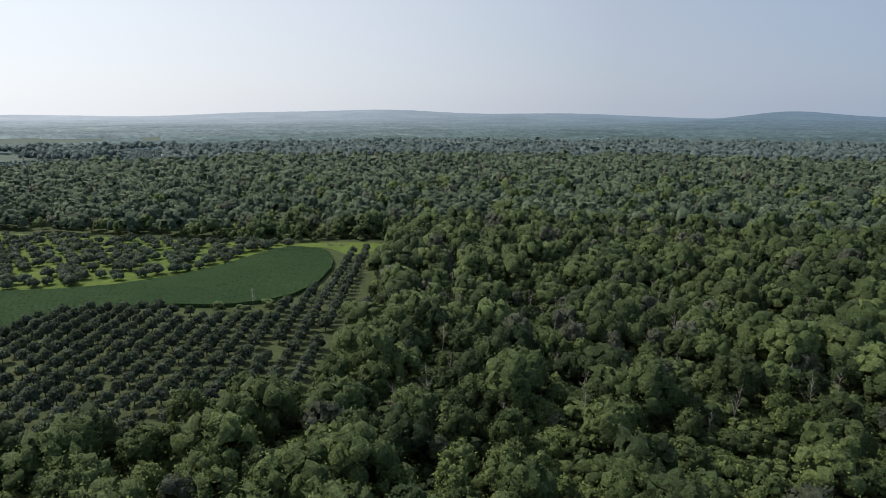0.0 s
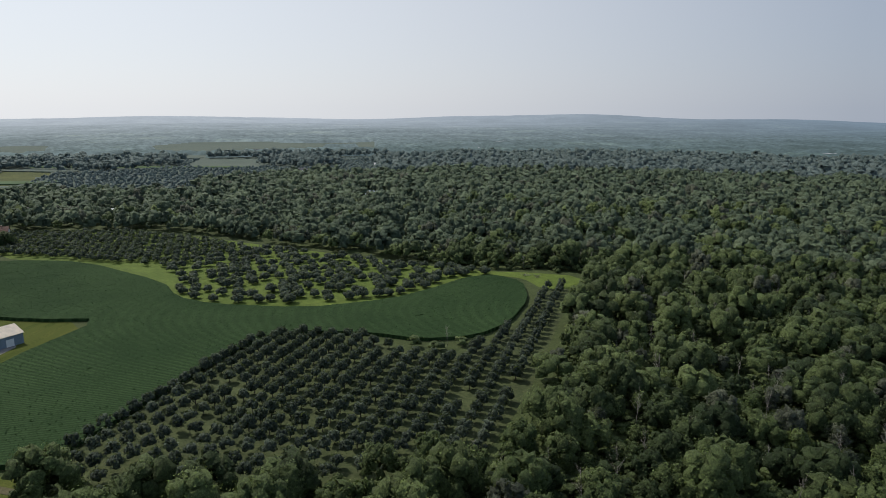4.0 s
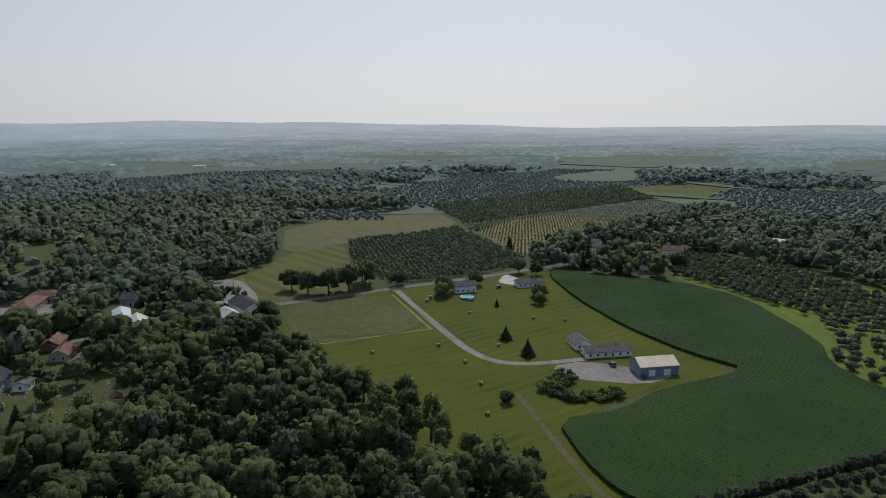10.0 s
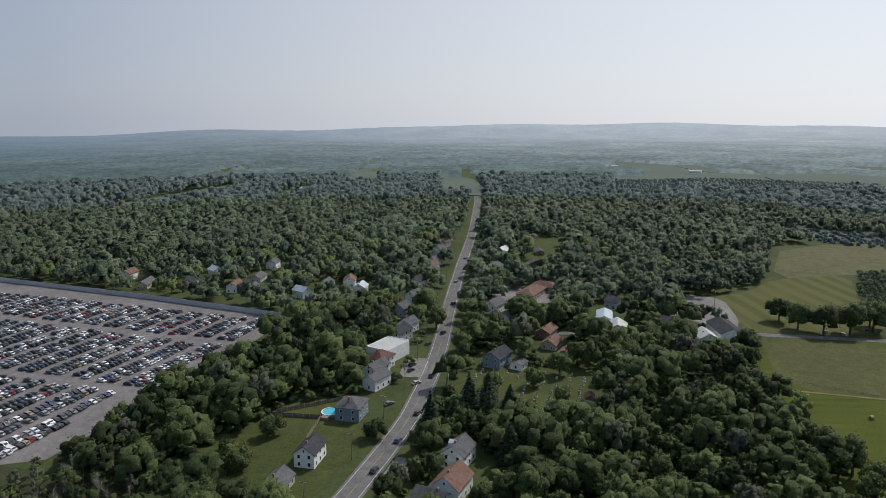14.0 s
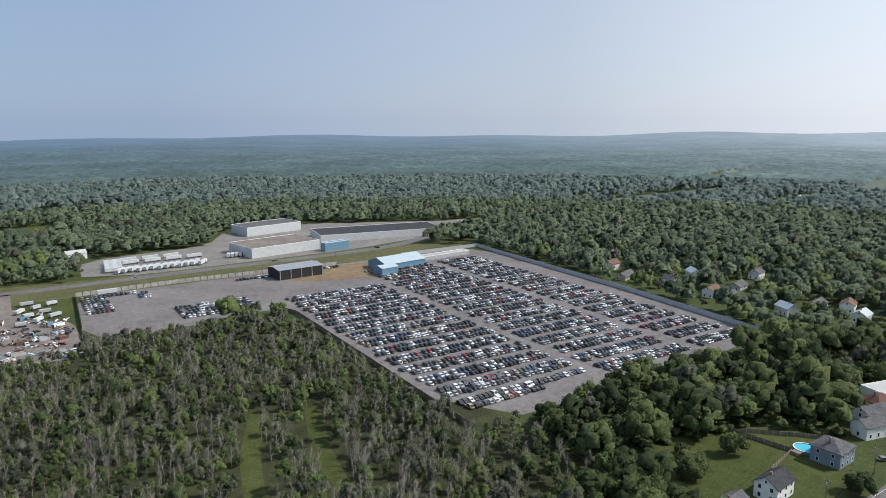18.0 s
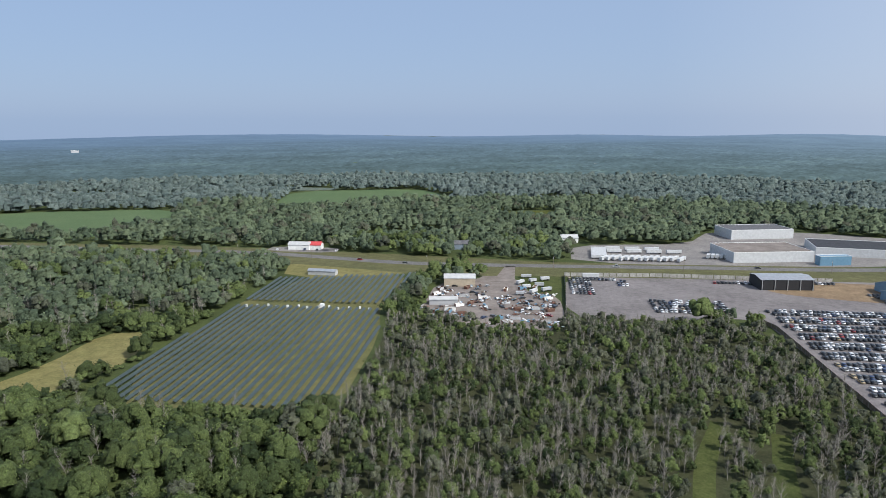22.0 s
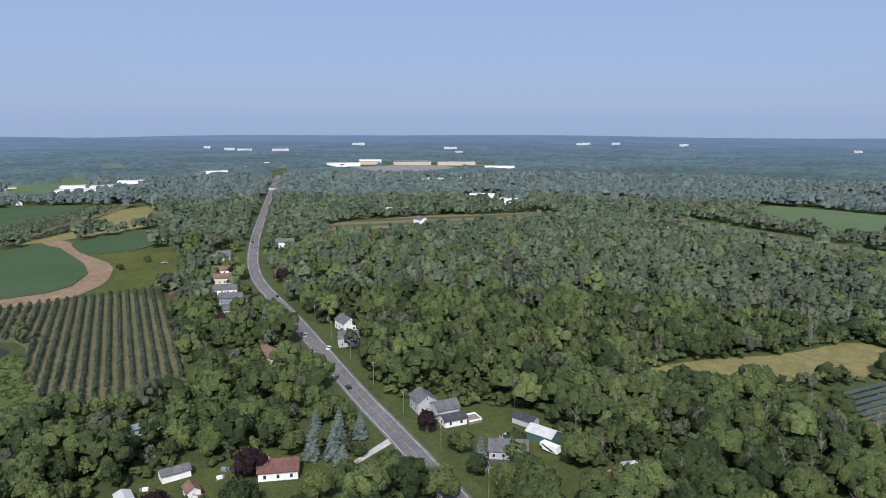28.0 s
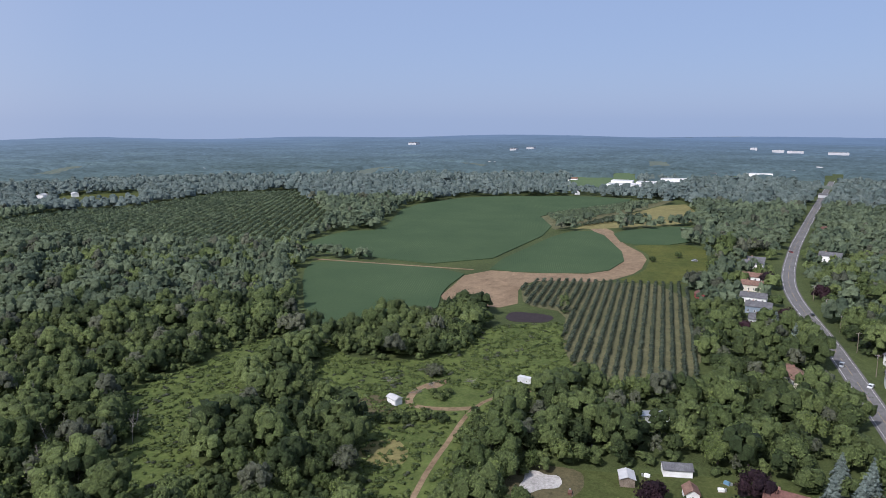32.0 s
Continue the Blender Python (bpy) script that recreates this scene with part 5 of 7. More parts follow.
# small far houses scattered along far roads
g_ = np.random.default_rng(41)
for i_ in range(64):
    a_ = g_.uniform(-0.9, 0.35) if i_ % 2 else g_.uniform(0, math.tau)
    r_ = g_.uniform(700, 1950)
    x_, y_ = r_ * math.cos(a_), r_ * math.sin(a_)
    if any(inside(p_, np.array([x_]), np.array([y_]))[0] for p_ in OPEN):
        continue
    o_ = barn(x_, y_, g_.uniform(0, 90), g_.uniform(10, 20), g_.uniform(7, 11), 4.2, 2.2, (M_WHITE, M_WHITE, M_CREAM, M_GREYW)[i_ % 4], (M_ROOFG, M_ROOFW, M_ROOFB, M_ROOFG)[(i_ // 2) % 4],
              "small far house among woods", doors=0, name="far_house", clear=13, category="house")
    o_.location.z = float(hills(np.array(x_), np.array(y_)))

# ---- single trees ----
def tree(x, y, h, r, material, label="broad leafy tree with a rounded crown", k=600, leaf=0.8, seed=1, low=0.18, name="tree", clear=True):
    ob = thing(name, x, y, 0, (seed * 47) % 360, label, "tree")
    bm = cone(bmesh.new(), 0, 0, 0, h * 0.45, 0.035 * h, 0.02 * h, 7)
    for i in range(4):
        a = i * 1.6 + seed
        m0 = len(bm.verts)
        cone(bm, 0, 0, 0, h * 0.35, 0.014 * h, 0.006 * h, 5)
        bm.verts.ensure_lookup_table()
        bmesh.ops.transform(bm, matrix=pose(0, 0, h * (0.24 + 0.04 * i), 35 * math.cos(a), 35 * math.sin(a), 0), verts=bm.verts[m0:])
    part("trunk", bm, M_BARK, ob)
    z = np.zeros(1)
    me, mats = crown_mesh("crown", material, z, z, z + h, z + r, k, leaf, seed, 14, low, 0.0, 7, (115, 75, 40), 0.15)
    link_mesh("crown", me, mats, ob)
    if clear:
        CLEAR.append((x, y, r * 0.9))
    return ob


def spruce(x, y, h, r, material, label="tall dark pointed spruce tree", seed=1, k=1300, name="spruce_tree"):
    ob = thing(name, x, y, 0, 0, label, "conifer")
    part("trunk", cone(bmesh.new(), 0, 0, 0, h * 0.9, 0.022 * h, 0.01, 7), M_BARK, ob)
    g = np.random.default_rng(seed)
    t = np.sqrt(g.uniform(0, 1, k))
    t = np.floor(t * 11 + g.uniform(-0.2, 0.2, k)) / 11
    t = np.clip(t + g.uniform(0, 0.05, k), 0.02, 1)
    a = g.uniform(0, math.tau, k)
    branch = 1 + 0.22 * np.sin(a * 5 + np.floor(t * 11) * 1.7)
    rad = r * t * branch * g.uniform(0.45, 1.0, k)
    pos = np.stack([rad * np.cos(a), rad * np.sin(a), h * (1 - t * 0.94) - 0.12 * rad], 1)
    nrm = np.stack([np.cos(a) * 0.5, np.sin(a) * 0.5, np.ones(k)], 1) + g.normal(size=(k, 3)) * 0.3
    nrm /= np.linalg.norm(nrm, axis=1)[:, None]
    v, f = cards(pos, nrm, np.full(k, 0.14 * r + 0.35) * g.uniform(0.7, 1.3, k), seed)
    crown = link_mesh("crown", leaf_mesh("crown", v, f, np.full(len(v), 0.5)), material, ob)
    part("inner_needles", cone(bmesh.new(), 0, 0, h * 0.06, h * 0.96, r * 0.6, 0.02, 9), material, crown)
    CLEAR.append((x, y, r))
    return ob


for i_, (x_, y_, h_, r_) in enumerate(((-303, 158, 7, 3.6), (-278, 157, 8, 4.0), (-243, -74, 17, 6), (-247, -52, 18, 6.5), (-256, -54, 18, 6.5), (-230, -40, 15, 6), (-280, -144, 12, 5), (-359, 180, 4.5, 1.5), (-513, 266, 11, 4), (-432, 290, 17, 4.2), (-440, 296, 19, 4.5), (-426, 282, 14, 3.6),
                                       (-404, 330, 13, 4), (-420, 336, 17, 4.5), (-254, -60, 17, 6.5), (-262, -64, 19, 6.5), (-270, -58, 17, 6.5), (-248, -66, 14, 5.5), (-266, -48, 14, 6))):
    spruce(x_, y_, h_, r_, M_SPRUCE, seed=i_ + 2)
for i_, (x_, y_, h_, r_) in enumerate(((224, -56, 10, 3.2), (214, -62, 14, 3.6), (214, -70, 11, 3.0), (206, -50, 11, 3.4), (203, -57, 13, 3.8), (176, -99, 13, 3.2), (215, -54, 9, 3), (195, -58, 9, 3.4),
                                       (390, -58, 12, 4), (366, -64, 12, 4))):
    spruce(x_, y_, h_, r_, M_BLUESPR, "pale blue-grey spruce beside the road", seed=i_ + 40)
for i_, (x_, y_, h_, r_, m_, s_) in enumerate(((-366, 212, 9, 6, M_LEAF, "dark"), (-355, 206, 7, 5, M_LEAF, "dark"), (-391, 158, 9, 6.5, M_LEAF, "green"), (-431, 232, 11, 6, M_LEAF, "dark"), (-420, 240, 10, 5, M_LEAF, "dark"),
                                              (-412, 190, 10, 6, M_LEAF, "green"), (-234, 124, 4.5, 3.4, M_LEAF, "low dark"), (-404, 296, 15, 8, M_LEAF, "dark"), (-412, 304, 16, 8, M_LEAF, "dark"),
                                              (-396, 302, 13, 7, M_LEAF, "dark"), (-388, 318, 12, 7, M_LEAF, "dark"), (-425, 318, 15, 8, M_LEAF, "dark"), (-436, 306, 14, 8, M_LEAF, "dark"), (-450, 330, 14, 8, M_LEAF, "dark"), (-400, 345, 13, 7, M_LEAF, "dark"), (-470, 310, 12, 7, M_LEAF, "dark"), (-430, 142, 9, 6, M_LEAF, "dark"), (-436, 121, 18, 9.5, M_LEAF, "tall dark"), (-428, 108, 19, 9.5, M_LEAF, "tall dark"), (-424, 94, 18, 9, M_LEAF, "tall dark"), (-429, 82, 16, 8.5, M_LEAF, "tall dark"), (-443, 74, 14, 8, M_LEAF, "dark"), (-399, 163, 12, 7, M_LEAF, "dark"),
                                              (-447, 122, 16, 9, M_LEAF, "tall dark"), (-470, 290, 10, 6, M_LEAF, "dark"), (-455, 272, 11, 6, M_PURPLE, "purple-dark"),
                                              (184, -23, 10, 6.5, M_LEAF, "dense green"), (181, -46, 8, 5.5, M_LEAF2, "green"), (226, -42, 12, 7, M_LEAF, "dense green"), (232, -28, 12, 8, M_LEAF, "dense green"), (224, -20, 11, 7, M_LEAF2, "bright green"), (190, -99, 8, 5, M_LEAF, "dark"), (178, -113, 6, 4.5, M_LEAF, "dark"), (232, -60, 9, 5, M_LEAF, "dark"), (202, -66, 4, 3, M_LEAF, "low"), (206, -62, 5, 3.5, M_LEAFG, "grey-green"), (204, -29, 9, 6, M_PURPLE, "dark purple"), (209, -94, 9, 4.5, M_PURPLE, "dark purple"), (407, -66, 9, 6, M_PURPLE, "dark purple"), (499, -67, 10, 7, M_PURPLE, "dark purple"),
                                              (372, -42, 9, 7, M_PURPLE, "dark purple"), (193, 0, 6, 5, M_PURPLE, "dark purple"),
                                              (166, -79, 10, 7, M_LEAF2, "bright green"), (165, -108, 9, 6.5, M_LEAF, "dense green"), (160, -101, 9, 6, M_LEAF, "dense green"), (173, -96, 8, 4, M_LEAF, "green"),
                                              (158, -22, 11, 8, M_LEAF2, "bright green"), (337, -45, 9, 6.5, M_LEAF2, "bright green"), (345, -62, 9, 5.5, M_LEAF, "dense green"), (310, -27, 11, 8, M_LEAF, "dense green"), (384, -94, 9, 6, M_LEAF, "dense green"), (358, -107, 9, 6.5, M_LEAF, "dense green"), (470, -95, 10, 6, M_PURPLE, "dark purple"), (537, -34, 10, 7, M_LEAF, "dark"), (278, -44, 12, 7, M_LEAF, "dense green"), (252, -52, 11, 6.5, M_LEAF2, "bright green"), (264, -66, 11, 6.5, M_LEAF, "dense green"), (290, -70, 10, 6, M_LEAF, "dense green"), (148, -148, 3, 2, M_LEAF, "small round"), (195, -76, 2.6, 2.2, M_LEAF, "low round"), (186, -118, 6, 4, M_LEAF, "green"),
                                              (-287, -30, 7, 4.5, M_LEAF, "dark"), (-300, -45, 9, 5, M_LEAF, "dark"), (-318, -36, 11, 6, M_LEAF, "dark"), (-292, -62, 8, 5, M_LEAF, "dark"), (-335, -30, 12, 7, M_LEAF, "dark"),
                                              (-346, -8, 12, 8, M_LEAF, "dark"), (-338, 6, 12, 8, M_LEAF, "dark"), (-232, -92, 7, 5, M_LEAF, "dark"), (-222, -130, 8, 5, M_LEAF, "dark"), (-196, -128, 8, 6, M_LEAF, "dark"),
                                              (-256, 72, 16, 5.5, M_LEAF, "tall dense"), (-262, 64, 15, 5.5, M_LEAF, "tall dense"), (-248, 66, 14, 5, M_LEAF, "tall dense"), (-238, 84, 17, 5.5, M_LEAF, "tall dense"), (-230, 80, 15, 5, M_LEAF, "tall dense"), (-240, 74, 15, 5.5, M_LEAF, "tall dense"), (-270, 60, 13, 5.5, M_LEAF, "tall dense"), (-188, 98, 13, 3.8, M_LEAF2, "slim bright"), (-205, 62, 19, 4.2, M_LEAF2, "tall slim bright"), (-211, 69, 20, 4.4, M_LEAF2, "tall slim bright"), (-210, 77, 19, 4.0, M_LEAF2, "tall slim bright"), (-214, 85, 20, 4.2, M_LEAF2, "tall slim bright"), (-203, 85, 18, 4.0, M_LEAF2, "tall slim bright"), (-226, 69, 19, 4.4, M_LEAF2, "tall slim bright"), (-235, 57, 17, 4.4, M_LEAF2, "tall slim bright"), (-226, 82, 18, 4.2, M_LEAF2, "tall slim bright"), (-333, -131, 12, 7, M_LEAF, "tall dark"), (-368, -114, 13, 7, M_LEAF, "tall dark"), (-332, -88, 12, 7, M_LEAF, "tall dark"), (-366, -92, 13, 7.5, M_LEAF, "tall dark"), (-409, -70, 13, 7.5, M_LEAF, "tall dark"), (-326, -160, 13, 8, M_LEAF, "tall dark"), (-300, -150, 13, 8, M_LEAF, "tall dark"), (-369, -175, 13, 8, M_LEAF, "tall dark"), (-436, -170, 13, 8, M_LEAF, "tall dark"), (-346, -20, 13, 7.5, M_LEAF, "tall dark"), (-374, -33, 13, 7.5, M_LEAF, "tall dark"), (-181, 106, 11, 3.0, M_LEAF, "slim"), (-196, 92, 12, 4, M_LEAF2, "slim bright"), (-206, -140, 4, 3, M_LEAF, "green"), (585, -10, 5, 3, M_LEAF, "small green"), (560, 10, 5, 3, M_LEAF, "small green"), (270, 95, 5, 5, M_LEAFG, "grey-green"))):
    tree(x_, y_, h_, r_, m_, s_ + " leafy tree standing in open grass", k=int(240 + r_ * 130), leaf=0.62, seed=i_ + 70, low=0.0)

# ---- woods ----
TOWN = [(-190, -20), (-190, -160), (-420, -230), (-700, -290), (-760, -190), (-640, -60), (-460, 30), (-330, 30), (-280, -10)]
EAST_ROAD = [(150, -30), (300, -40), (420, -30), (620, -40), (620, -150), (400, -110), (150, -120)]
GREY = [(-175, -185), (-158, -385), (-90, -395), (62, -395), (58, -300), (60, -200), (20, -130), (-60, -100), (-175, -150)]
LANES = [[(-92, -258), (-78, -224), (-68, -185)], [(-112, -250), (-101, -214), (-95, -180)]]
THICKET = [(20, 95), (20, 190), (110, 190), (120, 95)]
MEADOW_EDGE = [(-313, 42), (-287, 52), (-262, 58), (-225, 76), (-195, 88), (-165, 102)]
GAP = [(70, 70), (-60, 70), (-60, -60), (70, -60)]


M_LITTER = surface("leaf_litter", (0.028, 0.036, 0.015), (0.050, 0.060, 0.024), 0.05, 0.8, third=(0.06, 0.05, 0.032))
sheet("forest_floor", GREY, 0.035, M_LITTER, "dark leaf litter under dying woods", "ground")
for q_ in LANES:
    ribbon("grass_lane", q_, 7.0, 0.10, M_LAWN, "green grass lane through dying woods", "lane")
FAR_FIELDS = []
g_ = np.random.default_rng(17)
for i_ in range(46):
    a_, r_ = g_.uniform(0, math.tau), g_.uniform(1080, 1850)
    if abs((a_ - 1.95) % math.tau) < 1.0:
        r_ *= 0.9
    FAR_FIELDS.append((r_ * math.cos(a_), r_ * math.sin(a_), g_.uniform(60, 200), g_.uniform(14, 38), g_.uniform(-0.4, 0.4) + 0.4, int(g_.integers(0, 3))))
for x_, y_, w_, d_, t_, k_ in ((-900, 1050, 260, 110, 0.5, 1), (-1200, 1500, 320, 130, 0.5, 2), (-1300, 900, 260, 110, 0.5, 1), (600, 1330, 260, 90, 0.1, 2), (900, 1500, 200, 80, 0.1, 0), (640, 1080, 120, 40, 0.1, 0), (-1400, 300, 260, 160, 0.6, 1),
                               (-1250, 80, 200, 90, 0.3, 2), (-1700, 500, 300, 120, 0.5, 1), (-870, -345, 90, 30, 1.3, 0), (-2000, -420, 320, 60, 0.2, 0), (1240, 120, 260, 110, 0.1, 0), (1430, -120, 120, 60, 0.2, 0),
                               (1450, -580, 220, 260, 0.2, 3), (780, -640, 80, 60, 0.3, 0), (1130, -500, 70, 40, 0.3, 3), (1280, 620, 140, 90, 0.3, 2), (2300, -250, 260, 300, 0.2, 3), (-100, -1010, 120, 70, 0.2, 3), (-70, -985, 60, 40, 0.2, 3)):
    FAR_FIELDS.append((x_, y_, w_ / 2 * 1.0, d_ / 2 * 1.0, t_, k_))


FAR_FIELDS = [q for q in FAR_FIELDS if math.hypot(q[0], q[1]) < 1900]


def orchard_land(x, y):
    """Wide low orchards to the west and north-west, with belts of trees left between them."""
    r, a = np.hypot(x, y), np.degrees(np.arctan2(y, x)) % 360
    belt = np.sin(x / 170 + 0.4) * np.sin(y / 150 + 1.0) + 0.55 * np.sin((x + 0.6 * y) / 88) + 0.25 * np.sin((y - 0.5 * x) / 47)
    return (r > 800 + 60 * np.sin(a / 7)) & (r < 2000) & (a > 112) & (a < 184) & (belt < 0.12)


def in_far_field(x, y):
    hit = orchard_land(x, y)
    for fx, fy, w, d, t, _ in FAR_FIELDS:
        u, v = (x - fx) * math.cos(t) + (y - fy) * math.sin(t), -(x - fx) * math.sin(t) + (y - fy) * math.cos(t)
        hit |= (np.abs(u) < w) & (np.abs(v) < d)
    return hit


def land_free(x, y, margin=0.0):
    ok = np.ones(len(x), bool)
    for p in OPEN:
        ok &= ~inside(p, x, y)
    for line, d in LINES:
        ok &= ~near_line(line, x, y, d)
    for cx, cy, r in CLEAR:
        ok &= (x - cx) ** 2 + (y - cy) ** 2 > r * r
    ok &= ~in_far_field(x, y)
    for p in (CORN, ORCHARD_NEAR, ORCHARD_OLD, ORCHARD_FAR, FIELD_BROWN, SAND_E, SOY_A, SOY_B, SOY_C, SOLAR, LOT, ORCHARD_DARK, VINEYARD):
        ok &= ~near_line(p + p[:1], x, y, 5.5)
    return ok


CLEAR.extend([(374, 76, 25), (488, 28, 12)])


def forest(lo, hi, step, k, leaf, seed, lumps, note, zone=None, around=5, polar_angles=(105, 50)):
    """Woods in a ring round the middle; zone: inside the grey dying woods only, else outside them."""
    x, y = scatter(-hi, hi, -hi, hi, step, seed)
    r = np.hypot(x, y)
    sel = (r >= lo) & (r < hi)
    x, y = x[sel], y[sel]
    sel = land_free(x, y) & (inside(GREY, x, y) == bool(zone))
    x, y = x[sel], y[sel]
    g = np.random.default_rng(seed + 5)
    u = g.uniform(size=len(x))
    town = inside(TOWN, x, y) | inside(EAST_ROAD, x, y)
    keep = ~(town & (u < 0.15)) & (u < 0.90)
    for ln in LANES:
        keep &= ~near_line(ln, x, y, 4.5)
    low = inside(THICKET, x, y) & (u < 0.6)
    x, y, low, town = x[keep], y[keep], low[keep], town[keep]
    n = len(x)
    wave = np.sin(x / 37 + 1.1) * np.sin(y / 43) + 0.6 * np.sin(x / 83 + y / 61)
    big = np.exp(g.normal(size=n) * (0.36 if hi < 700 else 0.3))
    h = ((8.0 if zone else 12.5 if hi < 300 else 12.0 if hi < 700 else 13.0) + 1.6 * wave) * (0.45 + 0.55 * big) + g.normal(size=n) * 1.5
    h = h * np.where(near_line(MEADOW_EDGE, x, y, 40), 1.42, 1.0) * (np.where(y < -320, 0.75, 0.95) if zone else 1.0)
    h = 0.88 * h.clip(3.5, 19.5) * np.where(inside(TOWN, x, y), 1.08, 1.0)
    h = h * np.where(near_line(FIELD_RUST + FIELD_RUST[:1], x, y, 34) | near_line(SOLAR + SOLAR[:1], x, y, 16), 0.7, 1.0)
    h = np.where(low, g.uniform(2.5, 4.8, n), h)
    rad = np.where(low, step * 0.5, step * (0.58 if hi < 700 else 0.6) * big.clip(0.5, 1.55) * (0.95 if zone else 1.0) * np.where(inside(TOWN, x, y), 1.2, 1.0))
    pick = g.uniform(size=n)
    tint = np.sin(x / 120 + 2) + np.sin(y / 95 + x / 210)
    east = np.clip(x / 300, -0.3, 1) * 0.10
    if zone:
        kind = np.where(pick < 0.34 + 0.1 * tint, 2, np.where(pick < 0.92, 0, 1))
    else:
        kind = np.where(pick < 0.17 + 0.09 * tint + east + np.where((np.hypot(x, y) < 150) & (y > 60), 0.35, 0.0), 1, np.where(pick > 0.91, 2, 0))
    # outer rings take leaf colours with air haze painted in
    for i, (m, lab) in enumerate(((M_LEAF if hi < 500 else M_LEAF_HAZED, "dark green broadleaf woods, "), (M_LEAF2 if hi < 700 else M_LEAF_HAZED, "brighter green trees in the woods, "), (M_LEAFG, "grey-green thin trees in the woods, "))):
        s = kind == i
        if s.sum():
            slim = i == 2 or zone
            woods("woodland", x[s], y[s], h[s], rad[s] * (0.8 if slim else 1), k, leaf, M_FAR_HAZED if lo > 900 else m, lab + note, seed + 10 + i, low=0.12 if slim else 0.06 if lo < 400 else 0.0,
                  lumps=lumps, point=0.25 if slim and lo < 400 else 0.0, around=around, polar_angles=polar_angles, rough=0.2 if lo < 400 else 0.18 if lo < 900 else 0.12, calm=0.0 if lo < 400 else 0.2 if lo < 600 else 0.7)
    return x, y


forest(85, 215, 9.4, 720, 0.46, 11, 18, "close by", around=6, polar_angles=(112, 70, 34))
forest(215, 420, 8.8, 150, 0.62, 12, 10, "farther off")
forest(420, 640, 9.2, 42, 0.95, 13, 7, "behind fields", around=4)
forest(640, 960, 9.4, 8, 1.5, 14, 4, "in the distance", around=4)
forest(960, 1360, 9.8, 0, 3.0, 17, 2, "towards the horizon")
gx1, gy1 = forest(85, 260, 6.0, 110, 0.5, 15, 8, "dying and sparse", True)
gx2, gy2 = forest(260, 460, 6.2, 36, 0.8, 16, 6, "dying and sparse farther off", True, around=4)
for gx, gy, sd in ((gx1, gy1, 3), (gx2, gy2, 4)):
    g_ = np.random.default_rng(sd)
    u_ = g_.uniform(size=len(gx)) + 0.28 * np.sin(gx / 19 + 1) * np.sin(gy / 23)
    s_ = u_ < 0.56
    bare("bare_trees", np.r_[gx[s_] + 2.3, gx[s_] - 1.4], np.r_[gy[s_] + 1.2, gy[s_] - 2.1], np.where(np.tile(gy[s_], 2) < -320, 0.78, 1.0) * g_.uniform(6.0, 14.0, 2 * s_.sum()), sd, "grey leafless dying ash trees", 44)
bx_, by_ = scatter(-90, 210, 150, 420, 17, 31)
s_ = land_free(bx_, by_)
bare("bare_trees", bx_[s_], by_[s_], rng.uniform(8, 14, s_.sum()), 6, "grey leafless trees among green woods", 18)

bx_, by_ = scatter(60, 560, -500, -130, 13, 32)
s_ = land_free(bx_, by_) & ~inside(GREY, bx_, by_) & (np.random.default_rng(34).uniform(size=len(bx_)) < 0.5)
bare("bare_trees", bx_[s_], by_[s_], rng.uniform(11, 16, s_.sum()), 7, "grey leafless trees among green woods", 40)

# understorey, weeds and shrubs
ux_, uy_ = scatter(-420, 420, -420, 420, 6.6, 24)
s_ = (np.hypot(ux_, uy_) > 85) & (np.hypot(ux_, uy_) < 420)
ux_, uy_ = ux_[s_], uy_[s_]
s_ = land_free(ux_, uy_) & ~inside(GREY, ux_, uy_)
for ln_ in LANES:
    s_ &= ~near_line(ln_, ux_, uy_, 5)
ux_, uy_ = ux_[s_], uy_[s_]
g_ = np.random.default_rng(25)
u_ = g_.uniform(size=len(ux_))
for lo_, hi_, m_, nt_ in ((0.0, 0.35, M_LEAF2, "bright green"), (0.35, 0.9, M_LEAF, "dark green")):
    s_ = (u_ >= lo_) & (u_ < hi_)
    woods("undergrowth", ux_[s_], uy_[s_], g_.uniform(2.0, 5.0, s_.sum()), g_.uniform(2.4, 4.2, s_.sum()), 16, 0.6, m_, "%s saplings and bushes under the trees" % nt_, 56, low=0.0, lumps=4, around=4)
sx, sy = scatter(-60, 130, 85, 240, 5.0, 21)
s_ = land_free(sx, sy) & (np.hypot(sx, sy) > 95)
woods("undergrowth", sx[s_], sy[s_], rng.uniform(0.8, 2.6, s_.sum()), rng.uniform(1.4, 2.8, s_.sum()), 36, 0.7, M_LEAF2, "bright green undergrowth", 50, low=0.0, lumps=3)
sx, sy = scatter(135, 380, 0, 220, 2.7, 22)
in_ = (inside(WEEDS, sx, sy) | inside(TONGUE, sx, sy)) & ~near_line(TRACK_E, sx, sy, 3.0) & ~((sx - 248) ** 2 + (sy - 83) ** 2 < 190)
for lo_, hi_, m_, sd_, nt_ in ((0.0, 0.5, M_LEAF2, 51, "bright green"), (0.5, 0.53, M_LEAF, 53, "dark green"), (0.53, 0.58, M_LEAFG, 54, "dry grey-green")):
    u_ = np.random.default_rng(77).uniform(size=len(sx))
    s_ = in_ & (u_ >= lo_) & (u_ < hi_)
    woods("weeds", sx[s_], sy[s_], rng.uniform(0.3, 1.0, s_.sum()), rng.uniform(0.8, 2.1, s_.sum()), 20, 0.6, m_, "tall %s weeds and brush" % nt_, sd_, low=0.0, lumps=2)
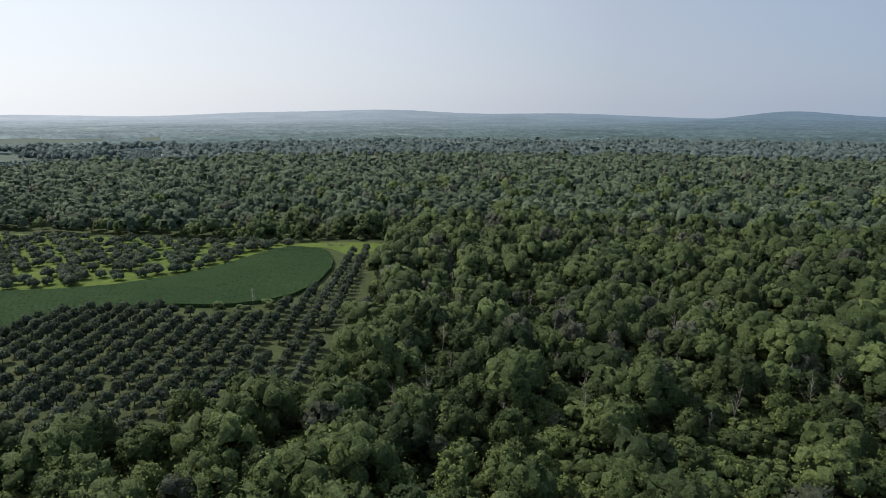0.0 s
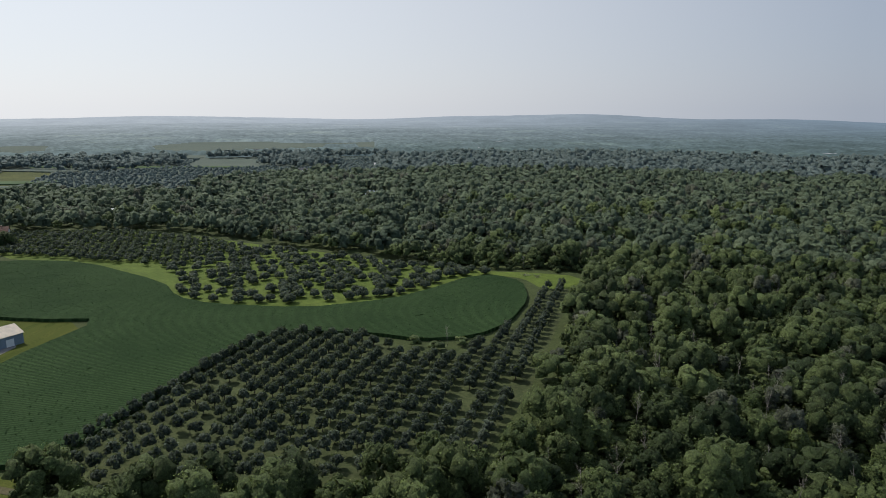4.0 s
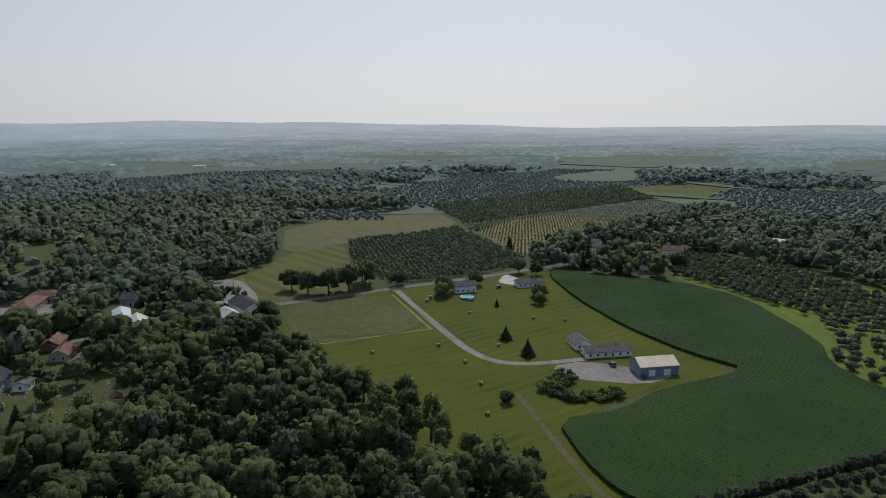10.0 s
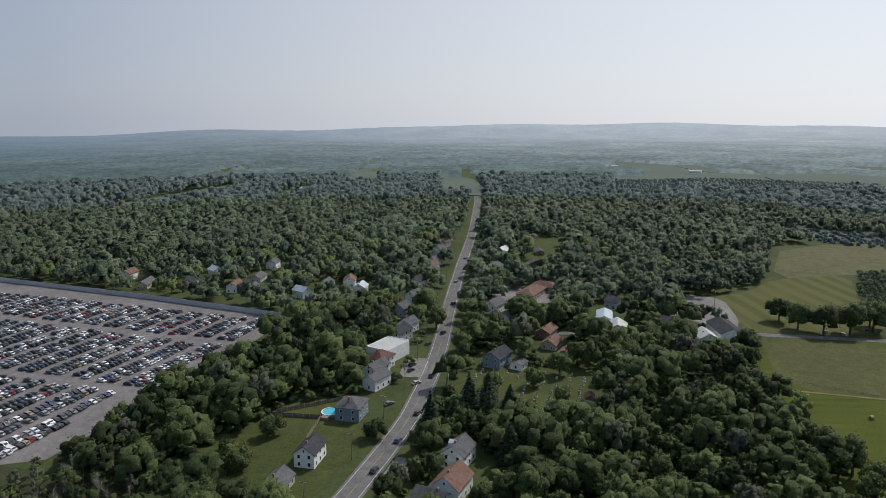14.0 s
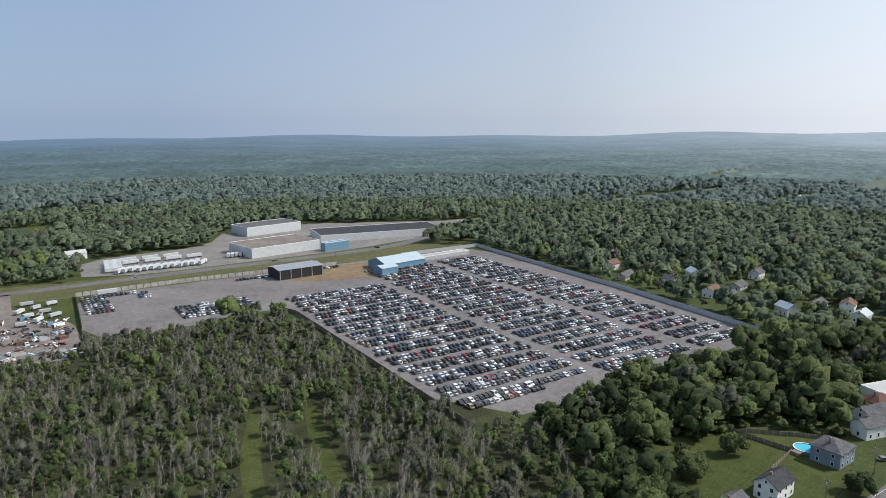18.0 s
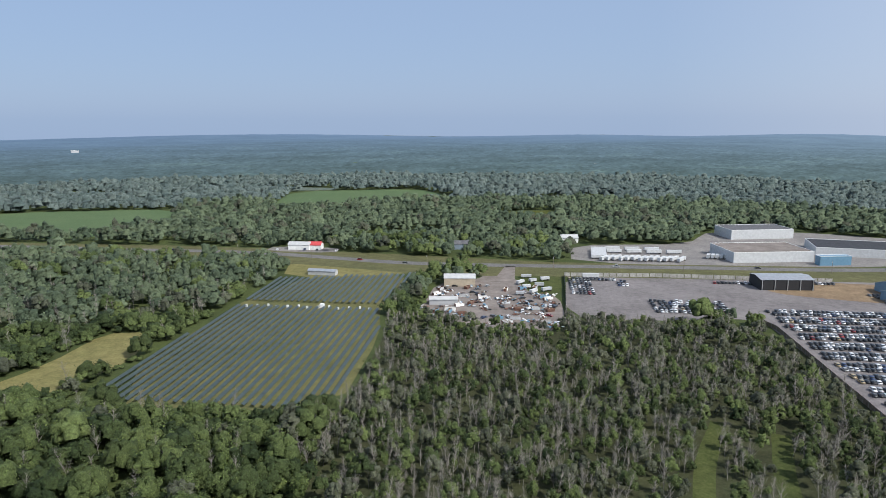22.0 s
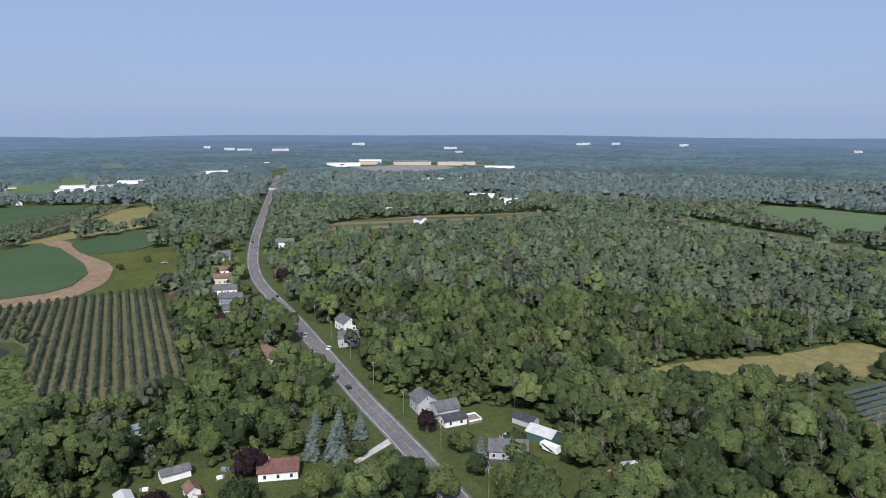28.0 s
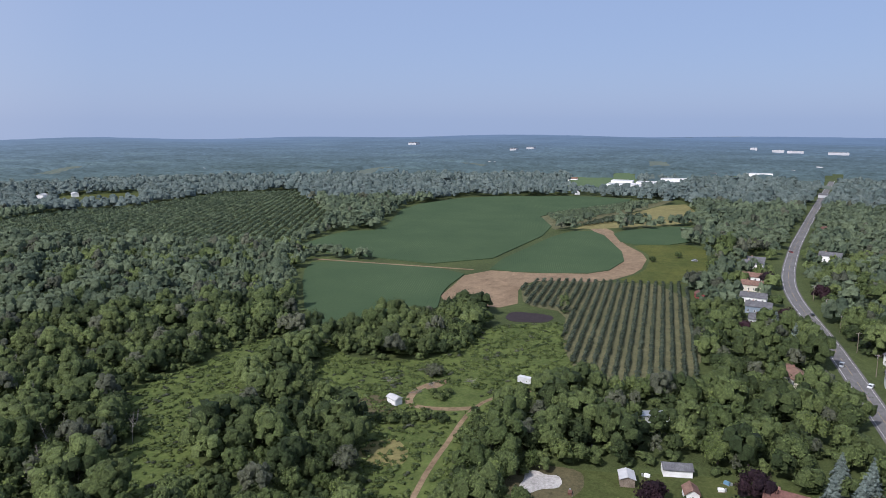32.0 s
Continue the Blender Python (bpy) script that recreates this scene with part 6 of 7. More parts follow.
for poly_, st_, h0_, h1_, m_, nt_ in (([(309, 161), (290, 150), (285, 130), (298, 118), (296, 96), (318, 90), (348, 96), (372, 116), (357, 131), (347, 147), (327, 155)], 6.0, 5.5, 8.5, M_LEAF, "dense thicket of young trees among fields"),
                                       ([(236, 68), (226, 44), (211, 44), (201, 60), (214, 66)], 4.2, 2.2, 4.8, M_LEAF, "dark shrubs beside the track"),
                                       ([(262, 46), (270, 32), (246, 30), (238, 46)], 4.2, 2.4, 5.0, M_LEAF, "dark shrubs beside the track"),
                                       ([(219, 112), (227, 95), (231, 76), (226, 74), (219, 92), (211, 108)], 3.6, 1.6, 3.0, M_LEAF, "low hedge across the weedy meadow"),
                                       ([(251, 92), (254, 84), (247, 80), (243, 86)], 3.0, 1.8, 3.0, M_LEAF, "shrubs on an earth pile")):
    q_ = np.array(poly_)
    tx_, ty_ = scatter(q_[:, 0].min(), q_[:, 0].max(), q_[:, 1].min(), q_[:, 1].max(), st_, 29)
    s_ = inside(poly_, tx_, ty_)
    g_ = np.random.default_rng(31)
    woods("thicket", tx_[s_], ty_[s_], g_.uniform(h0_, h1_, s_.sum()), st_ * g_.uniform(0.45, 0.75, s_.sum()), 130, 0.62, m_, nt_, 83, low=0.05, lumps=7)
sx, sy = scatter(-262, -200, 128, 172, 3.0, 23)
s_ = near_line([(-247, 158), (-238, 146), (-226, 150), (-222, 176), (-225, 192)], sx, sy, 4.5)
woods("hedge", sx[s_], sy[s_], rng.uniform(1.5, 3.2, s_.sum()), rng.uniform(1.6, 2.4, s_.sum()), 80, 0.6, M_LEAF, "dark bramble hedge beside corn", 52, low=0.0, lumps=3)

# ---- orchards ----
def orchard(poly, pitch, gap, turn, h, r, k, leaf, seed, label, miss=0.06, jitter=0.35, material=None, lumps=4, skip=None):
    c, s = math.cos(radians(turn)), math.sin(radians(turn))
    cx, cy = np.mean(np.array(poly), axis=0)
    n = 700
    a, b = np.meshgrid(np.arange(-n, n, gap), np.arange(-n, n, pitch))
    a, b = a.ravel(), b.ravel()
    g = np.random.default_rng(seed)
    a, b = a + g.uniform(-jitter, jitter, len(a)), b + g.uniform(-jitter, jitter, len(a))
    x, y = cx + a * c - b * s, cy + a * s + b * c
    sel = inside(poly, x, y) & (g.uniform(size=len(x)) > miss)
    if skip is not None:
        sel &= ~skip(x, y)
    x, y = x[sel], y[sel]
    hh, rr = h * g.uniform(0.8, 1.15, len(x)), r * g.uniform(0.8, 1.15, len(x))
    if k:
        woods("orchard_trees", x, y, hh, rr, k * 2, leaf, material or M_APPLE, label, seed, low=0.1, lumps=lumps)
    return x, y, hh, rr


APPLES = []
for i_ in range(5):
    APPLES.append(tagged(tree(0, 0, 3.8, 1.85, M_APPLE, "dark round apple tree in an orchard row", k=300, leaf=0.5, seed=200 + i_, low=0.0, name="apple_tree", clear=False), group="apple trees of the near orchard"))


OLD_APPLES = []
for i_ in range(4):
    OLD_APPLES.append(tagged(tree(0, 0, 3.8, 3.3, M_APPLE, "broad low old apple tree on bright grass", k=340, leaf=0.62, seed=220 + i_, low=0.0, name="apple_tree", clear=False), group="apple trees of the old orchard"))


def plant(x, y, hh, kinds):
    for i, (px, py, ph) in enumerate(zip(x, y, hh)):
        src = kinds[i % len(kinds)]
        ob = copy_thing(src, pose(float(px), float(py), 0, 0, 0, (i * 77) % 360))
        ob.scale = (ph / 3.8,) * 3


ox, oy, oh, _ = orchard(ORCHARD_NEAR, 6.6, 5.9, 90, 4.9, 2.6, 0, 0, 60, "", miss=0.04)
first = np.argsort(np.hypot(ox + 95, oy - 215))[:200]
plant(ox[first], oy[first], oh[first], APPLES)
rest = np.ones(len(ox), bool)
rest[first] = False
woods("orchard_trees", ox[rest], oy[rest], oh[rest], np.full(rest.sum(), 2.3), 120, 0.55, M_APPLE, "dark apple trees of the near orchard", 61, low=0.08, lumps=8)
inner_ = [(-240, 303), (-216, 281), (-192, 276), (-150, 284), (-119, 309), (-107, 333), (-96, 362), (-75, 373), (-130, 378), (-200, 392), (-250, 400), (-262, 330)]
ox, oy, oh, _ = orchard(inner_, 8.6, 7.0, 35, 4.0, 2.9, 0, 0, 62, "", miss=0.2, jitter=1.6)
plant(ox[:95], oy[:95], oh[:95], OLD_APPLES)
woods("orchard_trees", ox[95:], oy[95:], oh[95:], np.full(len(ox) - 95, 3.3), 90, 0.8, M_APPLE, "scattered old apple trees on bright grass", 71, low=0.05, lumps=7)
orchard([(-262, 332), (-255, 398), (-309, 414), (-364, 418), (-448, 384), (-385, 330), (-308, 332)], 6.5, 5.5, 35, 4.0, 2.6, 34, 1.0, 63, "dense old apple orchard", jitter=0.8)
for a_ in APPLES + OLD_APPLES:
    for o_ in (*a_.children_recursive, a_):
        bpy.data.objects.remove(o_)
# orchards farther off use the leaf colour with painted haze
orchard(ORCHARD_DARK, 6.2, 3.9, 82, 4.0, 1.9, 16, 0.9, 64, "dense dark orchard rows", material=M_LEAF_HAZED)
orchard(ORCHARD_FAR, 7.0, 4.5, 62, 4.0, 2.0, 6, 1.5, 65, "far dark orchard rows", material=M_LEAF_HAZED, lumps=3)
orchard(ORCHARD_LEFT, 8.5, 5.4, 20, 3.8, 2.4, 10, 1.5, 66, "far orchard rows", material=M_LEAF_HAZED)
orchard(VINEYARD, 7.0, 3.0, 62, 1.7, 0.8, 6, 0.9, 67, "low vine rows", lumps=2)
orchard(ORCHARD_ROWS, 5.0, 2.1, 0.5, 2.9, 1.15, 18, 0.5, 68, "long green rows of young fruit trees", jitter=0.25)
orchard([(720, 108), (815, 140), (990, 34), (996, 4), (800, 82)], 6.5, 4.6, -30, 3.4, 1.9, 8, 1.2, 72, "strip of young fruit trees beside crops", material=M_LEAF_HAZED)
orchard([(730, 90), (812, 62), (850, 20), (790, 40)], 6, 4, 20, 3.5, 2.2, 14, 1.4, 69, "orchard block beside fields")
orchard([(640, -30), (770, -60), (960, -110), (760, -100), (640, -75)], 7, 5, -12, 4, 2.6, 14, 1.5, 70, "dark orchard by the road")

# corn: a green block with leaves standing out of it
bm_ = prism(bmesh.new(), rounded(CORN, 1), "z", 0.02, 1.55)
bmesh.ops.triangulate(bm_, faces=[f_ for f_ in bm_.faces if len(f_.verts) > 4])
corn = tagged(part("corn_field", bm_, M_CORN, None), "tall dark green corn standing in rows", "corn", kind="stuff")
cx_, cy_ = scatter(-430, -50, 122, 370, 0.92, 33)
s_ = inside(rounded(CORN, 1), cx_, cy_)
cx_, cy_ = cx_[s_], cy_[s_]
n_ = len(cx_)
nn_ = rng.normal(size=(n_, 3)) * 0.36 + [0, 0, 1.2]
nn_ /= np.linalg.norm(nn_, axis=1)[:, None]
v, f = cards(np.stack([cx_, cy_, rng.uniform(1.56, 1.66, n_)], 1), nn_, rng.uniform(0.45, 0.8, n_), 5)
ob_ = link_mesh("corn_leaves", raw_mesh("corn_leaves", v, f, 3), M_CORN, corn)

# far woods: one bumpy canopy out to the horizon, left open over fields
def canopy(x, y):
    step = 10.0
    best = np.zeros(x.shape)
    for i in (-1, 0, 1):
        for j in (-1, 0, 1):
            gx, gy = np.floor(x / step) + i, np.floor(y / step) + j
            q = np.sin(gx * 127.1 + gy * 311.7) * 43758.5453
            q2 = np.sin(gx * 269.5 + gy * 183.3) * 24634.633
            q, q2 = q - np.floor(q), q2 - np.floor(q2)
            d = np.hypot(x - (gx + 0.2 + 0.6 * q) * step, y - (gy + 0.2 + 0.6 * q2) * step)
            best = np.maximum(best, (8.0 + 5.0 * q2) * np.sqrt(np.clip(1 - (d / (6.0 + 2 * q)) ** 2, 0, 1)))
    closed = ~in_far_field(x, y)
    for p in OPEN:
        closed &= ~inside(p, x.ravel(), y.ravel()).reshape(x.shape)
    for line, d in LINES:
        closed &= ~near_line(line, x.ravel(), y.ravel(), d + 4).reshape(x.shape)
    for cx, cy, r in CLEAR:
        if math.hypot(cx, cy) > 800:
            closed &= (x - cx) ** 2 + (y - cy) ** 2 > r * r
    r = np.hypot(x, y)
    closed |= r > 1960
    return np.where(closed & (r > 1345), np.maximum(best, 3.0) * np.clip(1.4 - r / 3300, 0.35, 1), -2.5)


v, f = polar(np.r_[np.arange(780, 2000, 20)], 360, lambda x, y: 0.6 + 0 * x)
lx_, ly_ = scatter(-1500, -300, -100, 1500, 9.0, 35)
s_ = orchard_land(lx_, ly_) & (np.hypot(lx_, ly_) < 1420) & ~inside(FIELD_TAN, lx_, ly_) & ~inside(ORCHARD_FAR, lx_, ly_) & (np.sin(lx_ / 61) + np.sin(ly_ / 83 + lx_ / 140) < 1.0)
g_ = np.random.default_rng(36)
tagged(link_mesh("orchard_trees", dome_mesh("orchard_trees", lx_[s_], ly_[s_], g_.uniform(2.8, 4.4, s_.sum()), g_.uniform(2.2, 3.6, s_.sum()), 37, low=0.0, around=4), M_CROWN_FARHAZED), "low hazy orchard trees far to the west", "orchard", kind="stuff")
mid_ = v[f].mean(1)
aa_ = np.degrees(np.arctan2(mid_[:, 1], mid_[:, 0])) % 360
f = f[(aa_ > 112) & (aa_ < 184) & ~inside(FIELD_TAN, mid_[:, 0], mid_[:, 1]) & ~inside(ORCHARD_FAR, mid_[:, 0], mid_[:, 1])]
tagged(link_mesh("orchard_land", raw_mesh("orchard_land", v, f, 4), M_ORCH_HAZED), "wide hazy orchards towards the horizon", "field", kind="structure")
# its haze is glow in the material, not air
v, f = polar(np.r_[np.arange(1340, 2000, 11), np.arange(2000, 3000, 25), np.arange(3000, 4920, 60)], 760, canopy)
tagged(link_mesh("backdrop", raw_mesh("backdrop", v, f, 4), M_HAZE), "blue-green woods reaching to the horizon, haze painted as glow", "backdrop", kind="structure")
for i_, (fx, fy, w, d, t, k) in enumerate(FAR_FIELDS):
    z = hills(np.array(float(fx)), np.array(float(fy)))
    c, s = math.cos(t), math.sin(t)
    q = [(fx + u * c - vv * s, fy + u * s + vv * c) for u, vv in ((-w, -d), (w, -d * 0.8), (w * 0.9, d), (-w, d * 0.9))]
    hz_ = [float(hills(np.array(px), np.array(py))) for px, py in q]
    o_ = sheet("field", q, 0.3 + 0.03 * i_, (M_CROP, M_ORCH_HAZED, M_ORCH_HAZED, M_GRAVEL)[k], "far field between woods", soft=1)
    o_.location.z = max(hz_)

# ---- vehicles ----
def car_bm(length=4.6, width=1.8, high=1.45):
    L = length / 2
    prof = [(-L, 0.35), (L, 0.35), (L, 0.72), (L * 0.55, 0.86), (L * 0.2, high), (-L * 0.55, high), (-L * 0.85, 0.92), (-L, 0.86)]
    return prism(bmesh.new(), prof, "x", -width / 2, width / 2)


def mesh_of(name, bm, material):
    me = bpy.data.meshes.new(name)
    bm.to_mesh(me)
    bm.free()
    me.materials.append(material)
    return me


def glass_bm(length=4.6, width=1.8, high=1.45):
    L, w = length / 2, width / 2 + 0.012
    bm = bmesh.new()
    for s in (-1, 1):
        prism(bm, [(L * 0.44, 0.92), (L * 0.17, high - 0.1), (-L * 0.5, high - 0.1), (-L * 0.72, 0.95)], "x", s * w - 0.01, s * w + 0.01)
    prism(bm, [(L * 0.52, 0.90), (L * 0.535, 0.92), (L * 0.215, high - 0.03), (L * 0.2, high - 0.05)], "x", -width / 2 + 0.12, width / 2 - 0.12)
    prism(bm, [(-L * 0.58, high - 0.05), (-L * 0.6, high - 0.03), (-L * 0.87, 0.97), (-L * 0.85, 0.95)], "x", -width / 2 + 0.12, width / 2 - 0.12)
    return bm


def wheel_bm():
    bm = cone(bmesh.new(), 0, 0, -0.1, 0.1, 0.33, 0.33, 10)
    bmesh.ops.transform(bm, matrix=pose(0, 0, 0, 0, 90, 0), verts=bm.verts[:])
    return bm


CAR_BODY, CAR_GLASS, CAR_WHEEL = mesh_of("body", car_bm(), M_CARO), mesh_of("windows", glass_bm(), M_GLASS), mesh_of("wheel", wheel_bm(), M_RUBBER)
VAN_BODY, VAN_GLASS = mesh_of("body", car_bm(5.0, 1.95, 1.85), M_CARO), mesh_of("windows", glass_bm(5.0, 1.95, 1.85), M_GLASS)


def car(x, y, turn, label, group="", van=False):
    ob = thing("car", x, y, 0.1, turn, label, "car", group)
    for n, me in (("body", VAN_BODY if van else CAR_BODY), ("glazing", VAN_GLASS if van else CAR_GLASS)):
        o = new(n, me)
        o.parent = ob
    for wx in (-0.86, 0.86):
        for wy in (-1.4, 1.4):
            o = new("wheel", CAR_WHEEL)
            o.parent = ob
            o.location = (wx, wy, 0.33)
    return ob


def car_rows(name, places, label):
    """Many cars far off, joined: bodies, glass."""
    out = None
    for n, bm, m in (("body_shells", car_bm(), M_CARI), ("car_glass", glass_bm(), M_GLASS)):
        bmesh.ops.triangulate(bm, faces=bm.faces[:])
        tv = np.array([v.co for v in bm.verts])
        bm.verts.index_update()
        tf = np.array([[v.index for v in f.verts] for f in bm.faces])
        bm.free()
        P = np.array(places)
        c, s = np.cos(P[:, 2])[:, None], np.sin(P[:, 2])[:, None]
        X = P[:, :1] + tv[None, :, 0] * c - tv[None, :, 1] * s
        Y = P[:, 1:2] + tv[None, :, 0] * s + tv[None, :, 1] * c
        Z = np.broadcast_to(tv[None, :, 2] * P[:, 3:4], X.shape)
        v = np.stack([X, Y, Z], -1).reshape(-1, 3)
        f = (tf[None] + (np.arange(len(P)) * len(tv))[:, None, None]).reshape(-1, 3)
        o = link_mesh(name if out is None else n, raw_mesh(n, v, f, 3), m, out)
        if out is None:
            out = tagged(o, label, "cars", kind="stuff")
    return out


g_ = np.random.default_rng(99)
single, joined = [], []
for row in range(17):
    y0 = -217 - 15.6 * row
    blocks = ((-164, -236), (-245, -304), (-313, -352))
    if row >= 14:
        blocks = ((-245, -304), (-313, -352))
    for x0, x1 in blocks:
        for side in (-1, 1):
            x = x0 - g_.uniform(0, 3)
            if row == 0 and side == 1 and x0 > -200:
                x1 = -205
            while x > x1:
                if g_.uniform() > 0.05:
                    tilt = g_.normal() * 0.06 + (0 if side < 0 else math.pi)
                    (single if row < 3 and x0 == -164 else joined).append((x, y0 + side * 2.7 + g_.normal() * 0.3, tilt, g_.uniform(0.9, 1.25)))
                x -= g_.uniform(2.35, 2.75)
for bx0, bx1, by0, by1 in ((-98, -142, -416, -446), (-150, -185, -496, -502), (-58, -84, -498, -503), (-50, -64, -456, -500), (-84, -90, -482, -500), (-205, -235, -500, -506)):
    y = by0
    while y > by1:
        x = bx0
        while x > bx1:
            if g_.uniform() > 0.12:
                joined.append((x, y, g_.normal() * 0.1, g_.uniform(0.9, 1.3)))
            x -= 2.7
        y -= 6.0
for x_, y_, t_, s_ in single[:72]:
    car(x_, y_, math.degrees(t_), "salvaged car standing in a tight row", "cars in the salvage lot", van=s_ > 1.15)
joined += single[72:]
car_rows("salvage_car_rows", joined, "long tight rows of salvaged cars on gravel")
for x_, y_, t_ in ((-209, -82.5, 90), (-232, -83, 90), (-257, -84.5, 88), (-297, -92, 84), (-360, -107, 78), (-420, -120, 78), (-478, -136, 78), (-560, -153, 76), (262, -80, -90), (430, -83, -88), (640, -102, -78),
                   (80, -543, 90), (20, -541, 90), (-90, -545, -90), (-200, -550, 90), (120, -552, 80), (230, -574, 90), (300, -577, -90), (-300, -556, 90)):
    car(x_, y_, t_, "car driving on the grey road", van=x_ % 3 == 0)
for x_, y_, t_ in ((-287, -96, 60), (-301, -104, 75), (-308, -106, 75), (-262, -99, 60), (-214, -66, 80), (-340, -109, 75), (-252, 186, 80), (-246, 206, 20), (-235, 190, 60), (-398, 200, 30), (-390, 150, 70), (-385, 146, 60),
                   (283, -23, 10), (287, -21, 10), (315, -86, 60), (192, -118, 30), (-436, 118, 80), (-425, 104, 85), (-427, 96, 80), (-500, -112, 10), (-400, -66, 20), (180, -590, 0), (168, -588, 10), (150, -588, 0), (205, -588, 5),
                   (340, -80, 70), (-462, -52, 0), (-455, -50, 5), (-448, -48, 0), (574, -22, 10)):
    car(x_, y_, t_, "parked car in a yard beside buildings", van=(x_ + y_) % 2 == 0)

# trailers and lorries
def trailer(x, y, turn, length=13.0, label="white semi trailer parked in a yard", material=M_PALEW, high=2.5):
    ob = thing("trailer", x, y, 0.05, turn, label, "trailer")
    part("cargo_box", boxed(-length / 2, length / 2, -1.25, 1.25, 1.1, 1.1 + high), material, ob)
    part("frame", boxed(-length / 2, length / 2, -0.5, 0.5, 0.85, 1.09), M_DARK, ob)
    for wx in (-length * 0.42, -length * 0.33):
        for wy in (-0.95, 0.95):
            o = new("wheel", CAR_WHEEL)
            o.parent = ob
            o.matrix_basis = pose(wx, wy, 0.45, 0, 0, 90) @ Matrix.Diagonal((1.6, 1.35, 1.35, 1))
    part("landing_leg", boxed(length * 0.3, length * 0.33, -0.6, 0.6, 0, 0.9), M_STEEL, ob)
    return ob


for i_ in range(13):
    trailer(-84 - i_ * 5.2, -572 - 1.2 * (i_ % 3), 55)
for i_ in range(7):
    trailer(-96 - (i_ % 4) * 17, -604 - 12 * (i_ // 4), 8)
for i_ in range(5):
    trailer(-172 - i_ * 3.6, -588, 70, 9)
for i_ in range(9):
    trailer(-80 - i_ * 0.4, -578 - i_ * 4.4, 5)
trailer(272, 52, 75, 12, "long white trailer standing in weeds")
trailer(-66, -504, 4, 12, "white trailer by the lot fence")
# recreational vehicle beside the green barn
ob_ = thing("camper", 177, -127, 0.1, 20, "white camper trailer with dark swooshes beside a barn", "camper")
part("body", prism(bmesh.new(), [(-3.6, 0.7), (2.6, 0.7), (2.8, 1.6), (3.8, 1.7), (3.6, 3.0), (-3.4, 3.1)], "y", -1.25, 1.25), M_WHITE, ob_)
for s_ in (-1, 1):
    part("stripe", prism(bmesh.new(), [(-3.2, 1.0), (-1.0, 0.9), (3.2, 2.4), (2.4, 2.7)], "y", s_ * 1.262 - 0.008, s_ * 1.262 + 0.008), M_DARK, ob_)
for x_ in (-0.8, 0.2):
    for s_ in (-1.0, 1.0):
        o_ = new("wheel", CAR_WHEEL)
        o_.parent = ob_
        o_.matrix_basis = pose(x_, s_, 0.36, 0, 0, 90)
for x_ in (-2, 1):
    part("roof_unit", boxed(x_ - 0.5, x_ + 0.5, -0.4, 0.4, 3.06, 3.32), M_TRIM, ob_)

# ---- fences ----
def fence(name, line, step, h, panel_m, label, category="fence", gap=0.0, thick=0.06, rails=False):
    ob = thing(name, 0, 0, 0, 0, label, category)
    post = mesh_of("post", boxed(-0.07, 0.07, -0.07, 0.07, 0, h + 0.1), M_STEEL if not rails else M_WOOD)
    cache = {}
    for (ax, ay), (bx, by) in zip(line, line[1:]):
        d = math.hypot(bx - ax, by - ay)
        n = max(1, round(d / step))
        key = round(d / n, 2)
        if key not in cache:
            if rails:
                bm = bmesh.new()
                for z in (0.45, 0.95):
                    box(bm, 0.08, key - 0.08, -0.03, 0.03, z, z + 0.1)
                cache[key] = mesh_of("rail", bm, panel_m)
            else:
                cache[key] = mesh_of("panel", boxed(0.08, key - 0.08 - gap, -thick / 2, thick / 2, 0.1, h), panel_m)
        t = math.atan2(by - ay, bx - ax)
        for i in range(n):
            o = new("post", post)
            o.parent = ob
            o.location = (ax + (bx - ax) * i / n, ay + (by - ay) * i / n, 0)
            o = new("rail" if rails else "panel", cache[key])
            o.parent = ob
            o.matrix_basis = pose(ax + (bx - ax) * i / n, ay + (by - ay) * i / n, 0, 0, 0, math.degrees(t))
    return ob


fence("lot_fence", [(-47, -508), (-120, -512), (-187, -509), (-238, -507)], 5.0, 3.0, M_CONC, "pale solid panel fence along the highway", gap=0.5)
fence("lot_fence", [(-300, -510), (-381, -511), (-371, -319), (-360, -207)], 5.0, 3.2, M_GREYW, "grey solid panel fence round the salvage lot")
fence("lot_fence", [(-156, -199), (-157, -385), (-150, -407)], 5.0, 2.6, M_WOOD, "dull grey fence at the wood's edge")
fence("lot_fence", [(-47, -508), (-42, -402)], 5.0, 2.6, M_ROOFD, "dark screen fence between two yards")
fence("paddock_fence", [(-415, 132), (-345, 133), (-331, 111), (-345, 52)], 4.5, 1.3, M_WOOD, "weathered post and rail paddock fence", rails=True)
fence("garden_fence", [(-236, -148), (-241, -120), (-222, -116)], 2.4, 1.7, M_WOOD, "brown board fence round a lawn")
fence("garden_fence", [(-262, -118), (-240, -140)], 2.4, 1.7, M_WOOD, "brown board fence behind a lawn")
fence("cemetery_fence", [(-300, -85), (-276, -78)], 2.4, 1.2, M_TRIM, "white picket fence by the road")

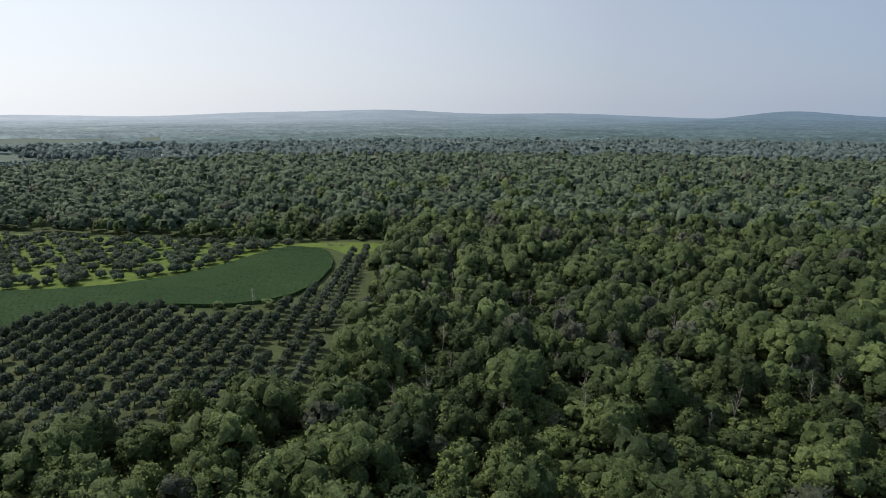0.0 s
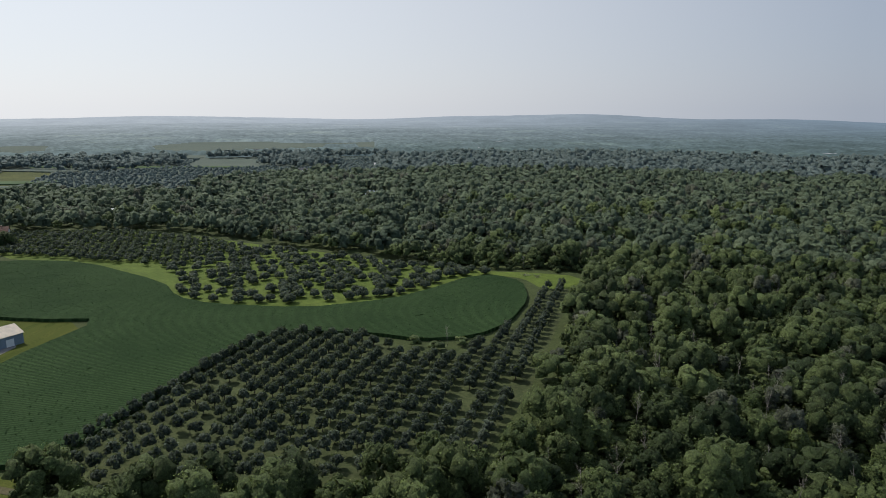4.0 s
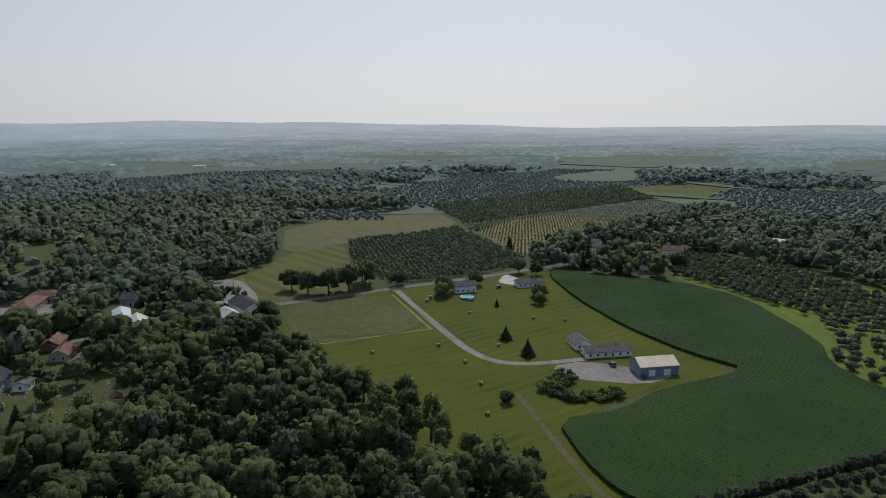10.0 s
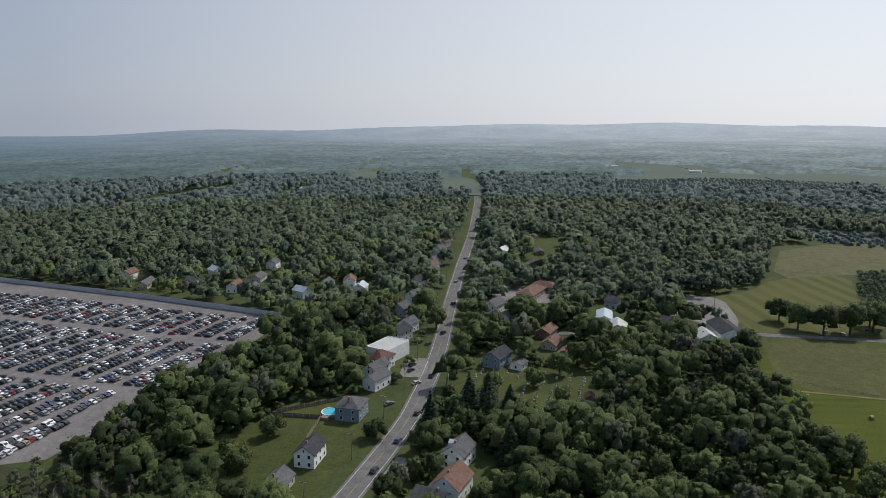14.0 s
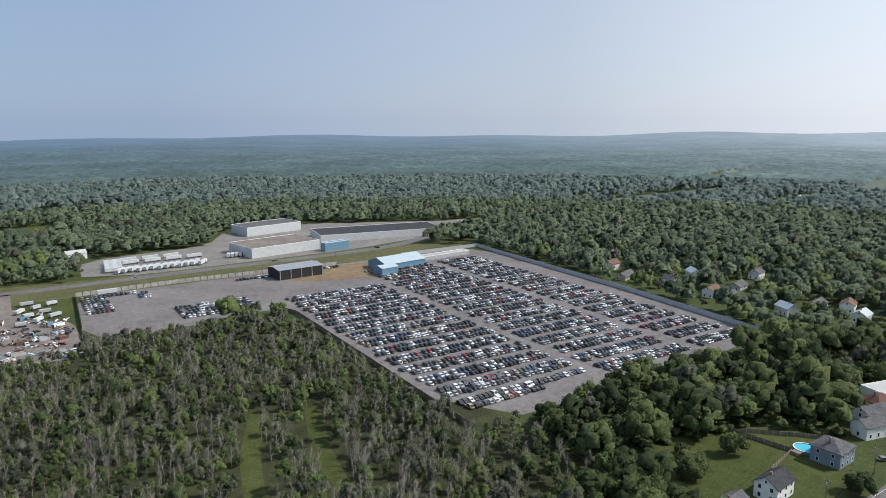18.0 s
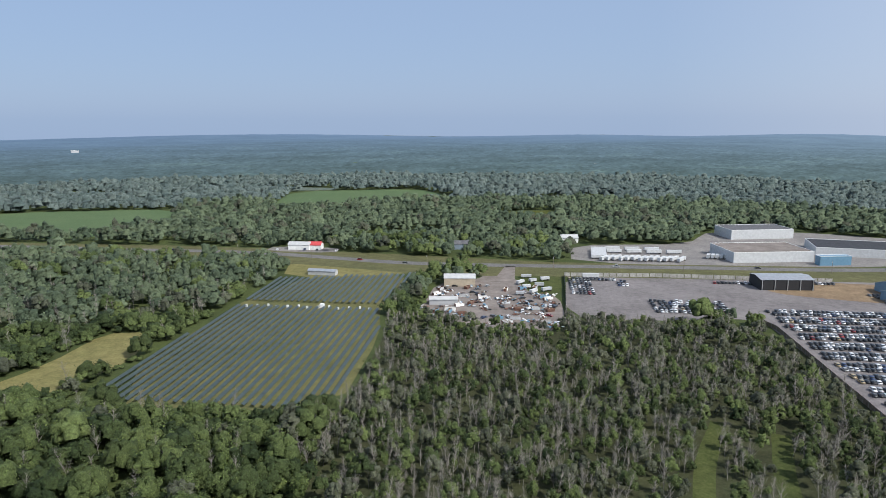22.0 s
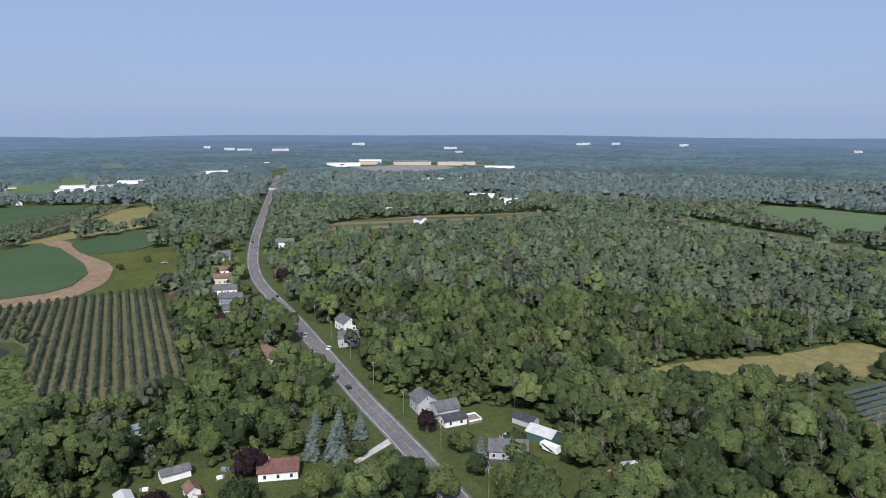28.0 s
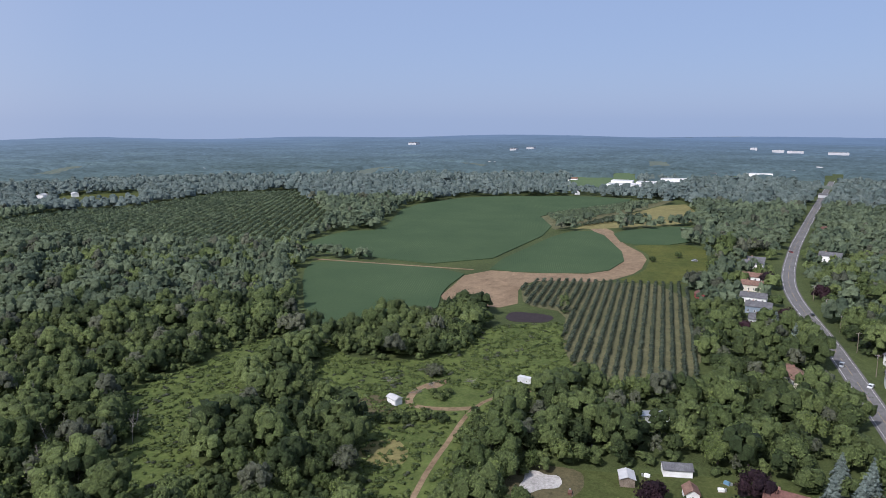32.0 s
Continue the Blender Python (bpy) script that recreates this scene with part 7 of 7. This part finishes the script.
# ---- solar farm ----
SOLAR_PANEL = mesh_of("panel", boxed(-0.85, 0.85, 0.05, 5.9, -0.03, 0.03), M_SOLAR)
SOLAR_EDGE = mesh_of("panel_frame", boxed(-1.19, 1.19, 0.02, 5.93, -0.07, -0.034), M_STEEL)
SOLAR_POST = mesh_of("post", boxed(-0.07, 0.07, -0.07, 0.07, 0, 1.45), M_STEEL)
x_ = 167.0
while x_ > 62:
    ob_ = thing("solar_row", x_, 0, 0, 0, "long row of dark blue solar panels on posts", "solar panels", "solar rows")
    y_ = -252.0
    while y_ > -503:
        ok_ = inside(SOLAR, np.array([x_, x_]), np.array([y_ - 0.5, y_ - 5.5])).all() and not (-414 < y_ < -398)
        if ok_:
            for me_, n_ in ((SOLAR_PANEL, "panel"), (SOLAR_POST, "post")):
                if n_ == "post" and int(-y_) % 12 >= 6:
                    continue
                o_ = new(n_, me_)
                o_.parent = ob_
                o_.matrix_basis = pose(0, y_ - 6, 1.5 if n_ == "panel" else 0, 0, -24 if n_ == "panel" else 0, 0)
        y_ -= 6.0
    x_ -= 4.25
for i_ in range(13):
    x_ = 158 - i_ * 6.6
    o_ = thing("inverter_box", x_, -401 - (i_ % 3) * 1.5, 0.05, 0, "small white electric cabinet in the solar farm", "cabinet")
    part("cabinet", boxed(-0.6, 0.6, -0.4, 0.4, 0.15, 1.6), M_TRIM, o_)
    part("plinth", boxed(-0.75, 0.75, -0.55, 0.55, 0, 0.149), M_CONC, o_)
o_ = thing("transformer", 110, -405, 0.05, 0, "white transformer block on a pad", "transformer")
part("tank", boxed(-1.3, 1.3, -1.0, 1.0, 0.2, 2.4), M_TRIM, o_)
part("pad", boxed(-1.8, 1.8, -1.5, 1.5, 0, 0.199), M_CONC, o_)

# ---- utility poles and wires ----
def road_at(x):
    for (ax, ay), (bx, by) in zip(ROAD, ROAD[1:]):
        if ax <= x <= bx:
            return ay + (by - ay) * (x - ax) / (bx - ax)
    return -84.0


def utility_pole(x, y, h=10.5):
    ob = thing("utility_pole", x, y, 0, 0, "brown wooden utility pole with a crossarm", "pole", "poles along the road")
    part("pole", cone(bmesh.new(), 0, 0, 0, h, 0.17, 0.11, 8), M_WOOD, ob)
    part("crossarm", boxed(-0.07, 0.07, -1.3, 1.3, h - 0.75, h - 0.6), M_WOOD, ob)
    for s in (-1.15, -0.4, 0.4, 1.15):
        part("insulator", cone(bmesh.new(), 0, s, h - 0.6, h - 0.4, 0.06, 0.04, 6), M_TRIM, ob)
    part("transformer_can", cone(bmesh.new(), 0.35, 0, h - 2.2, h - 1.2, 0.22, 0.22, 8), M_STEEL, ob)


def wire(a, b, sag=0.7):
    cu = bpy.data.curves.new("wire", "CURVE")
    cu.dimensions, cu.bevel_depth, cu.bevel_resolution = "3D", 0.022, 0
    sp = cu.splines.new("POLY")
    sp.points.add(6)
    for i in range(7):
        t = i / 6
        sp.points[i].co = (*(Vector(a).lerp(Vector(b), t) - Vector((0, 0, sag * 4 * t * (1 - t)))), 1)
    cu.materials.append(M_RUBBER)
    return tagged(new("wire", cu), "thin dark overhead wire between poles", "wire")


px_ = [-520 + 34 * i for i in range(30)]
spots = [(x, road_at(x) - 9.5 if x > 0 else road_at(x) - 8.5) for x in px_]
for (x_, y_) in spots:
    utility_pole(x_, y_)
for (ax_, ay_), (bx_, by_) in zip(spots, spots[1:]):
    for s_ in (-1.15, 0.4, 1.15):
        wire((ax_, ay_ + s_, 10.1), (bx_, by_ + s_, 10.1))
for x_, y_ in ((-408, 92), (-427, 190), (60, -530), (160, -545), (-40, -532), (-140, -535), (-250, -538), (230, -560), (-395, 5), (-470, 40)):
    utility_pole(x_, y_)

# ---- farm, garden and yard things ----
for x_, y_ in ((-351, 159), (-329, 188), (-319, 202), (-353, 204), (-295, 150), (-306, 123), (-280, 126), (-254, 122), (-226, 112), (-308, 90), (-268, 96), (-240, 98)):
    ob_ = thing("hay_bale", x_, y_, 0.04, (x_ * 37) % 180, "round straw hay bale on mown grass", "hay bale", "hay bales")
    bm_ = cone(bmesh.new(), 0, 0, -0.75, 0.75, 0.8, 0.8, 16)
    bmesh.ops.bevel(bm_, geom=[e for e in bm_.edges if abs(e.verts[0].co.z - e.verts[1].co.z) < 0.01], offset=0.1, segments=2, affect="EDGES")
    bmesh.ops.transform(bm_, matrix=pose(0, 0, 0.8, 0, 90, 0), verts=bm_.verts[:])
    part("straw_roll", bm_, M_STRAW, ob_)
    for s_ in (-0.76, 0.76):
        bm_ = cone(bmesh.new(), 0, 0, -0.02, 0.02, 0.5, 0.5, 12)
        bmesh.ops.transform(bm_, matrix=pose(s_, 0, 0.8, 0, 90, 0), verts=bm_.verts[:])
        part("end_face", bm_, M_TAN, ob_)


def pool(x, y, r):
    ob = thing("swimming_pool", x, y, 0.05, 0, "round above-ground pool with clear blue water", "pool")
    bm = bmesh.new()
    for a, b, z0, z1 in ((r, r, 0, 1.3),):
        n = 24
        ring = lambda rad, z: [bm.verts.new((rad * math.cos(q * math.tau / n), rad * math.sin(q * math.tau / n), z)) for q in range(n)]
        rows = [ring(r, 0), ring(r, 1.3), ring(r - 0.15, 1.3), ring(r - 0.15, 0.1)]
        for p, q in zip(rows, rows[1:]):
            for i in range(n):
                bm.faces.new((p[i], p[(i + 1) % n], q[(i + 1) % n], q[i]))
    part("wall", bm, M_BLUEW, ob)
    part("water", cone(bmesh.new(), 0, 0, 0.1, 1.1, r - 0.16, r - 0.16, 24), M_POOLW, ob)
    bm = bmesh.new()
    n = 24
    a = [[bm.verts.new((rad * math.cos(q * math.tau / n), rad * math.sin(q * math.tau / n), z)) for q in range(n)] for rad, z in ((r - 0.2, 1.305), (r - 0.2, 1.36), (r + 0.2, 1.36), (r + 0.2, 1.305))]
    for p, q in zip(a, a[1:] + a[:1]):
        for i in range(n):
            bm.faces.new((p[i], p[(i + 1) % n], q[(i + 1) % n], q[i]))
    part("rim", bm, M_TRIM, ob)
    part("deck", boxed(r + 0.25, r + 2.5, -1.5, 1.5, 0, 1.2), M_WOOD, ob)


pool(-382, 171, 4.0)
pool(-246, -118, 3.8)
STONE = [mesh_of("stone", prism(bmesh.new(), [(-w_, 0), (w_, 0), (w_, h_ * 0.8), (w_ * 0.6, h_), (-w_ * 0.6, h_), (-w_, h_ * 0.8)], "y", -0.12, 0.12), M_STONE) for w_, h_ in ((0.35, 0.9), (0.5, 1.1), (0.3, 1.5))]
BASE = mesh_of("plinth", boxed(-0.6, 0.6, -0.3, 0.3, 0, 0.2), M_STONE)
g_ = np.random.default_rng(12)
n_ = 0
for i_ in range(13):
    for j_ in range(9):
        x_, y_ = -262 - i_ * 4.6 + g_.uniform(-1, 1), -72 + j_ * 6.0 + g_.uniform(-0.6, 0.6)
        if inside(CEMETERY, np.array([x_]), np.array([y_]))[0] and g_.uniform() < 0.85:
            ob_ = thing("gravestone", x_, y_, 0.05, 85 + g_.uniform(-6, 6), "weathered grey gravestone on a cemetery lawn", "gravestone", "gravestones")
            for nm_, me_, z_ in (("stone", STONE[n_ % 3], 0.2), ("plinth", BASE, 0)):
                o_ = new(nm_, me_)
                o_.parent = ob_
                o_.location.z = z_
            n_ += 1

# scrap yard: heaps, containers, machines
g_ = np.random.default_rng(5)
for i_ in range(130):
    x_, y_ = g_.uniform(-40, 46), g_.uniform(-470, -378)
    if not inside(SCRAP, np.array([x_]), np.array([y_]))[0] or abs(x_ - 2) < 6 and y_ < -440:
        continue
    k_ = i_ % 5
    if k_ == 0:
        car(x_, y_, g_.uniform(0, 360), "wrecked vehicle in a scrap yard")
    elif k_ == 1:
        ob_ = thing("container", x_, y_, 0.05, g_.uniform(0, 90), "steel scrap container with open top", "container")
        L_ = g_.uniform(2.2, 3.5)
        part("side", boxed(-L_, L_, -1.2, -1.1, 0.1, 1.9), (M_RUST, M_BLUEW, M_GREYW, M_WHITE)[i_ % 4], ob_)
        part("side", boxed(-L_, L_, 1.1, 1.2, 0.1, 1.9), (M_RUST, M_BLUEW, M_GREYW, M_WHITE)[i_ % 4], ob_)
        part("end", boxed(-L_, -L_ + 0.1, -1.09, 1.09, 0.1, 1.9), M_RUST, ob_)
        part("end", boxed(L_ - 0.1, L_, -1.09, 1.09, 0.1, 1.9), M_RUST, ob_)
        part("scrap_fill", boxed(-L_ + 0.12, L_ - 0.12, -1.08, 1.08, 0.1, 1.4), M_DIRT, ob_)
        part("floor", boxed(-L_, L_, -1.2, 1.2, 0.0, 0.099), M_RUST, ob_)
    else:
        ob_ = thing("scrap_heap", x_, y_, 0.03, g_.uniform(0, 360), "tangled heap of rusty scrap metal", "scrap heap")
        for q_ in range(9):
            bm_ = boxed(-g_.uniform(0.3, 1.6), g_.uniform(0.3, 1.6), -g_.uniform(0.2, 0.6), g_.uniform(0.2, 0.6), -0.15, g_.uniform(0.1, 0.6))
            bmesh.ops.transform(bm_, matrix=pose(g_.normal() * 1.4, g_.normal() * 1.4, g_.uniform(0.15, 1.1), g_.uniform(-25, 25), g_.uniform(-25, 25), g_.uniform(0, 180)), verts=bm_.verts[:])
            part("scrap_piece", bm_, (M_RUST, M_GREYW, M_WHITE, M_BLUEW, M_DARK, M_RUST, M_WOOD)[int(g_.integers(0, 7))], ob_)
for i_ in range(9):
    trailer(-14 - (i_ * 7 % 5) * 4.5, -448 - i_ * 6.4, (i_ * 53) % 70, 5.5 + i_ % 3, "old pale box trailer in the scrap yard", M_PALEW if i_ % 2 else M_GREYW, 1.7)

# ponds, concrete slab, brush piles
ribbon("worn_arc", [(242, 70), (239, 76), (237, 84), (237, 93), (243, 97), (254, 97), (262, 93), (267, 89)], 3.2, 0.09, M_SAND, "trodden bare sand among weeds", "track")
sheet("sandy_patch", [(258, 96), (267, 92), (266, 87), (258, 89), (254, 93)], 0.16, M_SAND, "heap of bare reddish soil", "soil", soft=2)
sheet("dry_patch", [(201, 98), (209, 89), (200, 80), (190, 79), (187, 90), (193, 97)], 0.09, M_TAN, "patch of dry tan grass among weeds", "soil", soft=2)
sheet("dry_patch", [(244, 112), (238, 100), (224, 98), (222, 112), (232, 118)], 0.09, M_RUT, "patch of trodden brown grass", "soil", soft=2)
sheet("pond", [(370, 87), (385, 86), (384, 63), (378, 59), (367, 62), (363, 81)], 0.12, M_MUD, "dark still farm pond", "pond", soft=2)
sheet("pond", POND_S, 0.2, M_WATER, "grey pond with mown banks", "pond", soft=2)
sheet("dirt", [(205, 41), (206, 22), (194, 20), (183, 26), (180, 38), (188, 46)], 0.10, M_RUT, "trodden earth round a slab", "soil", soft=2)
sheet("slab", [(200, 40), (201, 36), (199, 33), (200, 29), (196, 27), (192, 28), (190, 33), (186, 36), (189, 40), (194, 39)], 0.15, M_CONC, "broken pale concrete slab", "slab", soft=1)
sheet("path", [(160, -66), (163, -66), (168, -78), (165, -78)], 0.12, M_DARKROAD, "asphalt driveway to the road", "driveway", soft=0)
sheet("driveway", [(196, -58), (196, -62), (206, -79), (210, -79)], 0.12, M_CONC, "pale short driveway", "driveway", soft=0)
sheet("driveway", [(176, -104), (188, -106), (196, -118), (186, -124), (178, -116)], 0.12, M_DARKROAD, "dark asphalt forecourt", "driveway", soft=1)
sheet("driveway", [(-221, -76), (-221, -79), (-206, -79), (-206, -70), (-212, -66)], 0.12, M_GRAVEL, "gravel forecourt beside the street", "driveway", soft=0)
sheet("driveway", [(-296, -95), (-320, -101), (-318, -113), (-292, -107)], 0.12, M_GRAVEL, "gravel forecourt before a store", "driveway", soft=1)
sheet("driveway", [(-428, 218), (-412, 206), (-398, 214), (-402, 224), (-430, 224)], 0.12, M_CONC, "pale concrete drive", "driveway", soft=1)
sheet("driveway", [(-440, -92), (-440, -100), (-480, -108), (-484, -60), (-440, -58)], 0.12, M_GRAVEL, "grey parking ground in the village", "driveway", soft=1)
sheet("driveway", [(-10, -540), (-2, -540), (6, -486), (-10, -486)], 0.12, M_SCRAPG, "dusty access lane", "driveway", soft=0)
sheet("sandy_patch", [(-190, -508), (-250, -505), (-296, -498), (-290, -458), (-250, -448), (-180, -470)], 0.09, M_SAND, "bare orange soil near the halls", "soil", soft=2)
sheet("forecourt", [(150, -580), (215, -584), (215, -606), (150, -604)], 0.14, M_GRAVEL, "grey forecourt of roadside stores", "forecourt", soft=1)
g_ = np.random.default_rng(8)
for x_, y_ in ((-62, 372), (-56, 371), (260, 93), (258, 112), (250, 96), (262, 60), (228, 84), (244, 40), (236, 58), (268, 78)):
    ob_ = thing("brush_pile", x_, y_, 0.03, g_.uniform(0, 360), "grey heap of cut branches and brush", "brush pile")
    for q_ in range(16):
        bm_ = cone(bmesh.new(), 0, 0, 0, g_.uniform(1.5, 3.6), 0.09, 0.03, 5)
        bmesh.ops.transform(bm_, matrix=pose(g_.normal() * 0.8, g_.normal() * 0.8, g_.uniform(0.05, 0.9), 78 + g_.normal() * 10, 0, g_.uniform(0, 360)), verts=bm_.verts[:])
        part("branch", bm_, M_BARE, ob_)
for i_, (x_, y_, m_) in enumerate(((190, 24, M_RUST), (197, -13, M_ROOFRED), (208, 2, M_WHITE), (230, 84, M_WHITE), (186, 12, M_DARK), (188, 8, M_BLUEW), (211, -22, M_BLUEW), (206, -20, M_WHITE), (284, 47, M_WHITE),
                                   (246, 33, M_WHITE), (222, 20, M_RUST), (262, -4, M_WHITE))):
    ob_ = thing("yard_clutter", x_, y_, 0.05, i_ * 40, "old machine and boxes standing in a yard", "machine")
    part("crate", boxed(-0.9, 0.9, -0.6, 0.6, 0, 0.9), m_, ob_)
    part("drum", cone(bmesh.new(), 1.4, 0.2, 0, 0.9, 0.35, 0.33, 10), M_STEEL, ob_)
    part("plank", boxed(-1.4, 1.4, -0.95, -0.75, 0, 0.12), M_WOOD, ob_)
